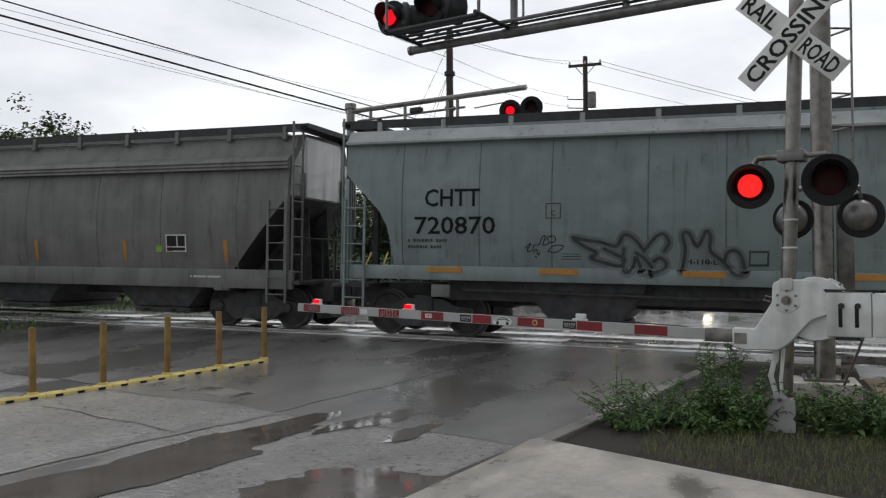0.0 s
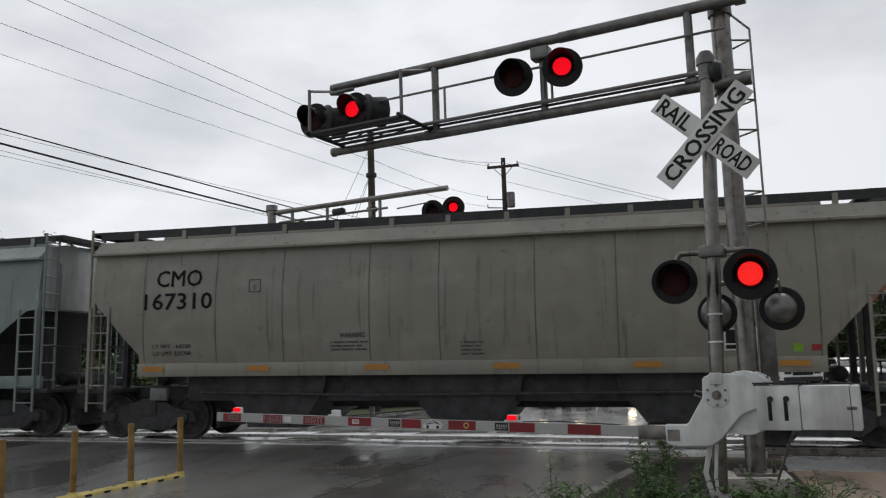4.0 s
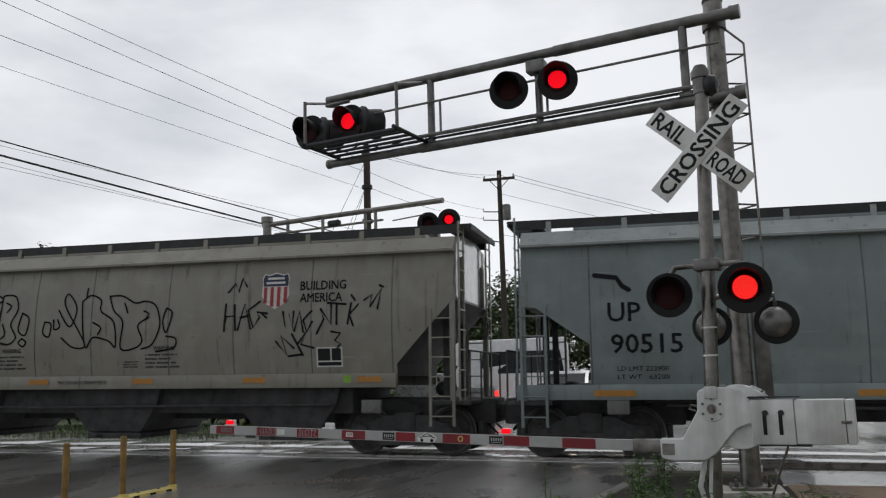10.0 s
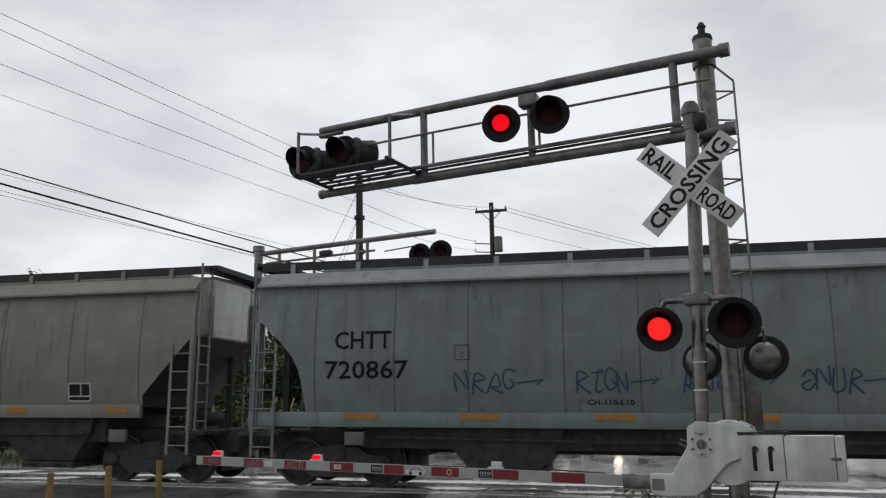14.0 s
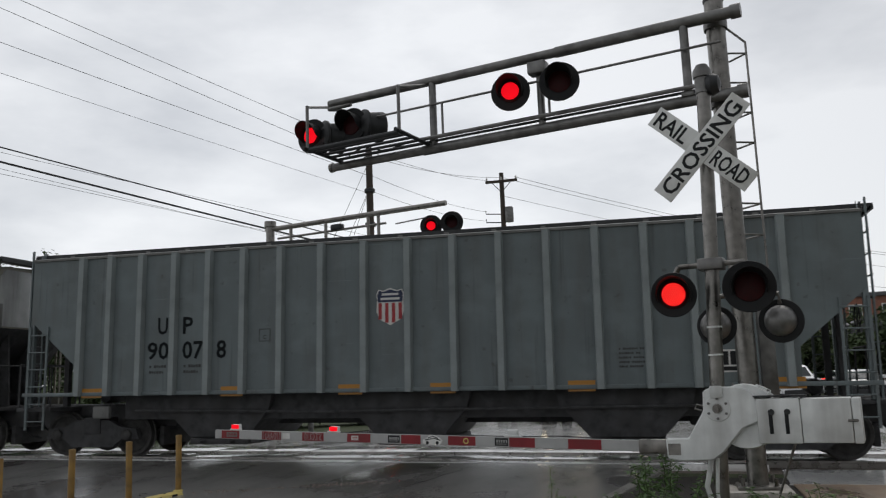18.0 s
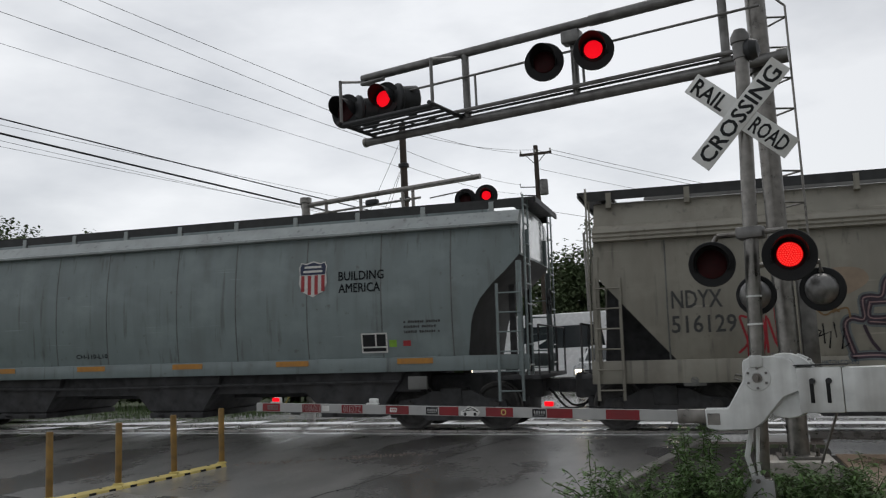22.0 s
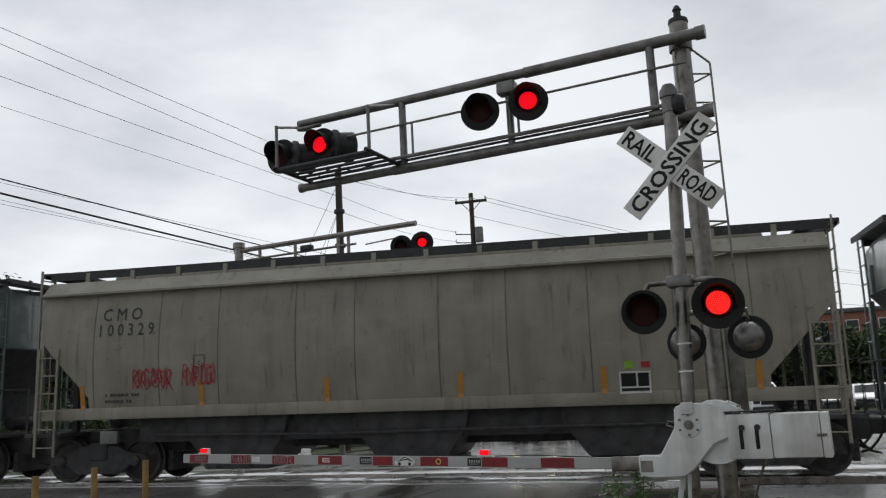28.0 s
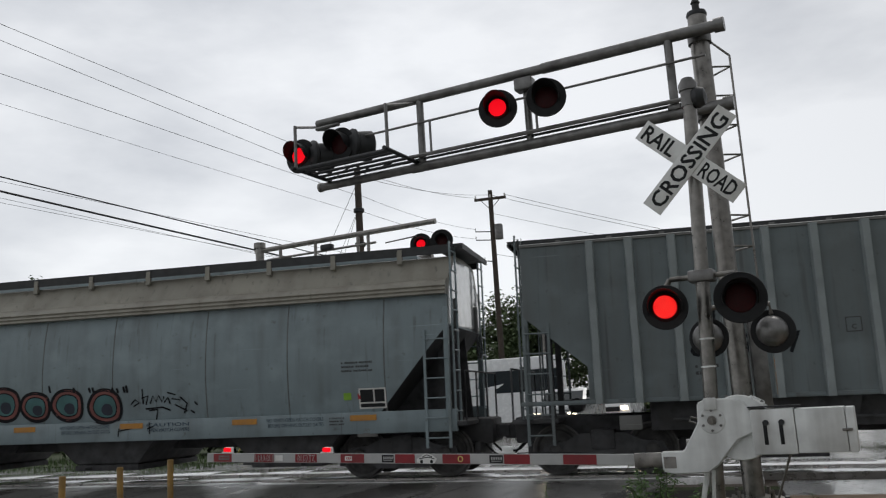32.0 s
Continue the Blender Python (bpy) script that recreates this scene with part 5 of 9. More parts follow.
# rounded domes crowded with bursts and small writing
DOMES = (((125, 412), (130, 330), (170, 272), (230, 252), (300, 290), (332, 345), (330, 412)), ((235, 300), (240, 200), (268, 118), (320, 100), (360, 122), (376, 200), (392, 330)), ((370, 330), (374, 150), (402, 126), (440, 150), (452, 220), (450, 330)),
         ((450, 330), (448, 160), (480, 136), (522, 180), (552, 262), (564, 345)), ((555, 345), (558, 180), (580, 110), (625, 82), (670, 96), (700, 180), (706, 300)), ((694, 240), (690, 125), (720, 86), (760, 86), (795, 122), (802, 240)), ((935, 400), (1075, 400), (1078, 270), (1050, 160), (1000, 100), (930, 82), (860, 96), (802, 135), (802, 240)),
         ((800, 400), (800, 175), (850, 160), (902, 192), (930, 270), (936, 400)), ((1096, 400), (1080, 280), (1040, 180), (1022, 112), (1052, 82), (1110, 72), (1170, 92), (1230, 150), (1270, 222), (1282, 300), (1242, 360), (1160, 396)), ((625, 402), (620, 292), (650, 236), (720, 216), (780, 240), (820, 300), (838, 402)),
         ((262, 432), (250, 402), (272, 376), (300, 370), (302, 336), (340, 320), (370, 332), (392, 302), (430, 292), (466, 312), (476, 342), (520, 322), (552, 346), (562, 380), (604, 376), (606, 410)))
for ar in DOMES[:10]:
    stroke(d, curvy([small(x, y - 6) for x, y in ar], False, 4), 0.17, GRAF_HALO, "graffiti_haze", y=NEAR - 0.0012)
shapes(d, DOMES, small, GRAF_HALO, GRAF_BLACK, 0.03, level=0.0020)
shapes(d, (((124, 418), (300, 412), (560, 410), (800, 408), (792, 464), (560, 472), (300, 474), (138, 472)), ((1006, 408), (1080, 404), (1076, 466), (1004, 468)), ((925, 415), (950, 415), (962, 380), (976, 412), (1002, 410), (982, 432), (992, 456), (962, 444), (934, 460), (944, 434))), small, GRAF_WHITE, GRAF_BLACK, 0.026, level=0.0046)
rays = []
for cx, cy, r0, r1, n in ((205, 330, 14, 46, 13), (400, 195, 6, 30, 13), (345, 272, 14, 42, 11), (500, 250, 14, 44, 10), (575, 290, 6, 24, 6), (440, 285, 4, 14, 6)):
    rays += [((cx + r0 * math.cos(6.28 * k / n), cy + r0 * math.sin(6.28 * k / n)), (cx + r1 * math.cos(6.28 * k / n), cy + r1 * math.sin(6.28 * k / n))) for k in range(n)]
for cx, cy, r0, r1, a0, a1, n in ((650, 215, 10, 72, 2.6, 3.7, 6), (730, 205, 10, 80, 3.9, 5.7, 8), (680, 335, 20, 86, 2.7, 3.6, 7), (790, 310, 16, 110, 0.1, 0.9, 7), (740, 405, 10, 46, 4.1, 5.3, 6)):
    rays += [((cx + r0 * math.cos(a0 + (a1 - a0) * k / (n - 1)), cy + r0 * math.sin(a0 + (a1 - a0) * k / (n - 1))), (cx + r1 * math.cos(a0 + (a1 - a0) * k / (n - 1)), cy + r1 * math.sin(a0 + (a1 - a0) * k / (n - 1)))) for k in range(n)]
drawn(d, rays, small, GRAF_BLACK, 0.024, False, 0.0056)
shapes(d, (((590, 140), (592, 104), (625, 92), (662, 104), (664, 138), (640, 112), (612, 114)), ((696, 262), (710, 244), (724, 262), (718, 278), (726, 296), (710, 310), (694, 296), (702, 278)), ((1084, 306), (1102, 288), (1118, 306), (1102, 326)), ((976, 290), (988, 274), (1000, 290), (988, 304)), ((140, 380), (146, 350), (160, 352), (160, 390)), ((1100, 200), (1130, 220), (1158, 250), (1130, 252))), small, GRAF_BLACK, None, 0, level=0.0052)
drawn(d, (((1168, 300), (1180, 272), (1204, 274), (1216, 300), (1196, 328), (1168, 300)), ((1022, 345), (1032, 326), (1044, 345), (1032, 364), (1022, 345)), ((1244, 292), (1252, 284), (1258, 296), (1248, 306), (1244, 292)), ((944, 196), (976, 140), (1012, 190), (980, 218), (944, 196)), ((1104, 82), (1112, 130), (1108, 172)), ((1134, 92), (1142, 146)), ((1172, 128), (1182, 216), (1196, 152), (1212, 226), (1226, 160), (1240, 256), (1252, 200), (1258, 286)),
          ((690, 340), (712, 318), (738, 322), (760, 346)), ((280, 160), (320, 156)), ((285, 180), (292, 206), (322, 210)), ((915, 168), (1000, 180), (1060, 250)), ((262, 400), (280, 392), (298, 404), (290, 424), (268, 420)), ((250, 380), (282, 368), (306, 386)), ((400, 430), (420, 460), (470, 466)), ((470, 430), (490, 458), (540, 440)), ((500, 440), (530, 420), (560, 446)), ((582, 470), (600, 438), (640, 436), (668, 470)), ((596, 472), (612, 450), (640, 450), (654, 472)),
          ((690, 420), (690, 462)), ((702, 420), (702, 462)), ((714, 420), (714, 460)), ((770, 460), (800, 424), (830, 412)), ((1012, 460), (1020, 424), (1070, 412)), ((160, 440), (190, 456), (220, 436)), ((1290, 210), (1306, 240), (1328, 240))), small, GRAF_BLACK, 0.026, level=0.0058)
word_on_side("SEARCH", *small(808, 100), 0.17, 0.66, GRAF_BLACK, d, NEAR - 0.0062, 0.01, "graffiti_word")
ob = word_on_side("PARTY", *small(958, 112), 0.17, 0.52, GRAF_BLACK, d, NEAR - 0.0062, 0.01, "graffiti_word")
ob.matrix_basis = ob.matrix_basis @ pose(0, 0, 0, 0, 0, -24)
word_on_side("HEART STAB", *small(318, 338), 0.24, 1.18, GRAF_BLACK, d, NEAR - 0.0062, 0.01, "graffiti_word")
word_on_side("DMARO", *small(868, 270), 0.12, 0.52, GRAF_BLACK, d, NEAR - 0.0062, 0.006, "graffiti_word")
scrawl(d, rng, -6.85, -5.85, 1.84, 1.97, GRAF_BLACK, 0.016, 11)
scrawl(d, rng, -0.75, 0.1, 1.2, 1.36, GRAF_WHITE, 0.03, 6)
stripes(d, (-6.6, -4.5, -2.3, 0.2, 2.6, 5.0), 1.24)
e = add_car(-71.625, "grey covered hopper car with rust streaks at one end", STEP, GREY_PAINT_B, GREY_PAINT_B)
marks(e, "UP", "90515", 2.90, 2.32, -6.88, 0.6, -6.84, 1.28)
limits(e, -6.74, 1.73, "LD LMT 222900", "LT WT   63200")
word_on_side("TM", 4.12, 2.68, 0.08, 0.16, LETTER, e, NEAR - 0.003)
class_mark(e, -4.9, 2.56, 0.27)
slogan(e)
shield(e, 4.68, 3.32, 0.62, 0.74, False)
stroke(e, [(-7.1, 3.42), (-6.7, 3.36), (-6.6, 3.2), (-6.48, 3.13)], 0.09, GRAF_BLACK)
stroke(e, [(-0.47, 1.86), (0.37, 1.86), (0.37, 1.64), (-0.47, 1.64)], 0.025, GRAF_BLACK, "stencil_frame", closed=True)
plate(e, 6.12, 1.90)
tags(e, 6.75, 1.85)
for x0, x1, low, mat in ((6.42, 6.78, 3.30, RUST_STAIN), (6.76, 7.36, 2.95, RUST_STAIN), (7.38, 7.72, 3.15, RUST_STAIN), (7.76, 8.10, 3.52, RUST_STAIN), (8.08, 8.44, 3.70, RUST_STAIN),
                         (6.38, 8.2, 3.72, SOOT_STAIN), (5.55, 6.42, 3.70, FAINT_STAIN), (6.80, 7.16, 2.6, FAINT_STAIN)):
    blob(e, [(x0, low), (x1, low), (x1, 3.985), (x0, 3.985)], mat, "rust_streak", NEAR - 0.002)
for x0, x1, mat in ((6.45, 6.77, SOOT_STAIN), (6.83, 7.42, SOOT_STAIN), (7.46, 7.72, SOOT_STAIN), (7.86, 8.34, SOOT_STAIN), (5.6, 6.38, FAINT_STAIN)):
    s = Shape()
    s.add([(x0, NEAR + 0.024, 4.078), (x1, NEAR + 0.024, 4.078), (x1, NEAR + 0.208, 4.295), (x0, NEAR + 0.208, 4.295)], [(0, 1, 2, 3)])
    part("eave_stain", s, mat, e)
stroke(e, [(7.42, 3.09), (8.42, 3.12)], 0.012, GRAF_SMOKE, "weld_seam")
stroke(e, [(6.2, 3.05), (6.42, 3.06)], 0.012, GRAF_SMOKE, "weld_seam")
stroke(e, [(7.12, 3.12), (7.14, 2.8), (7.18, 2.45)], 0.012, GRAF_SMOKE, "drip_line")
stripes(e, (-6.8, -4.7, -2.35, 0.0, 2.35, 4.7, 7.2), 1.24)
f = add_car(-89.46, "beige covered hopper car with thin black tags", PLAIN, BEIGE_PAINT, BEIGE_PAINT)
marks(f, "CMO", "22585", 3.29, 2.69, -6.52, 1.12, -6.5, 1.55, 0.36)
limits(f, -6.5, 2.05, "LT WT   60900", "LD LMT 225100")
class_mark(f, -3.98, 3.0, 0.28)
shield(f, 4.25, 3.73, 0.62, 0.77)
america(f, 4.8, 3.52)


def throw(x, y):
    k = 1 if x >= 1000 else 0
    m = 1 if 900 < x < 1000 and y < 385 else 0
    return -2.44 + x / 1.82 * 0.0143 - 0.40 * k - 0.26 * m, 3.36 + (150 - y / 1.82) * 0.0131 - 0.22 * k - 0.12 * m


def bubble(x, y):
    return -8.133 + 0.00857 * x + 0.000081 * y, 4.457 - 0.000054 * x - 0.008059 * y


drawn(f, (((560, 130), (520, 136), (500, 180), (510, 230), (546, 240), (572, 216), (550, 190), (534, 170), (560, 150)), ((575, 150), (568, 190), (590, 220), (620, 214), (600, 192), (616, 170), (590, 152), (610, 130), (580, 136), (575, 150)), ((622, 130), (614, 180), (640, 202), (652, 170), (630, 152), (660, 132), (640, 118), (622, 130)), ((660, 122), (654, 190), (640, 240), (680, 256), (706, 236), (690, 200), (710, 160), (700, 124), (672, 118), (660, 122)), ((585, 216), (610, 246), (650, 250), (680, 256)),
          ((725, 170), (746, 186), (736, 230), (714, 216), (725, 170)), ((725, 240), (738, 250), (728, 262), (715, 252), (725, 240)), ((672, 140), (688, 150), (676, 166)), ((664, 200), (672, 226), (660, 240)), ((585, 164), (596, 176)), ((612, 206), (626, 232)),
          ((795, 196), (790, 226), (808, 236), (814, 202), (795, 196)), ((822, 190), (824, 216), (840, 210), (834, 190)), ((836, 164), (870, 210), (890, 162), (862, 120), (854, 150), (900, 226), (915, 264), (880, 266), (846, 240)), ((905, 142), (916, 264), (940, 240), (985, 250), (1005, 266), (1000, 200), (962, 170), (960, 140), (930, 126), (905, 142)), ((985, 130), (1000, 170), (1026, 200), (1020, 270), (1060, 270), (1082, 250), (1070, 210), (1100, 190)), ((985, 130), (1022, 130), (1060, 150), (1090, 146), (1120, 160), (1132, 210), (1110, 260), (1080, 272)),
          ((940, 200), (962, 214), (954, 232)), ((1030, 150), (1040, 176)), ((1086, 172), (1100, 180), (1090, 196)), ((1150, 166), (1166, 180), (1150, 230), (1140, 200), (1150, 166)), ((1150, 240), (1176, 246), (1170, 270), (1120, 280)), ((918, 106), (916, 130))), bubble, GRAF_BLACK, 0.038)
drawn(f, (((460, 256), (470, 222), (482, 256), (490, 224)), ((502, 230), (498, 260)), ((518, 236), (512, 266)), ((546, 240), (516, 252), (540, 270)), ((476, 276), (520, 282)), ((482, 286), (512, 294)), ((108, 180), (104, 200)), ((112, 176), (118, 196)), ((120, 186), (122, 160), (132, 182), (136, 154)), ((140, 140), (138, 178)), ((138, 160), (152, 140)), ((140, 158), (154, 172)), ((150, 116), (148, 130)), ((156, 118), (154, 132)), ((132, 226), (136, 200), (144, 222), (150, 198)), ((152, 224), (158, 202), (164, 222)), ((172, 200), (164, 214), (174, 222)), ((160, 190), (162, 192))), bubble, GRAF_BLACK, 0.036, False)
drawn(f, (((710, 310), (705, 390), (712, 345), (735, 345), (735, 310), (738, 385)), ((745, 385), (765, 310), (782, 382)), ((752, 350), (778, 345)), ((808, 305), (775, 330), (790, 380), (808, 350), (800, 335), (830, 340)), ((908, 320), (915, 365), (925, 325), (935, 370), (938, 320)), ((940, 375), (955, 320), (965, 378)), ((988, 320), (965, 345), (975, 378), (990, 350)),
          ((1020, 370), (1040, 330), (1030, 300), (1060, 345), (1060, 285)), ((1050, 285), (1100, 290)), ((1075, 290), (1075, 345)), ((1105, 345), (1115, 285), (1108, 320), (1135, 290), (1110, 320), (1120, 350)), ((1060, 365), (1085, 370), (1070, 390), (1085, 400), (1065, 425)), ((855, 420), (885, 460), (870, 405), (905, 440)), ((900, 400), (930, 460)), ((915, 430), (940, 395), (925, 430), (960, 440)),
          ((715, 275), (735, 250), (745, 275), (755, 235), (768, 260)), ((1150, 280), (1170, 265), (1165, 300), (1195, 250), (1185, 305)), ((890, 462), (925, 458)), ((1115, 265), (1125, 280)), ((1190, 240), (1200, 245)), ((815, 340), (828, 352))), throw, GRAF_BLACK, 0.045, False)
plate(f, 5.16, 2.17)
tags(f, 5.75, 1.6)
for x, z in ((-2.42, 2.26), (1.43, 2.26)):
    word_on_side("WARNING", x, z, 0.10, 0.50, LETTER, f, NEAR - 0.003, 0.006)
    data_block(f, x - 0.2, z - 0.14, 0.85, 0.34, 4)
    data_block(f, x - 0.75, z - 0.3, 0.42, 0.16, 3)
word_on_side("THIS CAR HAS 3 COMPARTMENTS", -0.92, 1.54, 0.075, 1.25, LETTER, f, NEAR - 0.003, 0.005)
stripes(f, (-6.3, -3.98, -1.4, 1.2, 3.8, 6.3), 1.52, 0.5)
g = add_car(-107.295, "grey-green covered hopper car with small blue tags", ROUND, GREY_PAINT, GREY_PAINT)
marks(g, "CHTT", "720867", 3.08, 2.50, -6.85, 1.18, -7.05, 1.72)
shield(g, 4.03, 3.53, 0.62, 0.75)
america(g, 4.62)
for x0, x1 in ((-4.4, -3.2), (-2.1, -1.1), (-0.2, 0.9), (1.77, 2.8)):
    scrawl(g, rng, x0, x1, 1.88, 2.25, GRAF_BLUE, 0.035, 4)
    stroke(g, [(x1, 2.05), (x1 + 0.5, 2.1), (x1 + 0.38, 2.18), (x1 + 0.5, 2.1), (x1 + 0.38, 2.02)], 0.03, GRAF_BLUE)
plate(g, 5.08, 1.99)
for i in range(3):
    scrawl(g, rng, 5.95 + 0.05 * i, 6.85, 1.55, 2.15 - 0.1 * i, GRAF_BLACK, 0.04, 4)
class_mark(g, -4.4, 2.78)
word_on_side("CH-110-L10", -1.9, 1.74, 0.10, 0.85, LETTER, g, NEAR - 0.003)
stripes(g, (-6.3, -3.92, -1.4, 1.06, 3.56, 6.08), 1.42)
h = add_car(-125.32, "beige covered hopper car with white-backed stencils", PLAIN, BEIGE_PAINT, BEIGE_PAINT)
part("stencil_backing", Shape().box(-6.58, -5.15, -0.002, 0, 3.30, 3.76), SHIELD_WHITE, h, at=pose(0, NEAR, 0))
part("stencil_backing", Shape().box(-6.62, -4.72, -0.002, 0, 2.70, 3.20), SHIELD_WHITE, h, at=pose(0, NEAR, 0))
marks(h, "CMO", "100153", 3.70, 3.14, -6.42, 0.9, -6.55, 1.78, 0.36, BLACK, 0.02)
data_block(h, -6.54, 2.05, 0.93, 0.26, 2)
class_mark(h, -4.28, 3.38, 0.27)
word_on_side("WARNING", -2.2, 2.24, 0.10, 0.55, LETTER_FAINT, h, NEAR - 0.003)
data_block(h, -2.3, 2.08, 0.85, 0.2, 3)
word_on_side("WARNING", 1.3, 2.22, 0.10, 0.55, LETTER_FAINT, h, NEAR - 0.003)
data_block(h, 1.1, 2.06, 0.9, 0.22, 3)
stripes(h, (-6.34, -4.04, -1.45, 1.15, 3.8, 6.3), 1.52, 0.5)
plate(h, 5.05, 2.10)
scrawl(h, rng, -7.75, -7.27, 2.85, 3.2, GRAF_BLACK, 0.03, 4)
scrawl(h, rng, -5.7, -4.6, 1.38, 1.6, GRAF_BLACK, 0.04, 5)
# ribbed car, tan tagged car
i_car = add_car(-143.295, "blue-grey ribbed covered hopper car", RIB, RIB_PAINT, RIB_PAINT)
for ch, x in (("U", -5.32), ("P", -4.72)):
    word_on_side(ch, x, 2.97, 0.36, 0.24, LETTER, i_car, NEAR - 0.003)
for ch, x, w in (("90", -5.56, 0.52), ("07", -4.72, 0.50), ("8", -3.92, 0.23)):
    word_on_side(ch, x, 2.46, 0.38, w, LETTER, i_car, NEAR - 0.003)
data_block(i_car, -5.5, 2.0, 0.45, 0.24, 2)
data_block(i_car, -4.68, 2.0, 0.45, 0.24, 2)
class_mark(i_car, -2.95, 2.66, 0.26)
shield(i_car, -0.1, 3.38, 0.58, 0.74)
stripes(i_car, (-6.9, -3.55, -0.95, 0.95, 3.6, 7.2), 1.40, 0.5, 0.2, True)
data_block(i_car, 4.3, 2.1, 0.5, 0.4, 5)
plate(i_car, 5.9, 2.0)
j = add_car(-161.61, "tan covered hopper car with black and red graffiti", {**OLD, "roof": TAN_PAINT}, TAN_PAINT, TAN_PAINT)
marks(j, "NDYX", "516129", 2.58, 2.13, -6.9, 0.88, -6.92, 1.12, 0.32, LETTER_FAINT)


def wild(x, y):
    return -4.769 + 0.005446 * x - 0.000231 * y, 3.388 - 0.000269 * x - 0.004837 * y


shapes(j, (((265, 352), (330, 290), (372, 330), (386, 390), (330, 396)), ((430, 330), (500, 276), (540, 290), (542, 350), (512, 386), (490, 322)), ((650, 292), (720, 266), (776, 290), (750, 336), (700, 346)), ((800, 376), (848, 250), (868, 310), (886, 372)), ((390, 452), (420, 402), (490, 436), (512, 456)), ((556, 300), (568, 250), (584, 330), (578, 382), (562, 376))), wild, GRAF_BROWN, None, 0)
shapes(j, (((70, 180), (100, 110), (190, 105), (215, 150), (160, 195), (110, 205)),), wild, GRAF_RUSTY, None, 0, level=0.0012)
WILD = (((170, 404), (150, 340), (146, 300), (164, 282), (200, 284), (196, 218), (216, 206), (250, 204), (262, 152), (284, 132), (300, 150), (330, 150), (380, 200), (430, 216), (440, 132)), ((440, 132), (480, 152), (600, 126), (604, 106), (640, 96), (690, 110), (720, 180), (736, 212)), ((736, 212), (820, 216)),
        ((820, 236), (820, 182), (850, 176), (930, 212), (954, 340), (962, 432)), ((216, 226), (290, 226), (290, 270), (216, 280), (216, 226)), ((216, 294), (310, 292), (322, 240), (300, 162)), ((166, 416), (250, 410), (310, 430), (366, 466), (420, 420), (490, 436)), ((690, 396), (730, 430), (800, 446), (900, 446), (960, 430), (966, 376)), ((940, 212), (970, 202), (986, 270), (976, 352)))
THIN = (((370, 250), (420, 270), (500, 256), (560, 236), (600, 260), (616, 310), (590, 382)), ((420, 330), (470, 280), (520, 266), (550, 290), (546, 340), (500, 392)), ((430, 340), (490, 392)), ((480, 340), (500, 382)), ((640, 230), (660, 290), (640, 320), (652, 336)), ((640, 282), (700, 262), (770, 280), (782, 310), (740, 346)),
        ((620, 142), (650, 152), (652, 200), (620, 216)), ((700, 226), (760, 216), (820, 236)), ((806, 240), (800, 300), (830, 330), (800, 372)), ((546, 462), (556, 392)), ((200, 310), (220, 360), (242, 392)), ((480, 170), (500, 210), (470, 232)), ((590, 150), (540, 200), (500, 206)), ((838, 192), (866, 280), (890, 372)), ((600, 380), (680, 352)))
drawn(j, WILD, wild, GRAF_SHADE, 0.17, True, 0.0030)
drawn(j, WILD, wild, GRAF_PURPLE, 0.10, True, 0.0036)
drawn(j, WILD, wild, GRAF_PINK, 0.022, True, 0.0052)
drawn(j, THIN, wild, GRAF_PURPLE, 0.055, True, 0.0040)
drawn(j, (((556, 240), (572, 270), (566, 300), (580, 330)), ((700, 270), (728, 268), (740, 300), (742, 372)), ((660, 110), (700, 130), (722, 190))), wild, GRAF_WHITE, 0.028, True, 0.0050)
drawn(j, (((284, 126), (285, 56)), ((274, 92), (296, 84)), ((386, 200), (386, 106)), ((378, 160), (400, 156)), ((536, 124), (536, 78)), ((528, 104), (546, 100)), ((660, 94), (660, 28)), ((648, 74), (680, 70)), ((760, 206), (760, 104)), ((750, 160), (772, 156)), ((926, 180), (930, 128)), ((912, 156), (942, 150))), wild, GRAF_PURPLE, 0.055, False, 0.0038)
drawn(j, (((972, 190), (968, 262)), ((970, 196), (996, 200), (976, 226)), ((1004, 250), (1012, 214), (998, 226)), ((1022, 180), (1014, 262), (1034, 250)), ((1048, 210), (1030, 230), (1052, 246)), ((1066, 170), (1084, 220), (1064, 280), (1046, 262), (1098, 250)), ((1108, 172), (1122, 262)), ((1104, 180), (1150, 196), (1128, 250)), ((1166, 200), (1160, 240), (1178, 214), (1184, 246)), ((1192, 160), (1200, 232)), ((1184, 150), (1204, 152), (1190, 164)),
          ((1214, 200), (1240, 210), (1222, 240), (1246, 236)), ((1256, 196), (1274, 190), (1290, 210), (1336, 186), (1292, 248), (1330, 250), (1346, 300), (1256, 294)), ((910, 282), (918, 362)), ((910, 320), (936, 310)), ((944, 300), (942, 360), (966, 350)), ((994, 284), (990, 352), (1012, 340)), ((1022, 286), (1024, 352)), ((1040, 290), (1036, 340)), ((1046, 300), (1060, 296), (1064, 340)), ((1072, 310), (1096, 300), (1140, 296)), ((1046, 350), (1134, 348)), ((50, 320), (76, 330), (60, 362)), ((80, 304), (86, 372)), ((66, 350), (104, 330), (100, 388)), ((112, 300), (120, 350), (142, 318), (136, 392), (156, 372))), wild, GRAF_BLACK, 0.026, False, 0.0044)
drawn(j, (((70, 240), (96, 190), (90, 160), (104, 164), (100, 230), (128, 260)), ((60, 250), (90, 272), (130, 230), (100, 214)), ((110, 262), (150, 246), (160, 280))), wild, GRAF_BROWN, 0.03, True, 0.0044)
scrawl(j, rng, -5.8, -5.15, 1.4, 2.1, GRAF_RED, 0.04, 4)
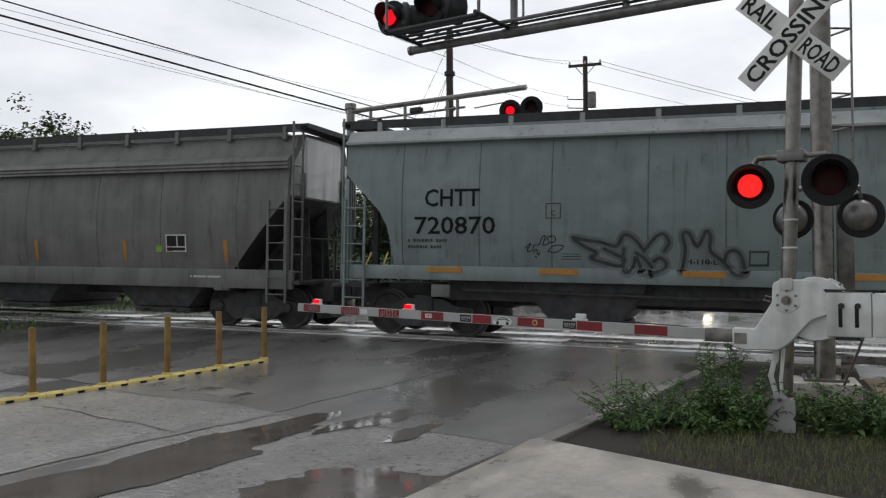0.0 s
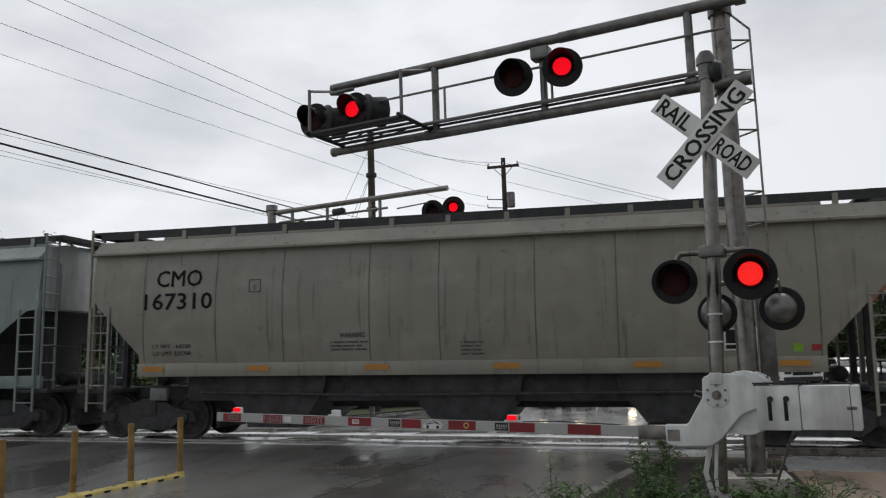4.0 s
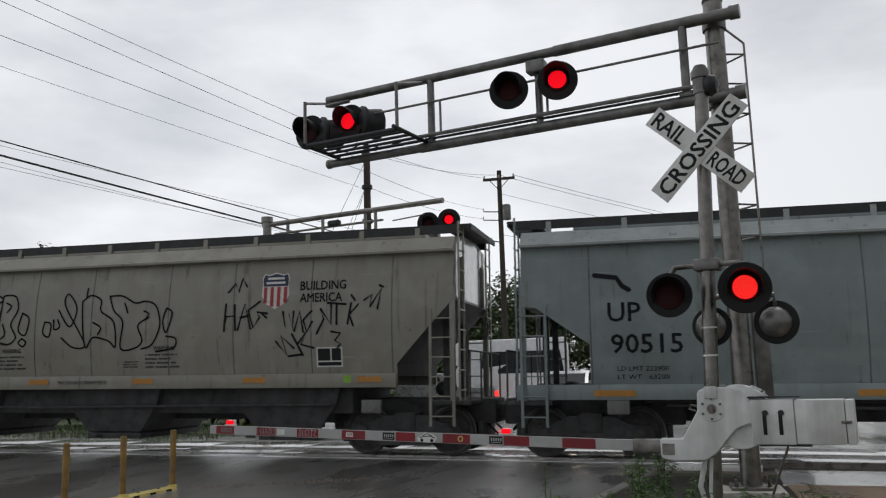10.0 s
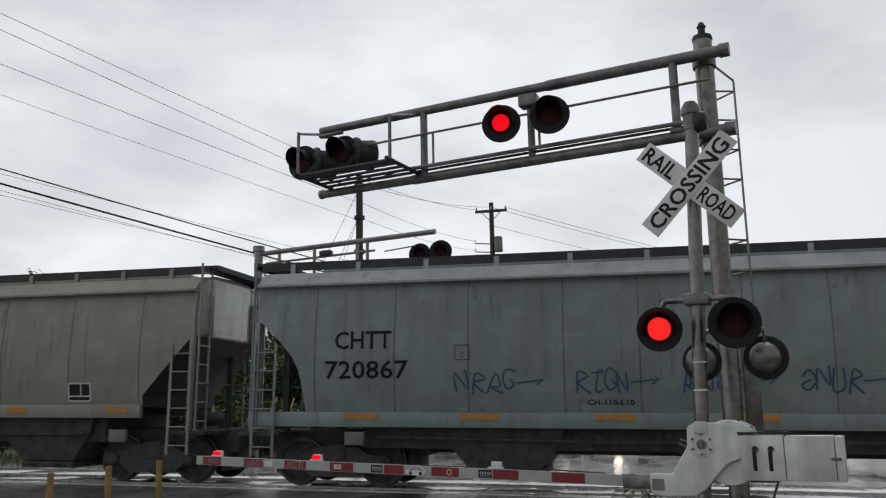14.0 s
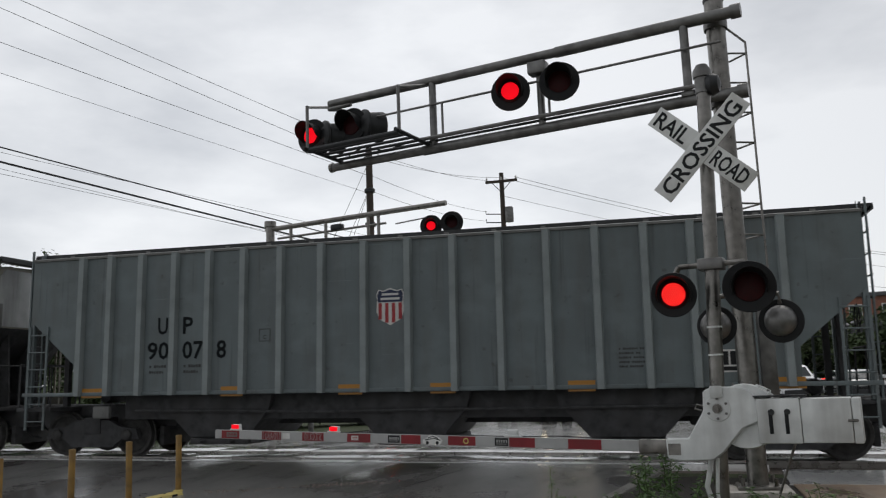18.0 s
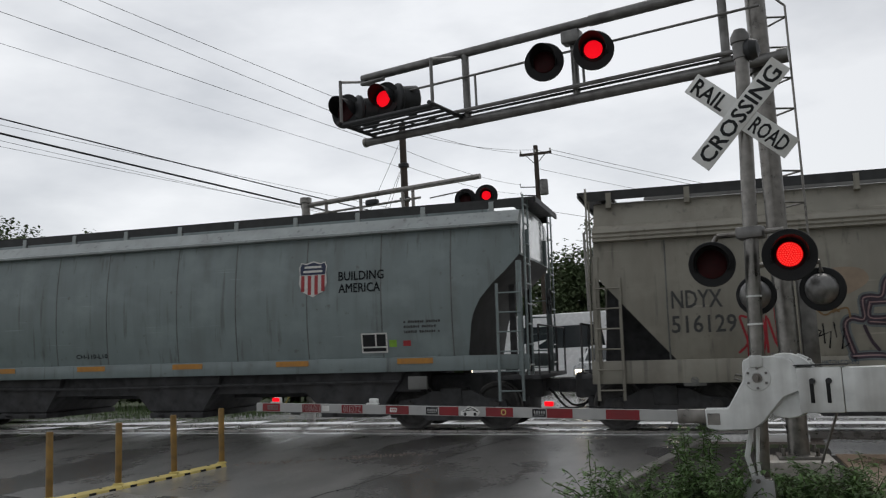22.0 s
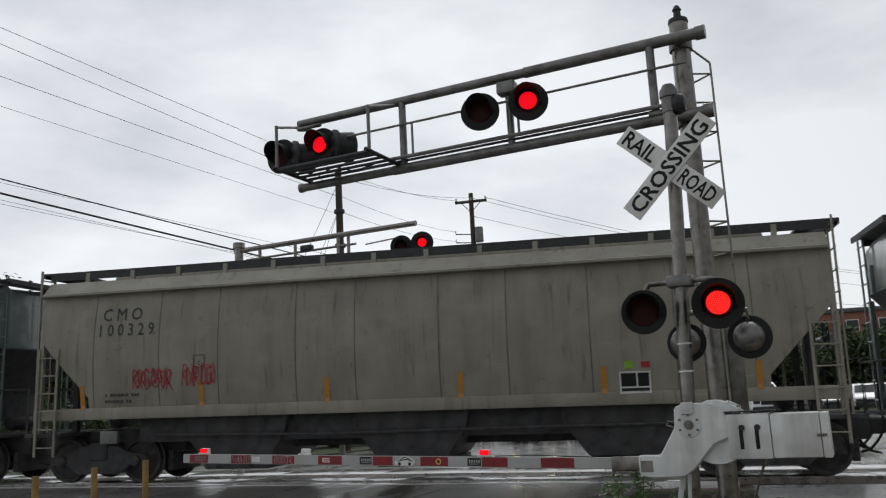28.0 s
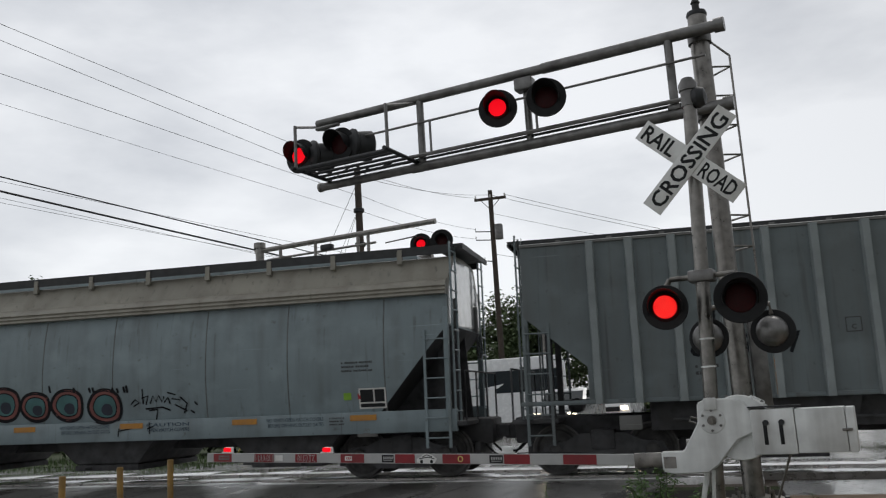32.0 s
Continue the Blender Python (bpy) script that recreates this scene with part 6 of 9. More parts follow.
drawn(j, (((0, 0), (0, 1)), ((0, 1), (0.24, 0.05)), ((0.24, 0.05), (0.24, 1)), ((0.62, 1), (0.34, 0.95), (0.34, 0.02), (0.62, 0.06)), ((0.34, 0.5), (0.58, 0.55)), ((0.7, 1), (0.74, 0.1), (0.84, 0.6), (0.94, 0.05), (1.02, 1)),
          ((1.48, 0.85), (1.28, 0.8), (1.3, 0.1)), ((1.28, 0.5), (1.42, 0.52)), ((1.52, 0.85), (1.52, 0.12), (1.66, 0.12)), ((1.72, 0.85), (1.80, 0.45), (1.94, 0.9)), ((1.80, 0.45), (1.80, 0.05))), lambda x, y: (4.34 + x * 0.9, 1.52 + y * 0.74), GRAF_RED, 0.085, False)
stroke(j, [(4.1, 1.98), (4.3, 1.98)], 0.05, GRAF_RED)
plate(j, 6.3, 1.86)
tags(j, 6.05, 1.80)
stripes(j, (-4.9, -1.63, 1.69, 4.14, 6.9), 1.75, 0.11, 0.55, True)
for x in (-5.1, -0.25, 4.35):
    warning(j, x)
warning(j, 1.45, "CAUTION", "OPEN HATCH COVERS", 1.0)
data_block(j, 6.0, 1.26, 0.5, 0.16, 2)
k = add_car(-179.875, "grey-green covered hopper car in clean paint", ROUND, GREY_PAINT, GREY_PAINT)
marks(k, "CHTT", "721906", 3.11, 2.52, -6.82, 1.2, -6.99, 1.73)
class_mark(k, -4.27, 2.78)
shield(k, 4.2, 3.54, 0.64, 0.76)
america(k)
plate(k, 5.25, 2.0)
tags(k, 5.85, 1.85)
word_on_side("CH-110-L10", -1.78, 1.75, 0.10, 0.85, LETTER, k, NEAR - 0.003)
limits(k, -7.1, 2.05, "LD LMT 222900", "LT WT   63100")
data_block(k, 6.18, 2.25, 0.85, 0.3, 3)
stripes(k, (-6.25, -3.83, -1.33, 1.18, 3.7, 6.4), 1.42)
l_car = add_car(-198.525, "grey-green covered hopper car with outlined graffiti", ROUND, GREY_PAINT, GREY_PAINT)
marks(l_car, "CHTT", "721781", 3.11, 2.52, -6.82, 1.2, -6.99, 1.73)
shield(l_car, 4.22, 3.55, 0.64, 0.78)
america(l_car)
plate(l_car, 5.25, 2.0)
tags(l_car, 5.85, 1.85)
LINES = (((750, 320), (745, 280), (790, 225), (825, 240), (830, 300), (785, 330)), ((770, 400), (775, 340), (820, 305), (860, 330), (860, 390), (830, 420)), ((835, 300), (830, 250), (855, 225), (875, 235), (880, 290), (890, 370), (865, 300)), ((890, 330), (880, 280), (905, 225), (925, 235), (920, 290), (895, 325), (945, 390), (935, 415)),
         ((925, 270), (940, 235), (980, 220), (985, 290), (945, 320), (970, 335), (1020, 345), (1025, 395), (1010, 410)), ((985, 290), (990, 225), (1010, 210), (1070, 215), (1065, 280), (1000, 330), (1050, 320), (1100, 350), (1095, 405)), ((1075, 290), (1085, 220), (1105, 210), (1110, 240), (1100, 320), (1125, 340), (1145, 360), (1140, 405)),
         ((730, 360), (745, 345), (757, 360), (745, 378), (730, 360)), ((770, 415), (850, 420), (950, 412), (1050, 408), (1140, 405)))
for x in (-4.12, 0.82):
    drawn(l_car, LINES, lambda a, b: (x + (a - 730) * 0.0068, 1.33 + (420 - b) * 0.0062), GRAF_BLACK, 0.038)
    scrawl(l_car, rng, x + 2.6, x + 2.95, 1.7, 2.0, GRAF_BLACK, 0.03, 3)
    scrawl(l_car, rng, x + 2.6, x + 2.95, 2.05, 2.4, GRAF_BLACK, 0.03, 3)
scrawl(l_car, rng, -6.3, -5.4, 1.5, 1.8, GRAF_BLUE, 0.05, 4)
class_mark(l_car, -4.25, 2.74)
stripes(l_car, (-6.2, -3.8, -1.2, 1.3, 3.73, 6.37), 1.42)
m_car = add_car(-216.425, "tan covered hopper car with small red tags", car_spec(dict(sill=(1.36, 1.60), L=15.97, eave=4.0, top=4.42, cut="slant", seams=1.45, roof=BEIGE_PAINT, tab=1.1, bay=(1.2, 0.70, 0.86), bays=(-3.56, 0.15, 4.25))), TAN_PAINT, TAN_PAINT)
marks(m_car, "C M O", "1 0 0 3 2 9", 3.68, 3.35, -6.49, 0.92, -6.55, 1.28, 0.27, LETTER_FAINT)
for q in range(2):
    scrawl(m_car, rng, -5.75 + 0.05 * q, -4.85, 1.98 + 0.06 * q, 2.36, GRAF_RED, 0.02, 7)
    scrawl(m_car, rng, -4.62 + 0.06 * q, -3.85, 2.02, 2.40 - 0.05 * q, GRAF_RED, 0.018, 6)
class_mark(m_car, -4.35, 2.62, 0.26)
plate(m_car, 4.2, 1.96)
tags(m_car, 4.3, 2.15)
stripes(m_car, (-6.95, -4.19, -1.47, 1.23, 3.92, 6.63), 1.82, 0.11, 0.5, True)
data_block(m_car, -6.41, 1.92, 0.85, 0.26, 2)
n_car = add_car(-234.38, "blue-grey ribbed covered hopper car with amber markers", RIB, RIB_PAINT, RIB_PAINT)
for ch, x in (("U", -5.32), ("P", -4.72)):
    word_on_side(ch, x, 2.98, 0.36, 0.24, LETTER, n_car, NEAR - 0.003)
for ch, x, w in (("89", -5.56, 0.52), ("95", -4.72, 0.50), ("7", -3.92, 0.23)):
    word_on_side(ch, x, 2.48, 0.38, w, LETTER, n_car, NEAR - 0.003)
class_mark(n_car, -2.95, 2.67, 0.26)
shield(n_car, -0.07, 3.39, 0.58, 0.74)
for x in (-7.22, -4.13, -1.52, 1.29, 3.86, 7.03):
    part("reflective_tape", once("tall_tape", lambda: Shape().box(-0.05, 0.05, -0.004, 0, -0.32, 0.32).mesh("reflective_tape", ORANGE)), ORANGE, n_car, at=pose(x, -1.70, 1.72))
plate(n_car, 4.85, 2.0)
data_block(n_car, -5.5, 2.0, 0.45, 0.24, 2)
o_car = add_car(-252.69, "teal-grey streaked covered hopper car with painted graffiti", car_spec(dict(sill=(0.92, 1.34), L=16.54, eave=3.56, top=4.42, cut="diag", seams=2.0, steps=1, roof=TAN_PAINT, bay=(1.45, 0.78, 0.90), bays=(-3.7, 0.5, 4.7))), TEAL_PAINT, TEAL_PAINT)
plate(o_car, 6.42, 1.80)
tags(o_car, 6.1, 1.72)
data_block(o_car, 6.08, 2.35, 0.75, 0.24, 3)
def teal(x, y):
    return 0.244 + 0.005612 * x + 0.000048 * y, 3.558 - 0.000212 * x - 0.004883 * y


ROUNDS = ((75, 385, 72, 76), (-90, 382, 70, 72), (-235, 390, 66, 66), (-380, 380, 74, 78), (-520, 385, 66, 70))
for cx, cy, rx, ry in ROUNDS:
    ring = tuple((cx + rx * math.cos(a) * (1 + 0.08 * math.sin(3 * a + cx)), cy + ry * math.sin(a) * (1 + 0.06 * math.cos(2 * a))) for a in (0, 0.8, 1.6, 2.4, 3.1, 3.9, 4.7, 5.5))
    shapes(o_car, (ring,), teal, GRAF_DULL_RED, GRAF_BLACK, 0.07, level=0.0022)
    shapes(o_car, (tuple((cx + (x - cx) * 0.70, cy + (y - cy) * 0.70) for x, y in ring),), teal, GRAF_TEAL, GRAF_BLACK, 0.025, level=0.0036)
    shapes(o_car, (tuple((cx + 8 + (x - cx) * 0.34, cy + 14 + (y - cy) * 0.36) for x, y in ring),), teal, GRAF_NAVY, None, 0, level=0.0042)
for cx in (110, 130, 158, 170, 8, 24, -60, -170):
    drawn(o_car, (((cx, 300 + cx % 17), (cx + 4, 322)),), teal, GRAF_BLACK, 0.055, False, 0.0040)
drawn(o_car, (((190, 374), (206, 356), (222, 370), (200, 384)), ((238, 314), (240, 372)), ((236, 350), (262, 340), (252, 376)), ((270, 372), (282, 340), (296, 366), (306, 338), (320, 366), (328, 344)), ((330, 366), (346, 346), (352, 372)), ((346, 326), (378, 336), (360, 352), (396, 356), (372, 376), (420, 402)), ((398, 346), (424, 372), (410, 410)), ((250, 396), (320, 388), (350, 400)), ((264, 402), (300, 398), (290, 438)), ((438, 402), (450, 410)), ((456, 366), (464, 376))), teal, GRAF_BLACK, 0.035, False, 0.0044)
drawn(o_car, (((268, 454), (270, 498)), ((262, 478), (284, 470)), ((140, 480), (136, 512)), ((140, 490), (196, 478))), teal, GRAF_BLACK, 0.026, False, 0.0044)
stripes(o_car, (-4.5, -1.3, 1.35, 3.96, 6.51), 1.23, 0.55)
warning(o_car, 4.45)
warning(o_car, -0.4)
warning(o_car, 1.7, "CAUTION", "OPEN HATCH COVERS", 1.0)
data_block(o_car, 5.8, 1.27, 0.35, 0.18, 3)


def hug(car):
    """Lays paint and plates on the curve of the car's side."""
    spec = CAR_SPEC[car.name]
    if spec.get("posts"):
        return
    todo = [(q, q.matrix_basis.copy()) for q in car.children]
    while todo:
        ob, m = todo.pop()
        if ob.type != "MESH" or abs(m.translation.y - NEAR) > 0.03 or ob.name.startswith(("side_", "jacking", "end_", "body", "roof")):
            continue
        zs = [(m @ q.co).z for q in ob.data.vertices]
        me = ob.data.copy() if ob.data.users > 1 else ob.data
        me.transform(m)
        if max(zs) - min(zs) > 0.25:
            bm = bmesh.new()
            bm.from_mesh(me)
            for z in (spec["sill"][1] + 0.001, spec["sill"][1] + 0.003):
                bmesh.ops.bisect_plane(bm, geom=bm.verts[:] + bm.edges[:] + bm.faces[:], plane_co=(0, 0, z), plane_no=(0, 0, 1))
            z = math.ceil(min(zs) / 0.13) * 0.13
            while z < max(zs):
                bmesh.ops.bisect_plane(bm, geom=bm.verts[:] + bm.edges[:] + bm.faces[:], plane_co=(0, 0, z), plane_no=(0, 0, 1))
                z += 0.13
            bm.to_mesh(me)
            bm.free()
        for q in me.vertices:
            q.co.y += side_in(spec, q.co.z) if q.co.z > spec["sill"][1] + 0.002 else 0.038
        me.transform(m.inverted())
        ob.data = me
        todo += [(c, m @ c.matrix_basis) for c in ob.children]


for car, _ in TRAIN:
    hug(car)


# ---- crossing signals ----
FWD = Vector((-0.225, -0.974, 0)).normalized()     # towards traffic that comes up the road
SIDE = Vector((0.972, -0.233, 0)).normalized()     # to the right of that traffic's view of the signal
LAMPS = []        # lit discs: the object, its turn, and the dark moment round each change


def frame_of(at, out, lean=0.0):
    """A pose at a point whose -y looks out, with z up."""
    o = Vector(out).normalized()
    m = Matrix(((-o.y, -o.x, 0, 0), (o.x, -o.y, 0, 0), (0, 0, 1, 0), (0, 0, 0, 1)))
    return Matrix.Translation(at) @ m


def flasher(parent, at, out, turn, plate_r=0.255, dots=True, name="flashing_light", dark=(-0.07, -0.034)):
    """A red warning light: round black background, hood, housing, dark lens and the lit disc that shows when it is on."""
    q = frame_of(at, out)
    back = part(name, once(("fbg", plate_r), lambda: Shape().lathe([(plate_r * 0.6, 0.03), (plate_r, 0.012), (plate_r + 0.006, 0), (plate_r, -0.012), (plate_r * 0.62, 0.0), (0.16, 0.0)], (0, 0, 0), (0, 1, 0), 36).mesh("background_disc", BLACK)), BLACK, parent, at=q)
    part("housing", once("fho", lambda: Shape().lathe([(0.16, 0.0), (0.165, 0.06), (0.14, 0.14), (0.09, 0.19), (0.02, 0.2)], (0, 0.01, 0), (0, 1, 0), 24).mesh("housing", STEEL_DARK)), STEEL_DARK, back)

    def hood():
        n = 18
        v, fcs = [], []
        for i in range(n + 1):
            a = math.radians(-25 + 230 * i / n)
            dep = 0.24 * math.sin(math.pi * i / n) ** 0.5 + 0.03
            for r in (0.168, 0.176):
                v += [(r * math.cos(a), 0.0, r * math.sin(a)), (r * math.cos(a), -dep, r * math.sin(a))]
        for i in range(n):
            k = i * 4
            fcs += [(k, k + 4, k + 5, k + 1), (k + 2, k + 3, k + 7, k + 6), (k + 1, k + 5, k + 7, k + 3)]
        return Shape().add(v, fcs).mesh("hood", BLACK)

    part("hood", once("fhood", hood), BLACK, back)
    part("lens", once("flens", lambda: Shape().lathe([(0.150, 0.0), (0.145, 0.012), (0.10, 0.028), (0.0, 0.034)], (0, 0, 0), (0, -1, 0), 28).mesh("lens", LENS_OFF)), LENS_OFF, back)

    def lit():
        sh = Shape()
        if dots:
            for r, n in ((0.0, 1), (0.021, 6), (0.042, 12), (0.063, 18), (0.084, 24), (0.105, 30)):
                for i in range(n):
                    a = 2 * math.pi * i / n
                    sh.lathe([(0.0068, 0.0), (0.005, 0.004)], (r * math.cos(a), 0, r * math.sin(a)), (0, -1, 0), 6)
        return sh.mesh("lit_grid", LED_GRID, 0)

    disc = part("lit_disc", once(("fdisc", dots), lambda: Shape().lathe([(0.120, 0.0), (0.120, 0.006), (0.0, 0.010)], (0, 0, 0), (0, -1, 0), 28).mesh("lit_disc", LED_DEEP if dots else LED_RED)), LED_RED, back)
    if dots:
        part("lit_grid", once("fdots", lit), LED_GRID, disc, at=pose(0, -0.010, 0))
    LAMPS.append((disc, turn, dark))
    return back


def pole_point(a, b, z):
    k = (z - a[2]) / (b[2] - a[2])
    return Vector(a) + (Vector(b) - Vector(a)) * k


# front mast with crossbuck, lights and gate
BASE, TOP = (0.36, 9.04, -0.12), (0.545, 8.995, 4.52)
mast = thing("crossing_signal_mast", "galvanised crossing signal mast with crossbuck and red lights", "railway signal", at=None)
part("mast_pole", Shape().tube(BASE, TOP, 0.072, 18), GALV, mast)
part("mast_cap", Shape().lathe([(0.085, 0), (0.085, 0.16), (0.10, 0.17), (0.10, 0.24), (0.06, 0.31), (0.0, 0.32)], Vector(TOP) + Vector((0, 0, -0.06)), (0, 0, 1), 20), GALV_DARK, mast)
bell = Vector(TOP) + SIDE * 0.09 + Vector((0, 0, 0.02))
part("bell", Shape().lathe([(0.0, -0.05), (0.10, -0.05), (0.12, 0.0), (0.09, 0.07), (0.03, 0.09)], bell, SIDE, 20), STEEL_DARK, mast)
# crossbuck
xc = Vector((0.47, 8.90, 3.845))
for ang, dy, words in ((-43.5, 0.0, (("RAIL", -0.585, 0.40), ("ROAD", 0.155, 0.42))), (46.0, -0.014, (("CROSSING", -0.575, 1.14),))):
    blade = part("crossbuck_blade", Shape().rbox(-0.63, 0.63, -0.006, 0.006, -0.115, 0.115, 0.004), WHITE, mast, at=frame_of(xc + FWD * (-dy), FWD) @ pose(0, 0, 0, 0, -ang, 0))
    for wd, x0, wid in words:
        ob = word_on_side(wd, x0, 0.085, 0.17, wid, BLACK, blade, -0.0085, 0.02, "lettering")
part("crossbuck_clamp", Shape().rbox(-0.09, 0.09, -0.02, 0.12, -0.05, 0.05, 0.01).moved(frame_of(xc - FWD * 0.01, FWD)), GALV, mast)
# light cross-arm and four lights
arm_c = pole_point(BASE, TOP, 2.64)
for sgn in (-1, 1):
    a = arm_c + SIDE * 0.10 * sgn
    b = arm_c + SIDE * 0.33 * sgn + FWD * 0.02
    part("light_arm", Shape().tube(a, b, 0.028, 10).tube(b, b + SIDE * 0.06 * sgn + Vector((0, 0, -0.10)), 0.028, 10), GALV, mast)
part("arm_clamp", Shape().rbox(-0.13, 0.13, -0.11, 0.11, -0.06, 0.06, 0.02).moved(frame_of(arm_c, FWD)), GALV_DARK, mast)
OUT_L = Vector((-0.05, -0.998, 0))
flasher(mast, Vector((0.07, 8.93, 2.345)), OUT_L, 0, 0.225)
flasher(mast, Vector((0.79, 8.74, 2.365)), OUT_L, 1, 0.25)
for p, r in (((0.48, 9.22, 2.02), 0.2), ((1.09, 9.05, 2.03), 0.215)):
    o = Vector((0.30, 0.954, 0))
    bk = part("rear_light", Shape().lathe([(0.15, 0.03), (r, 0.012), (r + 0.006, 0), (r, -0.012), (0.1, -0.01)], (0, 0, 0), (0, 1, 0), 32), BLACK, mast, at=frame_of(p, o))
    part("rear_housing", Shape().lathe([(0.155, 0.0), (0.155, 0.05), (0.12, 0.13), (0.06, 0.17), (0.0, 0.175)], (0, 0.01, 0), (0, 1, 0), 24), GALV_DARK, bk)
part("rear_arm", Shape().path([tuple(pole_point(BASE, TOP, 2.30)), (0.75, 9.1, 2.33), (1.08, 9.0, 2.30), (1.09, 9.03, 2.2)], 0.026, 8), GALV, mast)
for z in (2.0, 1.72):
    part("band", Shape().lathe([(0.072, -0.009), (0.076, -0.009), (0.076, 0.009), (0.072, 0.009)], pole_point(BASE, TOP, z), (0, 0, 1), 18), ALU, mast)
part("conduit", Shape().path([(0.30, 8.82, 0.72), (0.24, 8.85, 0.45), (0.30, 8.88, 0.2), (0.33, 8.9, 0.0)], 0.026, 8).path([(0.36, 8.83, 0.72), (0.33, 8.85, 0.4), (0.36, 8.9, 0.05)], 0.018, 8), ALU, mast)
jb = part("junction_box", Shape().rbox(-0.125, 0.125, -0.05, 0.06, 0, 0.33, 0.02), GALV, mast, at=frame_of((0.335, 8.87, -0.09), FWD))
lid_pts = [(-0.14, 0.0), (-0.14, 0.10), (-0.115, 0.13), (-0.14, 0.16), (-0.14, 0.31), (-0.06, 0.33), (-0.045, 0.36), (0.045, 0.36), (0.06, 0.33), (0.14, 0.31), (0.14, 0.16), (0.115, 0.13), (0.14, 0.10), (0.14, 0.0), (0.05, -0.01), (0.03, -0.04), (-0.03, -0.04), (-0.05, -0.01)]
part("box_lid", Shape().prism(lid_pts, "y", -0.075, -0.05), ARM_WHITE, jb)
for z in (0.31, 0.0):
    part("lid_bolt", Shape().tube((0, -0.075, z), (0, -0.095, z), 0.022, 10), GALV, jb)
# gate mechanism
gate = thing("crossing_gate", "lowered red and white crossing gate with white mechanism", "crossing gate")
GATE = Vector((0.40, 8.72, 1.20))
GT = frame_of(GATE, FWD)           # x to the right along the barrier, -y towards traffic
arm_side = [(-0.52, -0.47), (-0.52, -0.28), (-0.30, -0.28), (-0.14, -0.02), (-0.13, 0.17), (-0.05, 0.205), (0.17, 0.205), (0.30, 0.17), (0.40, 0.03), (0.40, -0.12), (0.22, -0.19), (0.02, -0.42), (-0.08, -0.49), (-0.40, -0.50)]
hub = part("counterweight_arm", Shape().prism(arm_side, "y", -0.05, 0.03), ALU, gate, at=GT)
bm = bmesh.new()
bm.from_mesh(hub.data)
bmesh.ops.bevel(bm, geom=bm.edges[:], offset=0.012, segments=2, affect="EDGES")
bm.to_mesh(hub.data)
bm.free()
part("hub_cover", Shape().rbox(-0.06, 0.06, -0.075, -0.05, 0.10, 0.215, 0.01), ALU, gate, at=GT)
part("hub_drum", Shape().lathe([(0.10, 0.0), (0.30, 0.01), (0.31, 0.06), (0.30, 0.2), (0.22, 0.24)], (0.24, 0.0, -0.08), (0, 1, 0), 28), ALU, gate, at=GT)
for i in range(3):
    a0 = 1.15 - 0.38 * i
    part("drum_rib", Shape().path([(0.24 + 0.312 * math.cos(a0 - 0.12 * k), 0.03 + 0.055 * k, -0.08 + 0.312 * math.sin(a0 - 0.12 * k)) for k in range(4)], 0.014, 6), ALU, gate, at=GT)
for i in range(7):
    a0 = 1.9 - 0.27 * i
    part("drum_bolt", once("drumb", lambda: Shape().tube((0, 0, 0), (0, 0, 0.03), 0.014, 6).mesh("drum_bolt", GALV_DARK)), GALV_DARK, gate, at=GT @ Matrix.Translation((0.24 + 0.30 * math.cos(a0), 0.09, -0.08 + 0.30 * math.sin(a0))) @ pose(0, 0, 0, 0, math.degrees(math.pi / 2 - a0), 0))
part("shaft", Shape().tube((0, -0.05, 0), (0, -0.11, 0), 0.022, 12).tube((0, -0.05, 0), (0, -0.07, 0), 0.042, 16).tube((0, -0.07, 0), (0, -0.09, 0), 0.032, 6), GALV, gate, at=GT)
part("shaft_plate", Shape().lathe([(0.045, -0.051), (0.05, -0.056), (0.12, -0.056), (0.125, -0.051)], (0, 0, 0), (0, 1, 0), 24, close=False), ALU, gate, at=GT)
for i in range(6):
    a = i * math.pi / 3 + 0.5
    part("bolt", once("gbolt", lambda: Shape().tube((0, -0.05, 0), (0, -0.072, 0), 0.013, 6).mesh("bolt", GALV_DARK)), GALV_DARK, gate, at=GT @ pose(0.095 * math.cos(a), 0, 0.095 * math.sin(a)))
part("lifting_eye", Shape().path([(-0.13, -0.02, 0.02), (-0.2, -0.02, 0.04), (-0.22, -0.02, 0.0), (-0.16, -0.02, -0.02)], 0.012), GALV, gate, at=GT)
wt = part("counterweight", Shape().rbox(0.36, 0.74, -0.10, 0.06, -0.33, 0.085, 0.012), ALU, gate, "white counterweight plate with two slotted holes", at=GT)
for x in (0.48, 0.62):
    part("slot", once("slot", lambda: Shape().rbox(-0.017, 0.017, -0.106, -0.099, -0.24, -0.03, 0.002).mesh("slot", BLACK)), BLACK, wt, at=pose(x, 0, 0))
    part("slot_bolt", once("slotb", lambda: Shape().tube((0, -0.10, -0.04), (0, -0.125, -0.04), 0.028, 8).mesh("slot_bolt", STEEL_DARK)), STEEL_DARK, wt, at=pose(x + 0.01, 0, 0))
case = part("mechanism_case", Shape().rbox(0.745, 1.165, -0.088, 0.22, -0.325, 0.075, 0.010), ALU, gate, at=GT)
part("case_lid", Shape().rbox(1.169, 1.245, -0.084, 0.21, -0.330, 0.072, 0.012), ALU, case)
part("lid_hasp", Shape().rbox(1.13, 1.20, -0.098, -0.084, -0.14, -0.115, 0.004).tube((1.205, -0.084, -0.127), (1.205, -0.11, -0.127), 0.014, 10), GALV, case)
part("case_top", Shape().box(0.34, 0.80, -0.10, 0.02, 0.10, 0.112), STEEL_DARK, case)
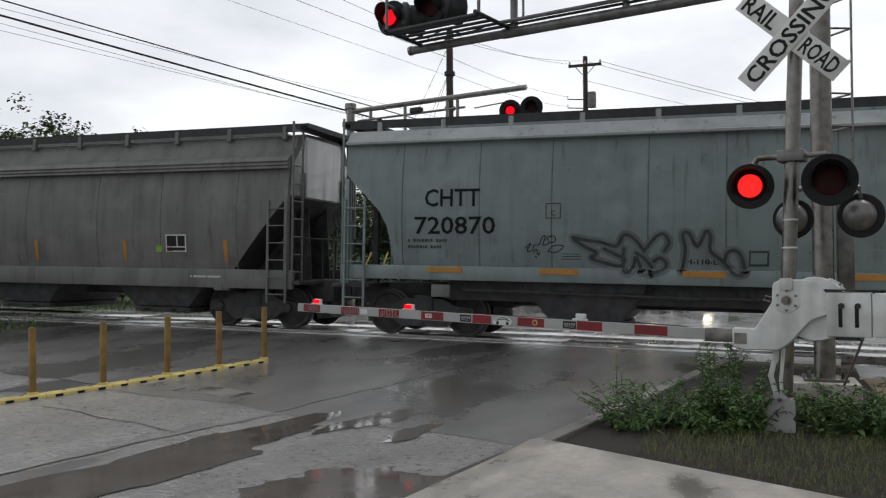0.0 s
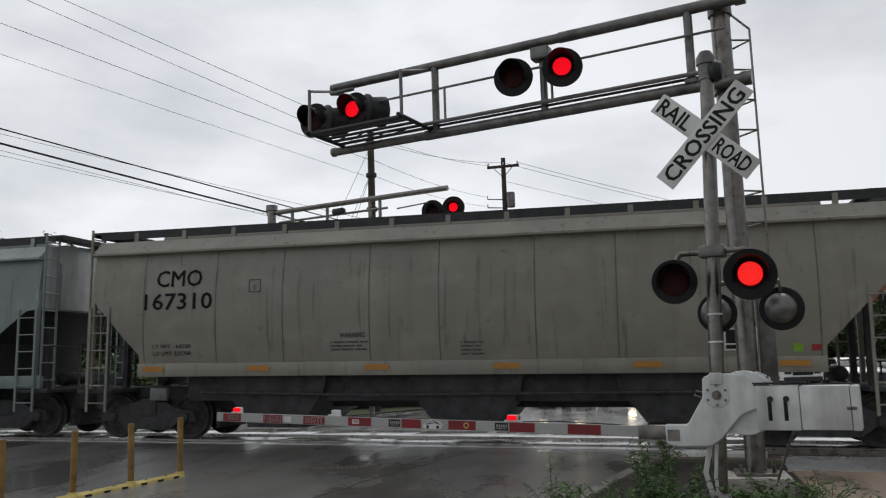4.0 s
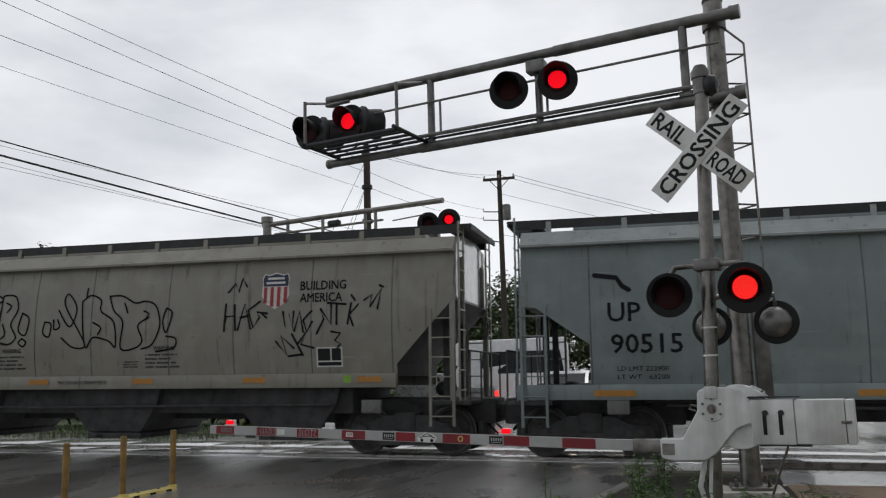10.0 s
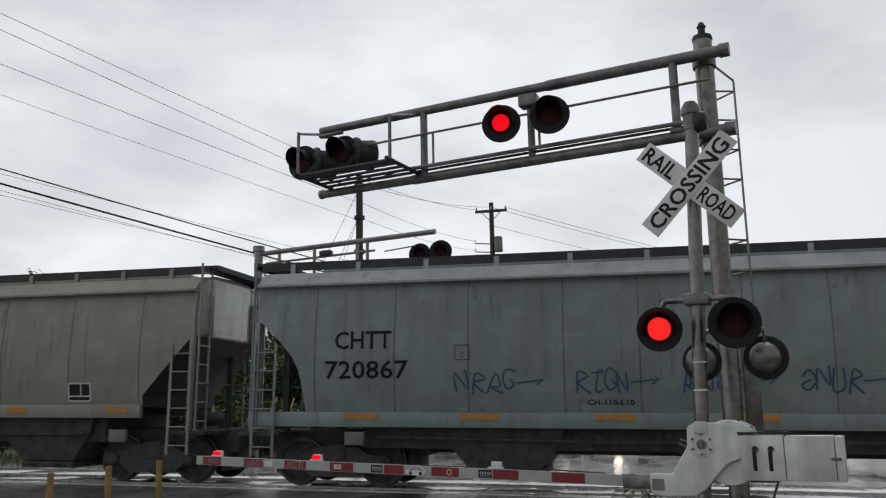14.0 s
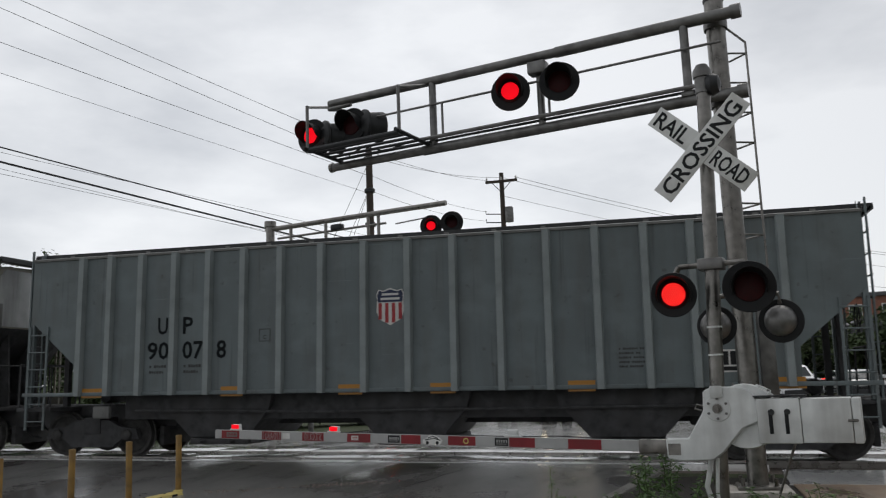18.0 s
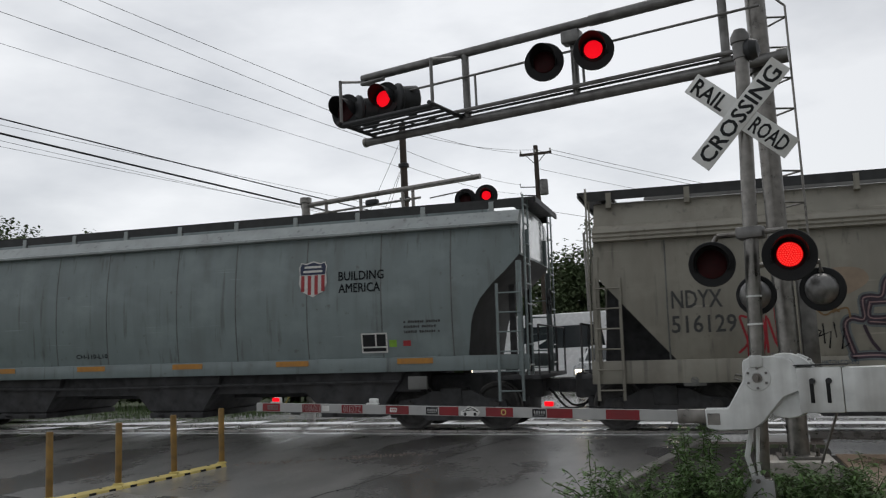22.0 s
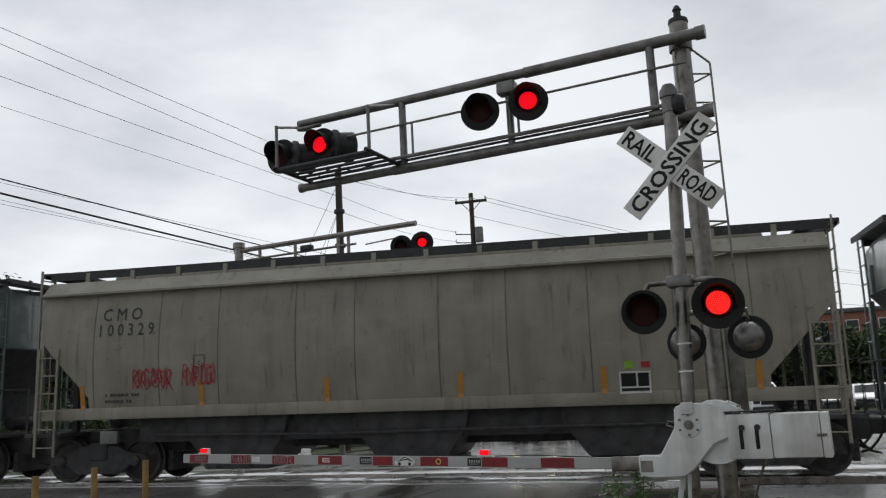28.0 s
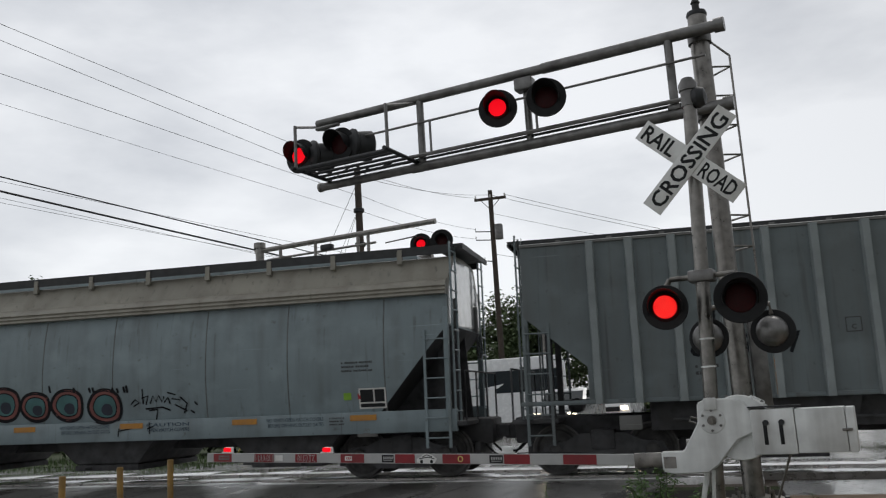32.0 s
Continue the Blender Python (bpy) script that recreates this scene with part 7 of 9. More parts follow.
part("stay_rod", Shape().tube((0.66, 0, -0.34), (0.48, 0.05, -0.80), 0.012, 6), GALV, case)
part("case_bracket", Shape().rbox(0.1, 0.75, 0.03, 0.2, -0.30, -0.1, 0.03), STEEL_DARK, case)
part("arm_socket", Shape().rbox(-0.80, -0.50, -0.035, 0.045, -0.43, -0.29, 0.008), GALV, gate, at=GT)
part("maker_plate", Shape().box(-0.50, -0.38, -0.054, -0.05, -0.44, -0.33), GALV, gate, at=GT)
# the barrier arm, striped boards end to end, a little higher at its tip
ARM0, ARM1 = Vector((-0.36, 8.905, 0.845)), Vector((-5.90, 10.24, 0.995))
along = (ARM1 - ARM0).normalized()
AL = Matrix.Translation(ARM0) @ Matrix(((along.x, -along.y, 0, 0), (along.y, along.x, 0, 0), (0, 0, 1, 0), (0, 0, 0, 1))) @ pose(0, 0, 0, 0, -math.degrees(math.asin(along.z)), 0)
length = (ARM1 - ARM0).length
stops = [0, 0.41, 0.776, 1.145, 1.45, 1.854, 2.204, 2.557, 2.824, 3.245, 3.585, 3.93, 4.262, 4.595, 4.906, 5.28, 5.59, length]
tip = part("arm_board", Shape().rbox(0, length, -0.018, 0.018, -0.056, 0.056, 0.004), ARM_WHITE, gate, "aluminium gate arm with reflective stripes", at=AL)
for i in range(17):
    part("stripe", Shape().box(stops[i] + 0.003, stops[i + 1] - 0.003, 0.018, 0.0205, -0.050, 0.050), ARM_RED if i % 2 else ARM_WHITE, tip)


def sticker(x0, x1, h, mat, bars=None):
    p = part("sticker", Shape().box(x0, x1, 0.0207, 0.022, -h, h), mat, tip)
    if bars:
        s = Shape()
        n = int((x1 - x0) / 0.028)
        for i in range(n):
            a = x0 + 0.012 + i * (x1 - x0 - 0.02) / n
            s.box(a, a + 0.016, 0.0222, 0.0232, -h * 0.2, h * 0.55)
        s.box(x0 + 0.02, x1 - 0.02, 0.0222, 0.0232, -h * 0.6, -h * 0.45)
        part("sticker_print", s, bars, p)


sticker(1.46, 1.62, 0.042, BLACK, ARM_WHITE)
sticker(2.84, 3.0, 0.042, BLACK, ARM_WHITE)
sticker(3.42, 3.52, 0.026, WHITE, SHIELD_RED)
sticker(4.455, 4.57, 0.034, WHITE)
sticker(5.32, 5.50, 0.028, GALV_DARK, ARM_RED)
part("ring_sticker", Shape().lathe([(0.022, 0.0), (0.034, 0.0), (0.034, 0.002), (0.022, 0.002)], (1.975, 0.0207, 0), (0, 1, 0), 18, close=False), YELLOW, tip)
car_pts = [(2.30, -0.045), (2.27, 0.0), (2.31, 0.03), (2.37, 0.055), (2.43, 0.06), (2.48, 0.02), (2.53, 0.0), (2.53, -0.04), (2.47, -0.05), (2.36, -0.055)]
pic = part("car_sticker", Shape().prism(car_pts, "y", 0.0207, 0.022), WHITE, tip)
part("sticker_print", Shape().path([(2.30, 0.023, 0.0), (2.38, 0.023, 0.02), (2.50, 0.023, 0.0)], 0.005, 4).path([(2.33, 0.023, 0.02), (2.40, 0.023, 0.045), (2.46, 0.023, 0.02)], 0.005, 4).tube((2.34, 0.022, -0.03), (2.34, 0.0235, -0.03), 0.02, 10).tube((2.47, 0.022, -0.03), (2.47, 0.0235, -0.03), 0.02, 10), BLACK, pic)
for x0, x1 in ((3.95, 4.24), (4.61, 4.89)):
    s = Shape()
    for i in range(5):
        a = x0 + (x1 - x0) * i / 5
        g = GLYPHS[(i * 3 + int(x0)) % len(GLYPHS)]
        s.path([(a + 0.055 * p, 0.0225, -0.04 + 0.08 * q) for p, q in g], 0.005, 4)
    part("arm_graffiti", s, ARM_WHITE, tip)
GLIGHTS = []
for x, turn in ((5.36, 2), (3.79, 0), (1.42, 1)):
    base = part("arm_light", Shape().rbox(x - 0.09, x + 0.09, -0.02, 0.02, 0.056, 0.075, 0.004).rbox(x - 0.06, x + 0.06, -0.05, 0.0, 0.07, 0.13, 0.012), ALU, gate, at=AL)
    lens = part("arm_light_lens", Shape().rbox(-0.052, 0.052, -0.002, 0.034, 0.074, 0.126, 0.012), LED_RED, base, at=pose(x, 0, 0))
    if turn < 2:
        GLIGHTS.append((lens, turn, x))
part("arm_wire", Shape().path([(0.2, 0.0, 0.06), (0.9, 0, 0.075), (1.3, 0, 0.062)], 0.006).path([(1.4, 0, 0.06), (3.9, 0, 0.058)], 0.006), BLACK, gate, at=AL)
part("arm_hook", Shape().rbox(4.95, 5.1, -0.01, 0.01, -0.09, -0.056, 0.004), STEEL_DARK, gate, at=AL)

# cantilever
cant = thing("cantilever_signal", "galvanised cantilever signal over the road with walkway and lights", "railway signal")
MX = Vector((0.86, 10.67, 0))
part("mast_column", Shape().tube(MX + Vector((0, 0, 0.22)), MX + Vector((0, 0, 6.2)), 0.118, 24), GALV, cant)
part("column_cap", Shape().lathe([(0.125, 0), (0.13, 0.02), (0.12, 0.06), (0.05, 0.09), (0.045, 0.17), (0.06, 0.19), (0.03, 0.25), (0.0, 0.26)], MX + Vector((0, 0, 6.18)), (0, 0, 1), 20), STEEL_DARK, cant)
part("base_plate", Shape().rbox(-0.24, 0.24, -0.24, 0.24, 0.20, 0.245, 0.01).moved(Matrix.Translation(MX)), GALV, cant)
for i in range(4):
    p = MX + Vector(((-0.18, 0.18)[i % 2], (-0.18, 0.18)[i // 2], 0.24))
    part("anchor_bolt", Shape().tube(p, p + Vector((0, 0, 0.09)), 0.022, 8), GALV, cant)
part("foundation", Shape().rbox(-0.36, 0.36, -0.36, 0.36, -0.6, 0.205, 0.03).moved(Matrix.Translation(MX)), SIDEWALK, cant)
AT = Vector((0.95, 10.40, 0))          # the arm runs beside the column, towards the road
LEFT = -SIDE


def on_arm(d, z, off=0.0):
    return AT + LEFT * d + FWD * off + Vector((0, 0, z))


part("upper_chord", Shape().tube(on_arm(-0.16, 5.90), on_arm(2.2, 5.90), 0.074, 16).tube(on_arm(2.2, 5.90), on_arm(5.95, 5.90), 0.064, 16), GALV_DARK, cant)
part("lower_chord", Shape().tube(on_arm(-0.16, 4.88), on_arm(4.3, 4.88), 0.072, 16).tube(on_arm(4.3, 4.88), on_arm(5.92, 4.88), 0.062, 16), GALV_DARK, cant)
part("chord_end_cap", Shape().tube(on_arm(5.90, 4.88), on_arm(5.95, 4.88), 0.072, 16), GALV, cant)
for z in (5.90, 4.88):
    part("column_clamp", Shape().lathe([(0.12, -0.09), (0.145, -0.09), (0.145, 0.09), (0.12, 0.09)], MX + Vector((0, 0, z)), (0, 0, 1), 24).tube(on_arm(-0.20, z), on_arm(-0.08, z), 0.09, 16), GALV_DARK, cant)
for d in (0.50, 4.12):
    part("chord_post", Shape().tube(on_arm(d, 4.9), on_arm(d, 5.90), 0.055, 12), GALV_DARK, cant)
part("light_post", Shape().tube(on_arm(2.45, 4.9), on_arm(2.45, 5.82), 0.05, 12), GALV_DARK, cant)
part("light_post_head", Shape().rbox(-0.13, 0.13, -0.1, 0.1, 5.62, 5.80, 0.03).moved(frame_of(on_arm(2.45, 0, 0.05), FWD)), GALV_DARK, cant)
part("post_shoe", Shape().rbox(-0.08, 0.08, -0.08, 0.08, 4.92, 5.0, 0.02).moved(frame_of(on_arm(0.50, 0), FWD)), GALV_DARK, cant)
part("handrail", Shape().tube(on_arm(0.05, 5.52, 0.1), on_arm(5.9, 5.50, 0.1), 0.018, 8), GALV_DARK, cant)
part("toe_rail", Shape().tube(on_arm(0.1, 5.02, 0.1), on_arm(4.3, 5.02, 0.1), 0.03, 8), GALV_DARK, cant)
part("cable_conduit", Shape().tube(on_arm(0.1, 4.99, 0.02), on_arm(5.6, 4.99, 0.02), 0.02, 8), STEEL_DARK, cant)
for d in (2.30, 3.92):
    part("rail_post", Shape().tube(on_arm(d, 5.0, 0.1), on_arm(d, 5.50, 0.1), 0.018, 8), GALV_DARK, cant)
# walkway at the tip
s = Shape()
for i in range(5):
    o = 0.12 + i * 0.18
    a, b = on_arm(4.2, 4.95, o), on_arm(5.75, 4.95, o)
    s.tube(a, b, 0.022, 6)
part("walkway_grating", s, STEEL_DARK, cant)
for d in (4.2, 5.75):
    part("walkway_bearer", Shape().tube(on_arm(d, 4.95, -0.02), on_arm(d, 4.95, 0.95), 0.03, 8), STEEL_DARK, cant)
for d in (4.2, 5.75):
    part("guard_post", Shape().tube(on_arm(d, 4.93, 0.85), on_arm(d, 5.60, 0.85), 0.025, 8), GALV_DARK, cant)
part("guard_rail", Shape().tube(on_arm(5.75, 5.58, 0.85), on_arm(5.9, 5.84, 0.02), 0.02, 8), GALV_DARK, cant)
part("guard_rail", Shape().tube(on_arm(4.2, 5.58, 0.85), on_arm(4.2, 5.84, 0.05), 0.02, 8), GALV_DARK, cant)
part("edge_beam", Shape().tube(on_arm(4.2, 4.93, 0.85), on_arm(5.75, 4.93, 0.85), 0.035, 8), STEEL_DARK, cant)
part("power_cable", Shape().path([on_arm(5.6, 5.0), on_arm(5.4, 4.93, 0.3), on_arm(5.2, 5.05, 0.2), on_arm(4.9, 4.95, 0.1), on_arm(4.6, 5.02, 0.05)], 0.012), BLACK, cant)
OUT_C = Vector((0.02, -1, 0))
flasher(cant, on_arm(2.80, 5.40, 0.22), OUT_C, 0, 0.262, False, dark=(-0.16, -0.09))
flasher(cant, on_arm(2.10, 5.40, 0.22), OUT_C, 1, 0.262, False, dark=(-0.16, -0.09))
OUT_E = Vector((-0.25, -0.968, 0))
for d, o, k in ((6.0, 0.40, 0), (5.40, 0.22, 1)):
    fl = flasher(cant, on_arm(d, 5.30 if k == 0 else 5.41, o), OUT_E, k, 0.26, False, dark=(-0.034, -0.01))
    part("lamp_drum", Shape().lathe([(0.15, 0.0), (0.23, 0.04), (0.25, 0.06), (0.25, 0.10), (0.21, 0.13), (0.23, 0.28), (0.24, 0.36), (0.17, 0.40), (0.0, 0.42)], (0.10, 0.05, -0.01), (0.55, 0.83, 0), 24), STEEL_DARK, fl)
part("end_light_bracket", Shape().path([on_arm(5.75, 5.78), on_arm(5.75, 5.7, 0.3), on_arm(5.35, 5.7, 0.3)], 0.03, 8), GALV_DARK, cant)
# ladder
for p0 in (Vector((1.20, 10.72, 0)), Vector((0.98, 11.0, 0))):
    part("ladder_rail", Shape().tube(p0 + Vector((0, 0, 2.7)), p0 + Vector((0, 0, 5.62)), 0.014, 8), GALV, cant)
part("ladder_hoop", Shape().path([(1.20, 10.72, 5.62), (0.96, 10.70, 5.86)], 0.014).path([(0.98, 11.0, 5.62), (0.9, 10.8, 5.86)], 0.014), GALV, cant)
for i in range(8):
    z = 2.78 + i * 0.385
    part("rung", Shape().path([(0.90, 10.70, z + 0.03), (1.20, 10.72, z), (0.98, 11.0, z)], 0.013, 6), GALV, cant)
part("cable_duct", Shape().rbox(1.02, 1.20, 10.72, 10.90, 1.0, 2.75, 0.015), GALV_DARK, cant)

# the opposite cantilever beyond the track
far = thing("cantilever_signal", "galvanised cantilever signal beyond the tracks with red lights", "railway signal")
FM = Vector((-11.6, 23.33, 0))
part("mast_column", Shape().tube(FM, FM + Vector((0, 0, 6.55)), 0.13, 16), GALV, far)
part("column_cap", Shape().tube(FM + Vector((0, 0, 6.5)), FM + Vector((0, 0, 6.66)), 0.18, 16), GALV, far)


def far_arm(d, z, off=0.0):
    q = FM + SIDE * d + Vector((0, 0, z)) + FWD * off
    return q


part("upper_chord", Shape().tube(far_arm(-0.15, 6.42), far_arm(6.15, 6.42), 0.075, 14), GALV, far)
part("lower_chord", Shape().tube(far_arm(0, 5.45), far_arm(6.0, 5.45), 0.075, 14), GALV, far)
part("toe_rail", Shape().tube(far_arm(0.3, 6.1), far_arm(4.2, 6.1), 0.035, 8), GALV, far)
for d in (0.8, 2.1, 3.6, 3.95):
    part("chord_post", Shape().tube(far_arm(d, 5.45), far_arm(d, 6.42), 0.05, 10), GALV, far)
part("handrail", Shape().tube(far_arm(4.7, 5.97, 0.3), far_arm(5.7, 6.02, 0.3), 0.02, 8), GALV, far)
OUT_F = Vector((0.15, -0.988, 0))
flasher(far, far_arm(5.80, 5.78, 0.25), OUT_F, 0, 0.30, False, dark=(-0.034, -0.01))
flasher(far, far_arm(6.44, 5.80, 0.25), OUT_F, 1, 0.30, False, dark=(-0.034, -0.01))
part("small_lamp", Shape().rbox(2.3, 2.7, -0.1, 0.1, 6.1, 6.28, 0.05).moved(frame_of(FM, FWD)), STEEL_DARK, far)


# ---- roadside ----
kerb = thing("lane_divider", "yellow rubber lane divider kerb with reflectors in the wet road", "lane divider")
K0, K1 = Vector((-8.95, 6.4, 0)), Vector((-7.46, 11.85, 0))
kdir = (K1 - K0).normalized()
n_seg = 6
for i in range(n_seg):
    a = K0 + (K1 - K0) * i / n_seg
    b = K0 + (K1 - K0) * (i + 1) / n_seg
    ln = (b - a).length
    seg = Shape().prism([(-0.10, 0), (-0.085, 0.035), (-0.05, 0.055), (0.05, 0.055), (0.085, 0.035), (0.10, 0)], "y", 0.006, ln - 0.006)
    m = Matrix.Translation((a.x, a.y, land(a.x, a.y) + 0.001)) @ Matrix(((kdir.y, kdir.x, 0, 0), (-kdir.x, kdir.y, 0, 0), (0, 0, 1, 0), (0, 0, 0, 1))) @ pose(0, 0, 0, math.degrees(math.atan2(land(b.x, b.y) - land(a.x, a.y), ln)))
    sg = part("divider_segment", seg, YELLOW, kerb, at=m)
    for q in (0.18, 0.5, 0.82):
        part("drain_notch", Shape().box(0.062, 0.104, q * ln - 0.05, q * ln + 0.05, 0.0, 0.03), BLACK, sg)
    for q in (0.3, 0.7):
        part("bolt_head", Shape().tube((0, q * ln, 0.055), (0, q * ln, 0.062), 0.02, 8), STEEL_DARK, sg)
proto = None
for i, (x, y, top) in enumerate(((-8.52, 8.12, 0.84), (-8.24, 9.05, 0.86), (-7.98, 10.05, 0.87), (-7.71, 10.95, 0.90), (-7.46, 11.83, 0.92))):
    z = land(x, y) + 0.05
    if proto is None:
        proto = thing("delineator_post", "ochre plastic delineator post on the lane divider", "delineator post", "delineator posts", at=pose(x, y, z, 0.6, -0.5, 0))
        part("tube", Shape().lathe([(0.045, 0), (0.045, 0.82), (0.038, 0.835), (0.0, 0.84)], (0, 0, 0), (0, 0, 1), 14), OCHRE, proto)
        part("foot", Shape().lathe([(0.075, 0), (0.07, 0.02), (0.05, 0.03)], (0, 0, 0), (0, 0, 1), 14), YELLOW, proto)
        part("cap", Shape().lathe([(0.046, 0.80), (0.047, 0.835), (0.04, 0.85), (0.0, 0.852)], (0, 0, 0), (0, 0, 1), 14), OCHRE, proto)
    else:
        copy_thing(proto, pose(x, y, z, (-1) ** i * 0.7, 0.4 * i - 0.8, 40 * i))
# darker patch before the crossing, tarred joints and washed-up debris
solid("asphalt_patch", sheet(span(-6.1, 1.75, 0.5), span(0.03, 15.4, 0.7), lambda u, w: road_at(u + 0.08 * w + 0.10 * math.sin(w * 1.9) * (u < -5.9), w, 0.005)), ASPHALT_DARK,
      "smooth dark wet asphalt patch before the tracks", "road", kind="structure")
dr = random.Random(21)


def puddle(x, y, rx, ry, lift, seed):
    """A shallow film of rain with a ragged outline, longer along the road."""
    pr = random.Random(seed)
    ph = [pr.uniform(0, 6.28) for _ in range(5)]
    pts = []
    for i in range(72):
        a = 2 * math.pi * i / 72
        k = 1 + 0.20 * math.sin(2 * a + ph[0]) + 0.13 * math.sin(3 * a + ph[1]) + 0.09 * math.sin(7 * a + ph[2]) + 0.06 * math.sin(13 * a + ph[3]) + 0.04 * math.sin(23 * a + ph[4])
        q = Vector((x, y, 0)) - ACROSS * rx * k * math.cos(a) + ROAD * ry * k * math.sin(a)
        pts.append((q.x, q.y, land(q.x, q.y) + lift))
    s = Shape()
    s.v, s.f = pts, [tuple(range(72))]
    solid("puddle", s, WATER, "shallow rain puddle reflecting the sky on the road", "puddle", "rain puddles", "structure", smooth=0)


for i, (x, y, rx, ry) in enumerate(((-4.62, 5.8, 0.50, 2.1), (-2.80, 5.45, 0.60, 0.75), (-3.75, 8.1, 0.22, 0.8), (-3.1, 7.6, 0.16, 0.45))):
    puddle(x, y, rx, ry, 0.0065 + 0.0003 * i, 30 + i)
solid("road_joint", sheet(span(-13, -6.0, 0.25), [3.20, 3.24, 3.28], lambda u, w: road_at(u, w + 0.03 * math.sin(u * 2.3) + 0.02 * math.sin(u * 7.1), 0.0078)), KERB,
      "worn pale joint along the wet road", "road joint", "road joints", "structure")
for u0, u1, w0, wd in ((-5.9, 1.6, 3.24, 0.018), (-14, -6.6, 6.9, 0.015)):
    solid("road_joint", sheet(span(u0, u1, 0.25), [w0, w0 + wd], lambda u, w: road_at(u, w + 0.03 * math.sin(u * 2.3) + 0.02 * math.sin(u * 7.1), 0.008)), TAR,
          "thin tarred joint along the wet road", "road joint", "road joints", "structure")
solid("road_patch", sheet([-5.75, -5.55, -5.3], span(4.4, 6.4, 0.2), lambda u, w: road_at(u + 0.08 * w + 0.05 * math.sin(w * 4.1), w, 0.0072)), KERB,
      "pale worn patch in the wet asphalt", "road patch", kind="structure")
for u0, w0, w1 in ((-7.6, 3.3, 6.0),):
    solid("road_joint", sheet([u0, u0 + 0.016], span(w0, w1, 0.2), lambda u, w: road_at(u + 0.12 * w + 0.03 * math.sin(w * 5), w, 0.008)), TAR,
          "thin tarred joint across the wet road", "road joint", "road joints", "structure")
s = Shape()
for i in range(260):
    k = dr.random() ** 0.8
    x, y = -7.3 + 2.6 * k + dr.gauss(0, 0.10 + 0.1 * (1 - k)), 11.9 + 1.3 * k + dr.gauss(0, 0.07)
    z, r = land(x, y), dr.uniform(0.006, 0.024)
    s.lathe([(r * 0.3, 0), (r, r * 0.3), (r * 0.4, r * 0.8)], (x, y, z), (dr.uniform(-0.4, 0.4), dr.uniform(-0.4, 0.4), 1), 5)
for i in range(120):
    x, y = dr.uniform(-8, -1.2), dr.uniform(6.0, 13.5)
    z, r = land(x, y), dr.uniform(0.004, 0.014)
    s.lathe([(r * 0.3, 0), (r, r * 0.3), (r * 0.4, r * 0.8)], (x, y, z + 0.004), (dr.uniform(-0.4, 0.4), dr.uniform(-0.4, 0.4), 1), 5)
solid("road_debris", s, BALLAST, "washed-up gravel and leaves on the wet road", "debris", kind="stuff")
# kerb stones and sidewalks
for i in range(24):
    u = -22 + i * 1.0
    if u > 1.5:
        break
    a, b = road_at(u, 0), road_at(u + 0.99, 0)
    s = Shape().loft([[tuple(q + ACROSS * w + Vector((0, 0, z))) for w, z in ((0.02, -0.1), (0.02, 0.035), (0.0, 0.05), (-0.15, 0.05), (-0.16, 0.04), (-0.16, -0.1))] for q in (a, b)])
    solid("kerb_stone", s, KERB, "low worn concrete kerb along the road", "kerb", "kerb stones", "structure")


def slab(pts, lift, thick, name, label, mat=None):
    s = Shape()
    s.prism(pts, "z", 0, 1)
    s.v = [(x, y, land(x, y) + (lift if z > 0.5 else lift - thick)) for x, y, z in s.v]
    return solid(name, s, mat or SIDEWALK, label, "sidewalk", kind="structure", smooth=0)


slab([(-1.95, 6.6), (-1.85, 7.43), (-1.78, 7.50), (-0.62, 6.87), (0.55, 6.25), (1.9, 5.5), (1.2, 4.2), (-2.34, 4.2)], 0.055, 0.2, "sidewalk", "worn concrete sidewalk corner, wet and stained")
slab([(1.75, 6.0), (1.5, 7.0), (1.5, 9.0), (1.55, 13.3), (6.6, 13.3), (5.8, 9.0), (5.2, 6.0)], 0.03, 0.2, "sidewalk", "wet brown muddy footpath leading to the tracks", MUD)
slab([(1.5, 13.32), (1.52, 13.4), (1.62, 15.28), (7.2, 15.28), (6.6, 13.32)], 0.03, 0.2, "sidewalk", "pale wet concrete footpath before the rails", CONCRETE_WET)
slab([(-2.5, 4.2), (1.3, 4.2), (0.4, -8.0), (-4.9, -8.0)], 0.03, 0.2, "sidewalk", "concrete sidewalk beside the road")

# weeds, grass and litter by the mast
LEAF = material("weed_leaf", (0.10, 0.185, 0.052), 0.6, vary=0.5, scale=9, bump=0.1)
STEM = material("weed_stem", (0.06, 0.085, 0.025), 0.6, vary=0.3, bump=0.1)
DRY = material("dry_grass", (0.155, 0.165, 0.062), 0.7, vary=0.5, scale=14, bump=0.1)
TREE_LEAF = material("tree_leaf", (0.110, 0.145, 0.075), 0.85, vary=0.25, scale=1.5, bump=0.1, spec=0.12)
BARK = material("bark", (0.05, 0.04, 0.03), 0.9, vary=0.3, scale=6, bump=0.6)


def leaf_faces(s, p, d, up, size, width=0.38):
    side = d.cross(up).normalized() * size * width
    tip = p + d * size
    mid = p + d * size * 0.45 + up * size * 0.06
    k = len(s.v)
    s.v += [tuple(p), tuple(mid + side), tuple(tip - up * size * 0.12), tuple(mid - side)]
    s.f += [(k, k + 1, k + 2), (k, k + 2, k + 3)]


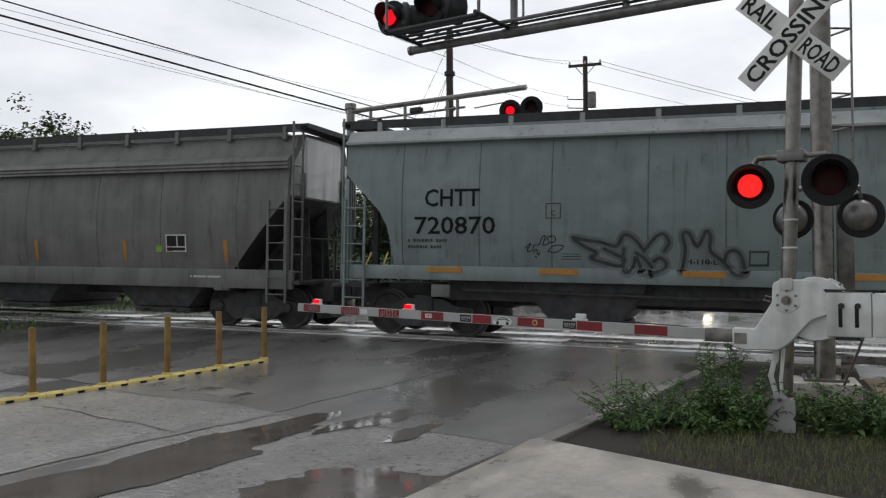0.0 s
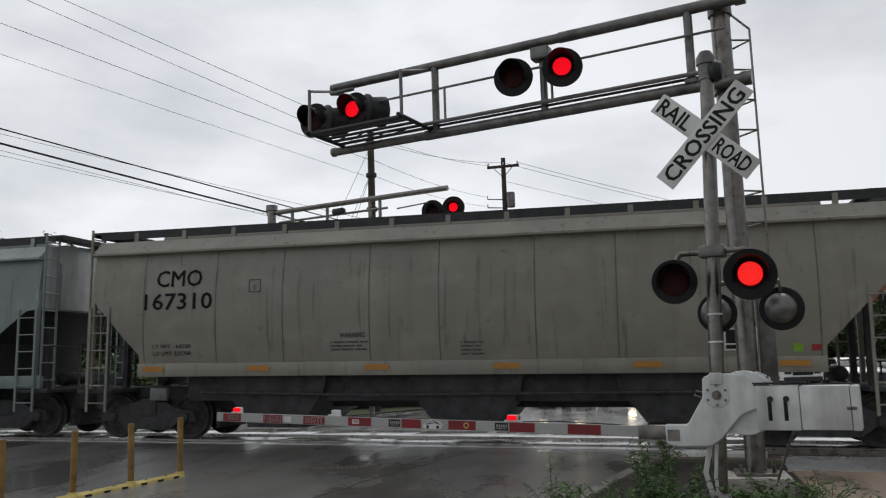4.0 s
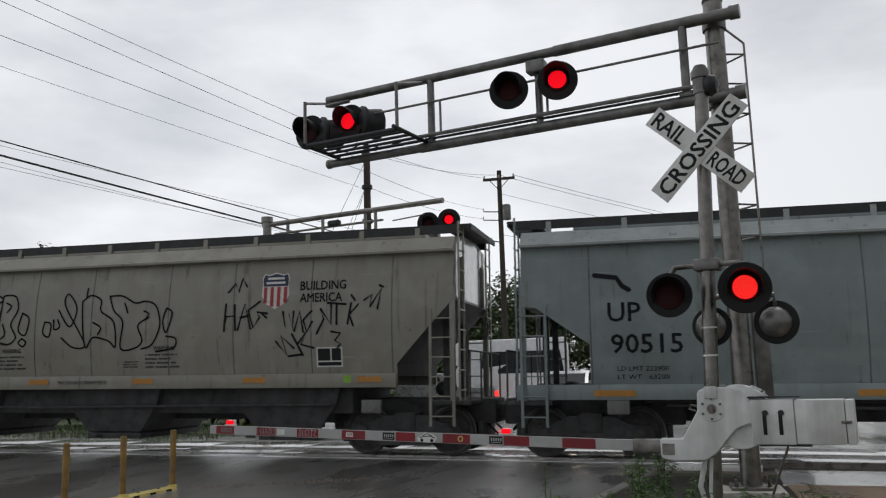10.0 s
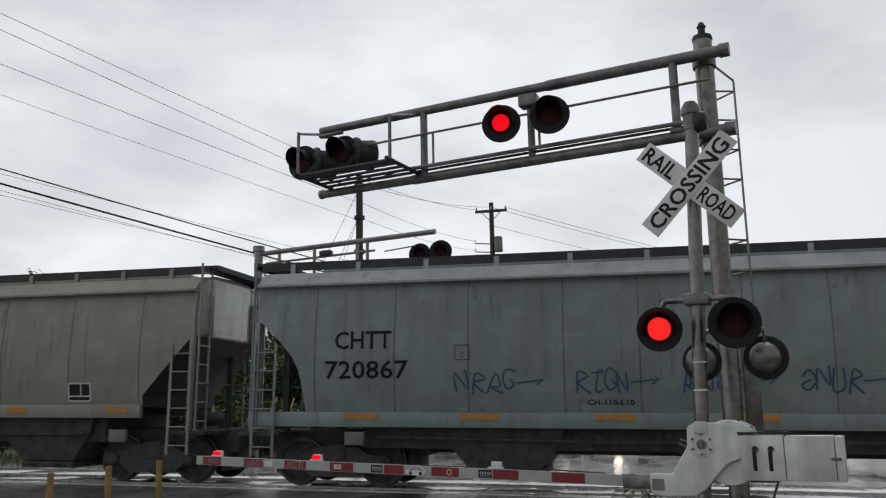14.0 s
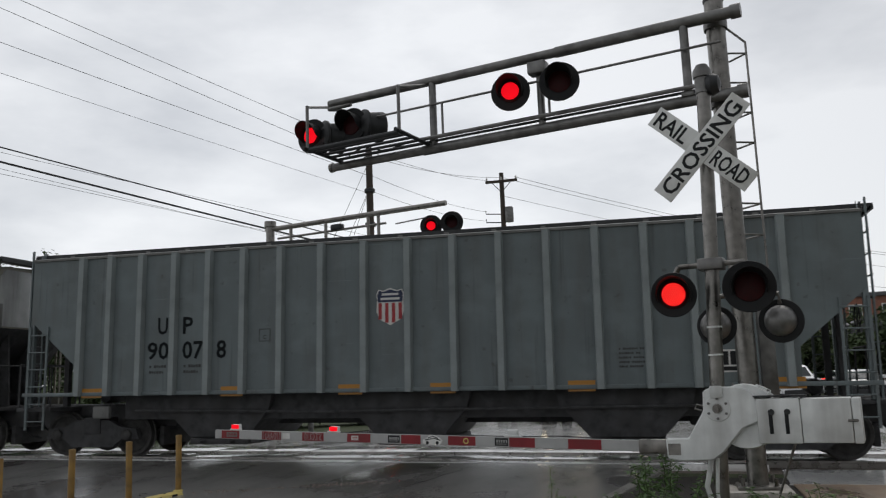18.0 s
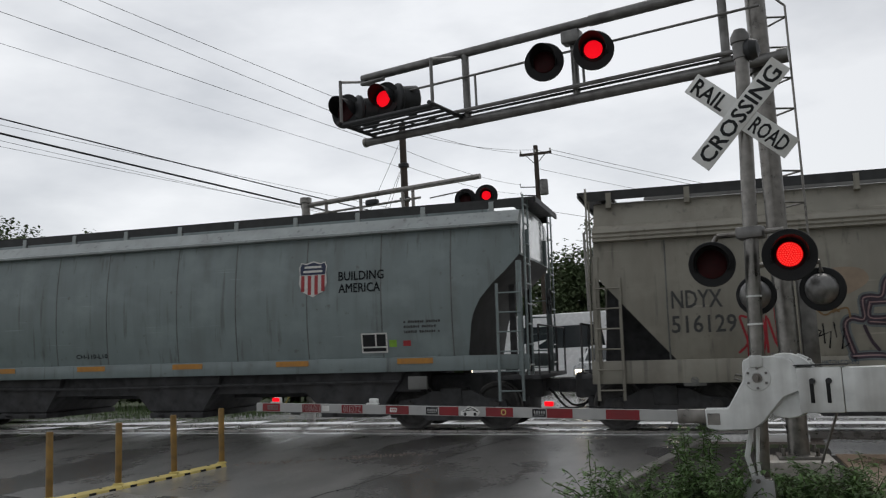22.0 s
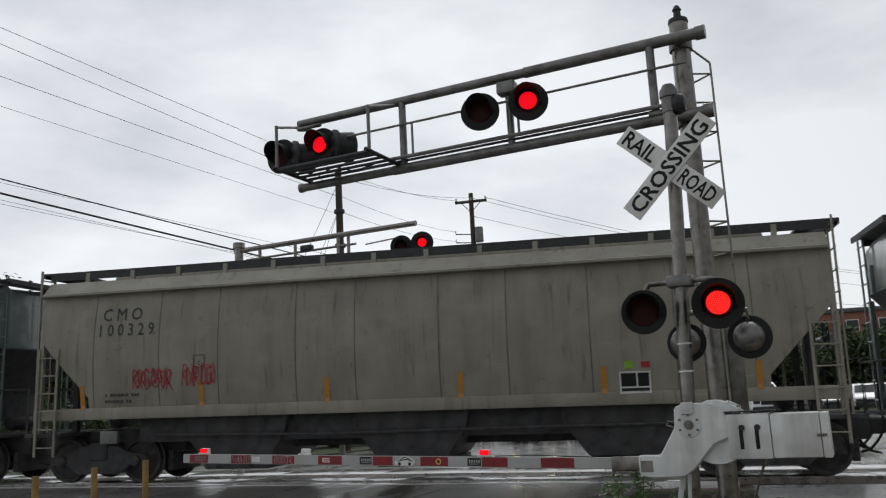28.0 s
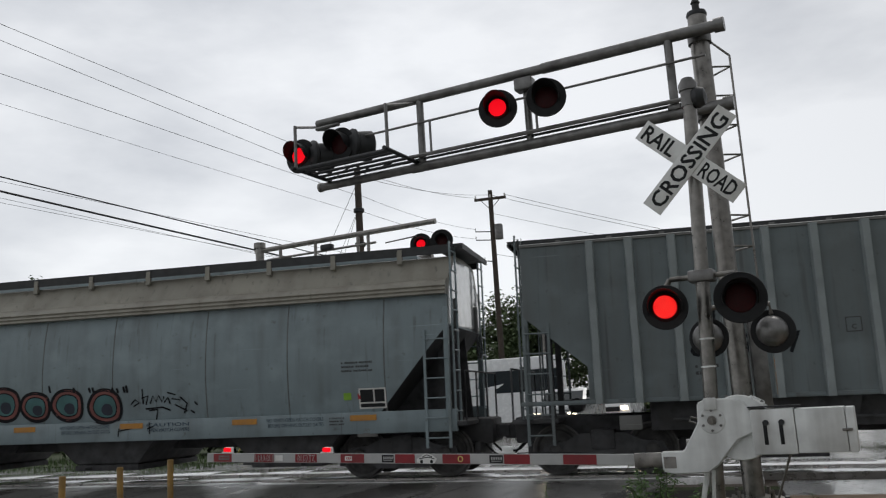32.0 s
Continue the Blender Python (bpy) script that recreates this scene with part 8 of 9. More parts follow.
def weed(x, y, height, spread, stems, rg, size=0.12):
    """A clump of leaning stems, each with narrow drooping leaves that grow smaller towards its tip."""
    stems = int(stems * 1.2) if stems > 4 else stems
    t = thing("weed", "leafy green roadside weed growing by the signal mast", "weed", "weeds by the mast", at=pose(x, y, land(x, y) - 0.03))
    ls, ss = Shape(), Shape()
    for i in range(stems):
        a = rg.uniform(0, 6.28)
        r = spread * rg.uniform(0.05, 0.55)
        p = Vector((r * math.cos(a), r * math.sin(a), 0))
        lean = Vector((math.cos(a), math.sin(a), 0)) * spread * rg.uniform(0.1, 0.9)
        hh = height * rg.uniform(0.35, 1.3)
        n = max(5, int(hh / 0.05))
        pts = [p + lean * (k / n) ** 1.8 + Vector((rg.gauss(0, 0.006), rg.gauss(0, 0.006), hh * (k / n) * (1 - 0.12 * (k / n) ** 3))) for k in range(n + 1)]
        for q, w in zip(pts[::2], pts[2::2]):
            ss.tube(q, w, 0.0045, 4, caps=False)
        for k in range(1, n + 1):
            for _ in range(3):
                b = rg.uniform(0, 6.28)
                d = Vector((math.cos(b), math.sin(b), rg.uniform(-0.7, 0.45))).normalized()
                leaf_faces(ls, pts[k], d, Vector((0, 0, 1)), size * rg.uniform(0.55, 1.25) * (1.2 - 0.65 * k / n), rg.uniform(0.15, 0.24))
            if rg.random() < 0.35:
                b = rg.uniform(0, 6.28)
                tip = pts[k] + Vector((math.cos(b), math.sin(b), rg.uniform(0.1, 0.8))) * 0.12
                ss.tube(pts[k], tip, 0.003, 3, caps=False)
                for _ in range(4):
                    b = rg.uniform(0, 6.28)
                    leaf_faces(ls, pts[k].lerp(tip, rg.uniform(0.4, 1.0)), Vector((math.cos(b), math.sin(b), rg.uniform(-0.6, 0.5))).normalized(), Vector((0, 0, 1)), size * rg.uniform(0.35, 0.7), 0.22)
    tagged(part("stem", ss, STEM, t), kind="stuff")
    tagged(part("foliage", ls.mesh("foliage", LEAF, 0), LEAF, t), kind="stuff")
    return t


wr = random.Random(11)
for x, y, h, sp, n in ((-1.10, 8.55, 0.42, 0.5, 14), (-0.85, 8.8, 0.46, 0.42, 12), (-0.32, 9.15, 0.72, 0.38, 13), (-0.12, 8.95, 0.58, 0.45, 14), (-0.15, 9.35, 0.85, 0.25, 6), (0.0, 8.8, 0.42, 0.4, 12), (0.75, 8.9, 0.45, 0.4, 12),
                       (0.95, 9.1, 0.50, 0.45, 14), (1.2, 8.9, 0.48, 0.45, 14), (1.05, 9.5, 0.4, 0.4, 10), (0.75, 9.6, 0.35, 0.3, 8), (-0.6, 8.65, 0.4, 0.4, 10), (1.45, 9.3, 0.42, 0.35, 9), (0.55, 9.5, 0.3, 0.3, 7), (-0.35, 8.6, 0.38, 0.4, 9)):
    weed(x, y, h, sp, n, wr)
for x, y, h in ((-1.45, 9.9, 0.62), (-1.22, 9.95, 0.55), (1.5, 10.0, 0.45)):
    weed(x, y, h, 0.18, 2, wr, 0.075)
s = Shape()
for i in range(9500):
    x, y = wr.uniform(-0.9, 1.5), wr.uniform(6.55, 9.4)
    if y < 6.95 - 0.55 * x - 0.1 or (x < -0.6 and y > 8.3 and wr.random() < 0.5):
        continue
    hh = wr.uniform(0.03, 0.11)
    a = wr.uniform(0, 6.28)
    d = Vector((math.cos(a), math.sin(a), 0))
    p = Vector((x, y, land(x, y) - 0.03))
    k = len(s.v)
    s.v += [tuple(p + d.cross(Vector((0, 0, 1))) * 0.0035), tuple(p - d.cross(Vector((0, 0, 1))) * 0.0035), tuple(p + d * hh * 0.5 + Vector((0, 0, hh)))]
    s.f.append((k, k + 1, k + 2))
solid("roadside_grass", s, DRY, "short dry and green grass beside the sidewalk", "grass", kind="stuff", smooth=0)
GREEN_GRASS = material("green_grass", (0.05, 0.09, 0.02), 0.7, vary=0.4, scale=6, bump=0.1)
s = Shape()
for i in range(9000):
    if i < 5000:
        x, y = wr.uniform(-40, -15.2), wr.uniform(12.6, 14.9)
    else:
        x, y = wr.uniform(-32, -11.8), wr.uniform(20.2, 27)
    hh = wr.uniform(0.1, 0.35)
    a = wr.uniform(0, 6.28)
    d = Vector((math.cos(a), math.sin(a), 0))
    p = Vector((x, y, land(x, y) - 0.03))
    q = d.cross(Vector((0, 0, 1))) * 0.02
    k = len(s.v)
    s.v += [tuple(p + q), tuple(p - q), tuple(p + d * hh * 0.5 + Vector((0, 0, hh)))]
    s.f.append((k, k + 1, k + 2))
solid("verge_grass", s, GREEN_GRASS, "rough green grass along the track", "grass", kind="stuff", smooth=0)
# soil under the weeds
solid("verge_soil", sheet(span(-1.55, 2.3, 0.35), span(5.6, 14.2, 0.35), lambda x, y: (x + 0.19 * (y - 8), y, land(x, y) - 0.012 + 0.03 * noise.noise((x * 1.5, y * 1.5, 0)))), SOIL, "dark damp soil and gravel by the mast", "soil", kind="structure")


# ---- poles and wires ----
def utility_pole(x, y, top, arm_z, arm_half, label, band=()):
    t = thing("utility_pole", label, "utility pole", "utility poles")
    z0 = land(x, y) - 0.3
    part("pole", Shape().tube((x, y, z0), (x, y, top), 0.17, 14, 0.12), WOOD, t)
    if arm_half:
        part("cross_arm", Shape().rbox(x - arm_half, x + arm_half, y - 0.16, y - 0.06, arm_z - 0.07, arm_z + 0.07, 0.01), WOOD, t)
        part("arm_brace", Shape().tube((x - arm_half * 0.6, y - 0.1, arm_z - 0.05), (x, y - 0.13, arm_z - 0.6), 0.02, 6).tube((x + arm_half * 0.6, y - 0.1, arm_z - 0.05), (x, y - 0.13, arm_z - 0.6), 0.02, 6), STEEL_DARK, t)
        for k in (-0.92, 0.0, 0.92):
            part("insulator", once("insul", lambda: Shape().lathe([(0.03, 0), (0.06, 0.05), (0.03, 0.08), (0.055, 0.13), (0.02, 0.18)], (0, 0, 0), (0, 0, 1), 10).mesh("insulator", SHIELD_WHITE)), SHIELD_WHITE, t, at=pose(x + k * arm_half, y - 0.11, arm_z + 0.06))
    for z in band:
        part("pole_band", Shape().lathe([(0.17, -0.08), (0.2, -0.06), (0.2, 0.06), (0.17, 0.08)], (x, y, z), (0, 0, 1), 12), STEEL_DARK, t)
    return t


utility_pole(-10.28, 28.8, 10.3, 0, 0, "dark wooden utility pole with guy wires", (8.68, 7.4, 9.9))
p2 = utility_pole(-7.93, 43.0, 12.45, 11.98, 0.85, "wooden utility pole with cross-arm and transformer")
part("transformer", Shape().lathe([(0.02, 0), (0.22, 0.03), (0.23, 0.1), (0.23, 0.75), (0.2, 0.82), (0.02, 0.85)], (-7.60, 42.95, 9.75), (0, 0, 1), 18), GALV_DARK, p2)
for z, w in ((10.2, 0.9), (9.75, 0.9), (8.6, 0.5)):
    part("side_bracket", Shape().path([(-7.93, 42.9, z), (-7.93 - w, 42.9, z + 0.08), (-7.93 - w, 42.9, z + 0.25)], 0.03), STEEL_DARK, p2)
utility_pole(-22.0, 8.0, 13.5, 13.0, 1.0, "wooden utility pole beside the road")
p3 = utility_pole(19.0, 70.0, 9.8, 9.3, 0.9, "distant wooden utility pole with cross-arms")
part("cross_arm", Shape().rbox(17.9, 20.1, 69.85, 69.95, 7.9, 8.04, 0.01), WOOD, p3)


def wire(a, b, sag, r, label="thin black overhead wire between wooden poles"):
    a, b = Vector(a), Vector(b)
    s = Shape()
    pts = [a.lerp(b, k / 16) - Vector((0, 0, sag * 4 * (k / 16) * (1 - k / 16))) for k in range(17)]
    s.path(pts, r, 5)
    solid("overhead_wire", s, WIRE, label, "wire", "overhead wires")


for zp, end, r in ((10.24, 14.31, 0.008), (9.64, 13.97, 0.008), (9.25, 12.53, 0.008), (8.58, 11.53, 0.006), (6.67, 9.44, 0.020), (6.97, 8.92, 0.006), (6.30, 9.03, 0.030), (6.22, 8.75, 0.006), (6.36, 8.38, 0.006)):
    wire((-10.28, 28.8, zp), (-22.0, 8.0, end), 0.05, r, "thin black overhead wire between wooden poles" if r < 0.015 else "thick black overhead cable between wooden poles")
for a, b, sag, r in (((-10.28, 28.8, 10.2), (-8.7, 42.9, 12.1), 0.2, 0.009), ((-10.28, 28.8, 10.0), (-7.93, 42.9, 12.2), 0.25, 0.009), ((-10.28, 28.8, 9.3), (-8.8, 42.9, 10.4), 0.2, 0.008), ((-10.28, 28.8, 8.7), (-8.8, 42.9, 9.9), 0.2, 0.008),
                     ((-7.2, 42.9, 12.15), (19, 70, 9.5), 0.5, 0.012), ((-7.93, 42.9, 12.2), (18.2, 70, 9.5), 0.5, 0.012), ((-7.93, 42.9, 11.2), (19.8, 70, 8.3), 0.5, 0.010), ((-7.93, 42.9, 9.0), (19, 70, 7.0), 0.4, 0.012),
                     ((19, 70, 9.4), (70, 95, 9.0), 0.8, 0.012), ((19, 70, 8.1), (70, 95, 8.0), 0.8, 0.012)):
    wire(a, b, sag, r)
for gx_, gy_ in ((-14.6, 27.2), (-13.9, 27.6), (-13.3, 28.2)):
    wire((-10.28, 28.8, 9.8 if gx_ < -14 else 8.8), (gx_, gy_, 0.05), 0.0, 0.008, "thin steel guy wire of the pole")
    s = Shape().tube((gx_, gy_, 0.05), (gx_ + (-10.28 - gx_) * 0.24, gy_ + (28.8 - gy_) * 0.24, 0.05 + 2.1), 0.03, 8)
    solid("guy_guard", s, YELLOW, "yellow plastic guy wire guard", "guy guard", "guy guards")
for x, y in ((-10.9, 24.6), (-9.2, 25.4)):
    solid("bollard", Shape().lathe([(0.09, 0), (0.09, 0.95), (0.07, 1.0), (0, 1.02)], (x, y, 0), (0, 0, 1), 14), GALV_DARK, "grey steel bollard beyond the tracks", "bollard", "bollards")


# ---- trees ----
def tree(x, y, height, width, rg, label="broad green tree beyond the wet forecourt", clumps=260, leaf=0.36, low=False):
    t = thing("tree", label, "tree", "trees beyond the tracks", at=pose(x, y, land(x, y) - 0.05))
    tr, lv = Shape(), Shape()
    tr.tube((0, 0, 0), (0.1, 0, height * 0.42), 0.24, 9, 0.16)
    tips = [Vector((math.cos(q) * width * 0.32, math.sin(q) * width * 0.32, height * 0.22)) for q in (0.3, 1.5, 2.7, 3.9, 5.1)] if low else []
    for i in range(9):
        a = rg.uniform(0, 6.28)
        b = Vector((math.cos(a) * width * rg.uniform(0.2, 0.42), math.sin(a) * width * rg.uniform(0.2, 0.42), height * rg.uniform(0.55, 0.9)))
        m = Vector((b.x * 0.4, b.y * 0.4, height * 0.5))
        tr.tube((0.1, 0, height * rg.uniform(0.3, 0.42)), m, 0.11, 6, 0.07)
        tr.tube(m, b, 0.07, 6, 0.02)
        tips += [b, m.lerp(b, 0.6)]
    for i in range(clumps):
        c = tips[i % len(tips)] + Vector((rg.gauss(0, width * 0.13), rg.gauss(0, width * 0.13), rg.gauss(0, height * 0.09)))
        c.z = max(c.z, height * rg.uniform(0.02, 0.2)) if low else max(c.z, height * 0.22)
        cr = width * rg.uniform(0.06, 0.13)
        for _ in range(44 if leaf < 0.3 and height > 4 else 34):
            d = Vector((rg.gauss(0, 1), rg.gauss(0, 1), rg.gauss(0, 1))).normalized()
            p = c + d * cr * rg.uniform(0.3, 1.0)
            e = Vector((rg.gauss(0, 1), rg.gauss(0, 1), rg.gauss(0, 0.6))).normalized()
            leaf_faces(lv, p, e, Vector((0, 0, 1)), leaf * rg.uniform(0.6, 1.2), 0.4)
    part("trunk", tr, BARK, t)
    tagged(part("crown", lv.mesh("crown", TREE_LEAF, 0), TREE_LEAF, t), kind="stuff")


tg = random.Random(7)
for x, y, hh, w in ((-15, 52, 8.5, 7), (-10.5, 54, 8.2, 7), (-6.5, 53, 9.6, 7.5), (-3.8, 55, 9.4, 4.5), (2.0, 57, 6.4, 5.5), (-19, 57, 8, 7), (6.5, 62, 6.5, 6), (12, 82, 6.5, 8), (19, 86, 6.2, 8), (26, 84, 6.0, 8), (33, 90, 6.5, 9), (-26, 60, 9, 8)):
    tree(x, y, hh, w, tg, leaf=0.27)
for x, y, hh, w in ((-62, 58, 15.2, 10), (-68, 60, 16.4, 11), (-78, 58, 16, 11), (-58, 66, 14.2, 9), (-68, 70, 17.0, 10)):
    tree(x, y, hh, w, tg, "tall dark tree on the distant skyline", 190, 0.45)
for x, y, hh, w in ((-18, 26, 1.4, 3), (-22, 24.5, 1.6, 3.5), (-27, 27, 2.0, 4), (-14.5, 30, 1.3, 3), (-16.5, 33, 1.8, 4), (-12, 33, 1.2, 3)):
    tree(x, y, hh, w, tg, "low green bush beyond the tracks", 60, 0.2)
for i in range(12):
    tree(-31 + 1.7 * i, 27.5 + (i * 5) % 7 * 0.9, 1.5 + 0.5 * math.sin(i * 1.3), 3.4, tg, "low green bush beyond the tracks", 60, 0.22)
for i in range(9):
    tree(-33 + 2.6 * i, 41 + 1.5 * math.sin(i), 2.6 + 0.5 * math.sin(i * 1.9), 4.2, tg, "low green bush beyond the tracks", 70, 0.3)
solid("far_verge", sheet([-70, *span(-40, -10.8, 2.0)], span(22.6, 46.5, 1.5), lambda x, y: (x + 0.19 * (y - 22.6), y, land(x, y) + 0.02)), GRASS_GROUND, "green grass verge beyond the wet concrete", "grass", kind="structure")


for i in range(13):
    tree(-30 + i * 2.9, 49.5 + 1.5 * math.sin(i * 1.7), 4.9 + 0.7 * math.sin(i * 2.3), 5.0, tg, "dense dark green shrub along the far street", 320, 0.26, True)


for i in range(8):
    tree(-54 + i * 3.2, 52 + 1.5 * math.sin(i * 2.1), 7.2 + 0.6 * math.sin(i * 1.7), 5.6, tg, "dense dark green tree beside the far street", 260, 0.36, True)


for i in range(11):
    tree(5.5 + i * 3.1, 60 + 2 * math.sin(i * 1.9), 4.6 + 0.8 * math.sin(i * 2.1), 5.2, tg, "dense dark green shrub along the far street", 170, 0.34, True)


# ---- vehicles beyond the tracks ----
GLASS = material("tinted_car_glass", (0.02, 0.025, 0.028), 0.06, vary=0.1, bump=0)
TYRE = material("tyre_rubber", (0.018, 0.018, 0.018), 0.8, vary=0.2, bump=0.2)
RIM = material("wheel_rim", (0.42, 0.42, 0.43), 0.35, 0.8, bump=0)
HEADLIGHT = glow("lit_headlight", (1.0, 0.86, 0.62), 4.0)
TAIL = glow("lit_tail_light", (1.0, 0.03, 0.02), 2.0)
V_WHITE = material("white_car_paint", (0.80, 0.81, 0.81), 0.25, vary=0.05, bump=0, coat=0.6)
V_SILVER = material("silver_car_paint", (0.36, 0.37, 0.37), 0.3, 0.4, vary=0.06, bump=0, coat=0.6)
V_GREY = material("grey_pickup_paint", (0.22, 0.225, 0.23), 0.3, 0.4, vary=0.06, bump=0, coat=0.6)
V_RED = material("red_car_paint", (0.25, 0.02, 0.02), 0.3, vary=0.06, bump=0, coat=0.6)

PROFILES = {
    "suv": ([(-2.3, 0.45), (-2.32, 0.95), (-2.2, 1.1), (-1.15, 1.18), (-0.55, 1.68), (-0.3, 1.76), (1.75, 1.74), (2.15, 1.2), (2.25, 1.0), (2.25, 0.45)], (-1.08, 1.95, 1.16, 1.66), (-1.42, 1.40), 0.36, 0.92),
    "sedan": ([(-2.3, 0.4), (-2.33, 0.75), (-2.1, 0.9), (-1.1, 0.98), (-0.45, 1.38), (-0.1, 1.44), (0.9, 1.42), (1.55, 1.05), (2.2, 0.98), (2.28, 0.7), (2.25, 0.4)], (-1.0, 1.45, 0.98, 1.36), (-1.42, 1.38), 0.33, 0.88),
    "pickup": ([(-2.75, 0.55), (-2.78, 1.0), (-2.6, 1.15), (-1.45, 1.22), (-0.9, 1.78), (-0.6, 1.84), (0.55, 1.82), (0.75, 1.25), (2.7, 1.22), (2.75, 0.6)], (-1.3, 0.62, 1.25, 1.74), (-1.8, 1.75), 0.40, 0.96),
    "shuttle_bus": ([(-3.05, 0.5), (-3.1, 1.0), (-2.95, 1.3), (-2.25, 1.5), (-1.85, 2.15), (-2.3, 2.3), (-2.25, 2.85), (-1.75, 3.22), (2.85, 3.27), (2.98, 2.9), (2.98, 0.5)], (-1.0, 2.8, 1.75, 2.70), (-2.1, 1.75), 0.38, 1.05),
}


def vehicle(kind, paint, label, at, lit=True):
    """A vehicle whose nose points to -x."""
    prof, (wx0, wx1, wz0, wz1), axles, r, hw = PROFILES[kind]
    v = thing({"sedan": "car", "suv": "car"}.get(kind, kind), label, "bus" if kind == "shuttle_bus" else "car", "vehicles beyond the tracks", at=at)
    s = Shape()
    rings = []
    for y, k, dz in ((-hw, 0.93, -0.03), (-hw + 0.10, 1.0, 0.0), (hw - 0.10, 1.0, 0.0), (hw, 0.93, -0.03)):
        rings.append([(x * (0.985 if abs(y) == hw else 1.0), y * (1.0 if z < wz0 + 0.05 else (0.90 if abs(y) == hw else 0.92)), z + (dz if z > 0.7 else 0)) for x, z in prof])
    s.loft(rings)
    part("body", s.mesh("body", paint, 40), paint, v)
    for sy in (-1, 1):
        g = Shape().prism([(wx0 + 0.12, wz0), (wx0 + 0.12 + (wz1 - wz0) * (0.12 if kind == "shuttle_bus" else 0.8), wz1), (wx1 - 0.2, wz1), (wx1 - 0.05, wz0)], "y", -0.012, 0.012)
        part("side_window", g, GLASS, v, at=pose(0, sy * (hw * 0.935 + 0.005), 0))
        part("mirror", Shape().rbox(wx0 + 0.25, wx0 + 0.42, -0.1, 0.1, wz0, wz0 + 0.16, 0.03), paint, v, at=pose(0, sy * (hw + 0.08), 0))
    i0 = max(i for i, q in enumerate(prof[:6]) if q[1] <= wz0 + 0.06)
    a, b = prof[i0], prof[i0 + 1]
    d = Vector((b[0] - a[0], 0, b[1] - a[1])).normalized()
    nrm = Vector((-d.z, 0, d.x))
    p0, p1 = Vector((a[0], 0, a[1])) + d * 0.06 + nrm * 0.012, Vector((b[0], 0, b[1])) - d * 0.06 + nrm * 0.012
    part("windscreen", Shape().add([(p0.x, -hw * 0.85, p0.z), (p0.x, hw * 0.85, p0.z), (p1.x, hw * 0.78, p1.z), (p1.x, -hw * 0.78, p1.z), (p0.x + 0.02, -hw * 0.85, p0.z - 0.02), (p0.x + 0.02, hw * 0.85, p0.z - 0.02), (p1.x + 0.02, hw * 0.78, p1.z - 0.02), (p1.x + 0.02, -hw * 0.78, p1.z - 0.02)],
                                   [(0, 1, 2, 3), (7, 6, 5, 4), (0, 4, 5, 1), (2, 6, 7, 3), (1, 5, 6, 2), (0, 3, 7, 4)]), GLASS, v)
    nx = prof[1][0]
    hz = prof[1][1] - 0.12
    for sy in (-1, 1):
        part("headlight", Shape().rbox(nx - 0.03, nx + 0.15, sy * hw * 0.72 - 0.16, sy * hw * 0.72 + 0.16, hz - 0.09, hz + 0.09, 0.03), HEADLIGHT if lit else GLASS, v)
        part("tail_light", Shape().rbox(prof[-1][0] - 0.12, prof[-1][0] + 0.02, sy * hw * 0.8 - 0.1, sy * hw * 0.8 + 0.1, 0.8, 1.05, 0.02), TAIL, v)
        for x in axles:
            wh = part("wheel", once(("tyre", r), lambda: Shape().lathe([(r * 0.62, -0.1), (r * 0.95, -0.11), (r, -0.06), (r, 0.06), (r * 0.95, 0.11), (r * 0.62, 0.1)], (0, 0, 0), (0, 1, 0), 24).mesh("tyre", TYRE)), TYRE, v, at=pose(x, sy * (hw - 0.10), r))
            part("rim", once(("rim", r), lambda: Shape().lathe([(r * 0.62, 0.05), (r * 0.60, 0.09), (r * 0.2, 0.07), (0.03, 0.09)], (0, 0, 0), (0, -1, 0), 20).mesh("rim", RIM)), RIM, wh, at=pose(0, 0, 0, 0, 0, 0 if sy < 0 else 180))
    part("grille", Shape().rbox(nx - 0.025, nx + 0.05, -hw * 0.5, hw * 0.5, hz - 0.14, hz + 0.06, 0.01), BLACK, v)
    part("bumper", Shape().rbox(nx - 0.06, nx + 0.2, -hw * 0.94, hw * 0.94, prof[0][1] - 0.05, prof[0][1] + 0.16, 0.04), STEEL_DARK, v)
    return v


vehicle("suv", V_SILVER, "silver SUV with lit headlights waiting at the crossing", pose(-3.6, 33.0, 0, 0, 0, 82))
vehicle("shuttle_bus", V_WHITE, "tall white shuttle bus waiting on the wet road", pose(-7.15, 37.5, 0, 0, 0, 8))
vehicle("suv", V_WHITE, "white SUV in the queue beyond the crossing", pose(-2.2, 40.5, 0, 0, 0, 84))
PICKUP = vehicle("pickup", V_GREY, "grey pickup standing beyond the tracks", pose(-9.6, 34.5, 0, 0, 0, 8), False)
for x, y, r, kind, paint, nm in ((5.4, 44.5, 100, "suv", V_WHITE, "white SUV parked across the street"), (8.2, 44.0, 95, "sedan", V_SILVER, "silver sedan parked across the street"), (11.0, 46.0, 80, "sedan", V_WHITE, "white sedan parked across the street"),
                                 (13.6, 45.0, 98, "suv", V_SILVER, "silver SUV parked across the street"), (17.5, 52.0, 85, "sedan", V_RED, "red sedan parked far off"), (3.0, 47.0, 88, "sedan", V_SILVER, "silver sedan parked under the trees")):
    vehicle(kind, paint, nm, pose(x, y, 0, 0, 0, r), False)

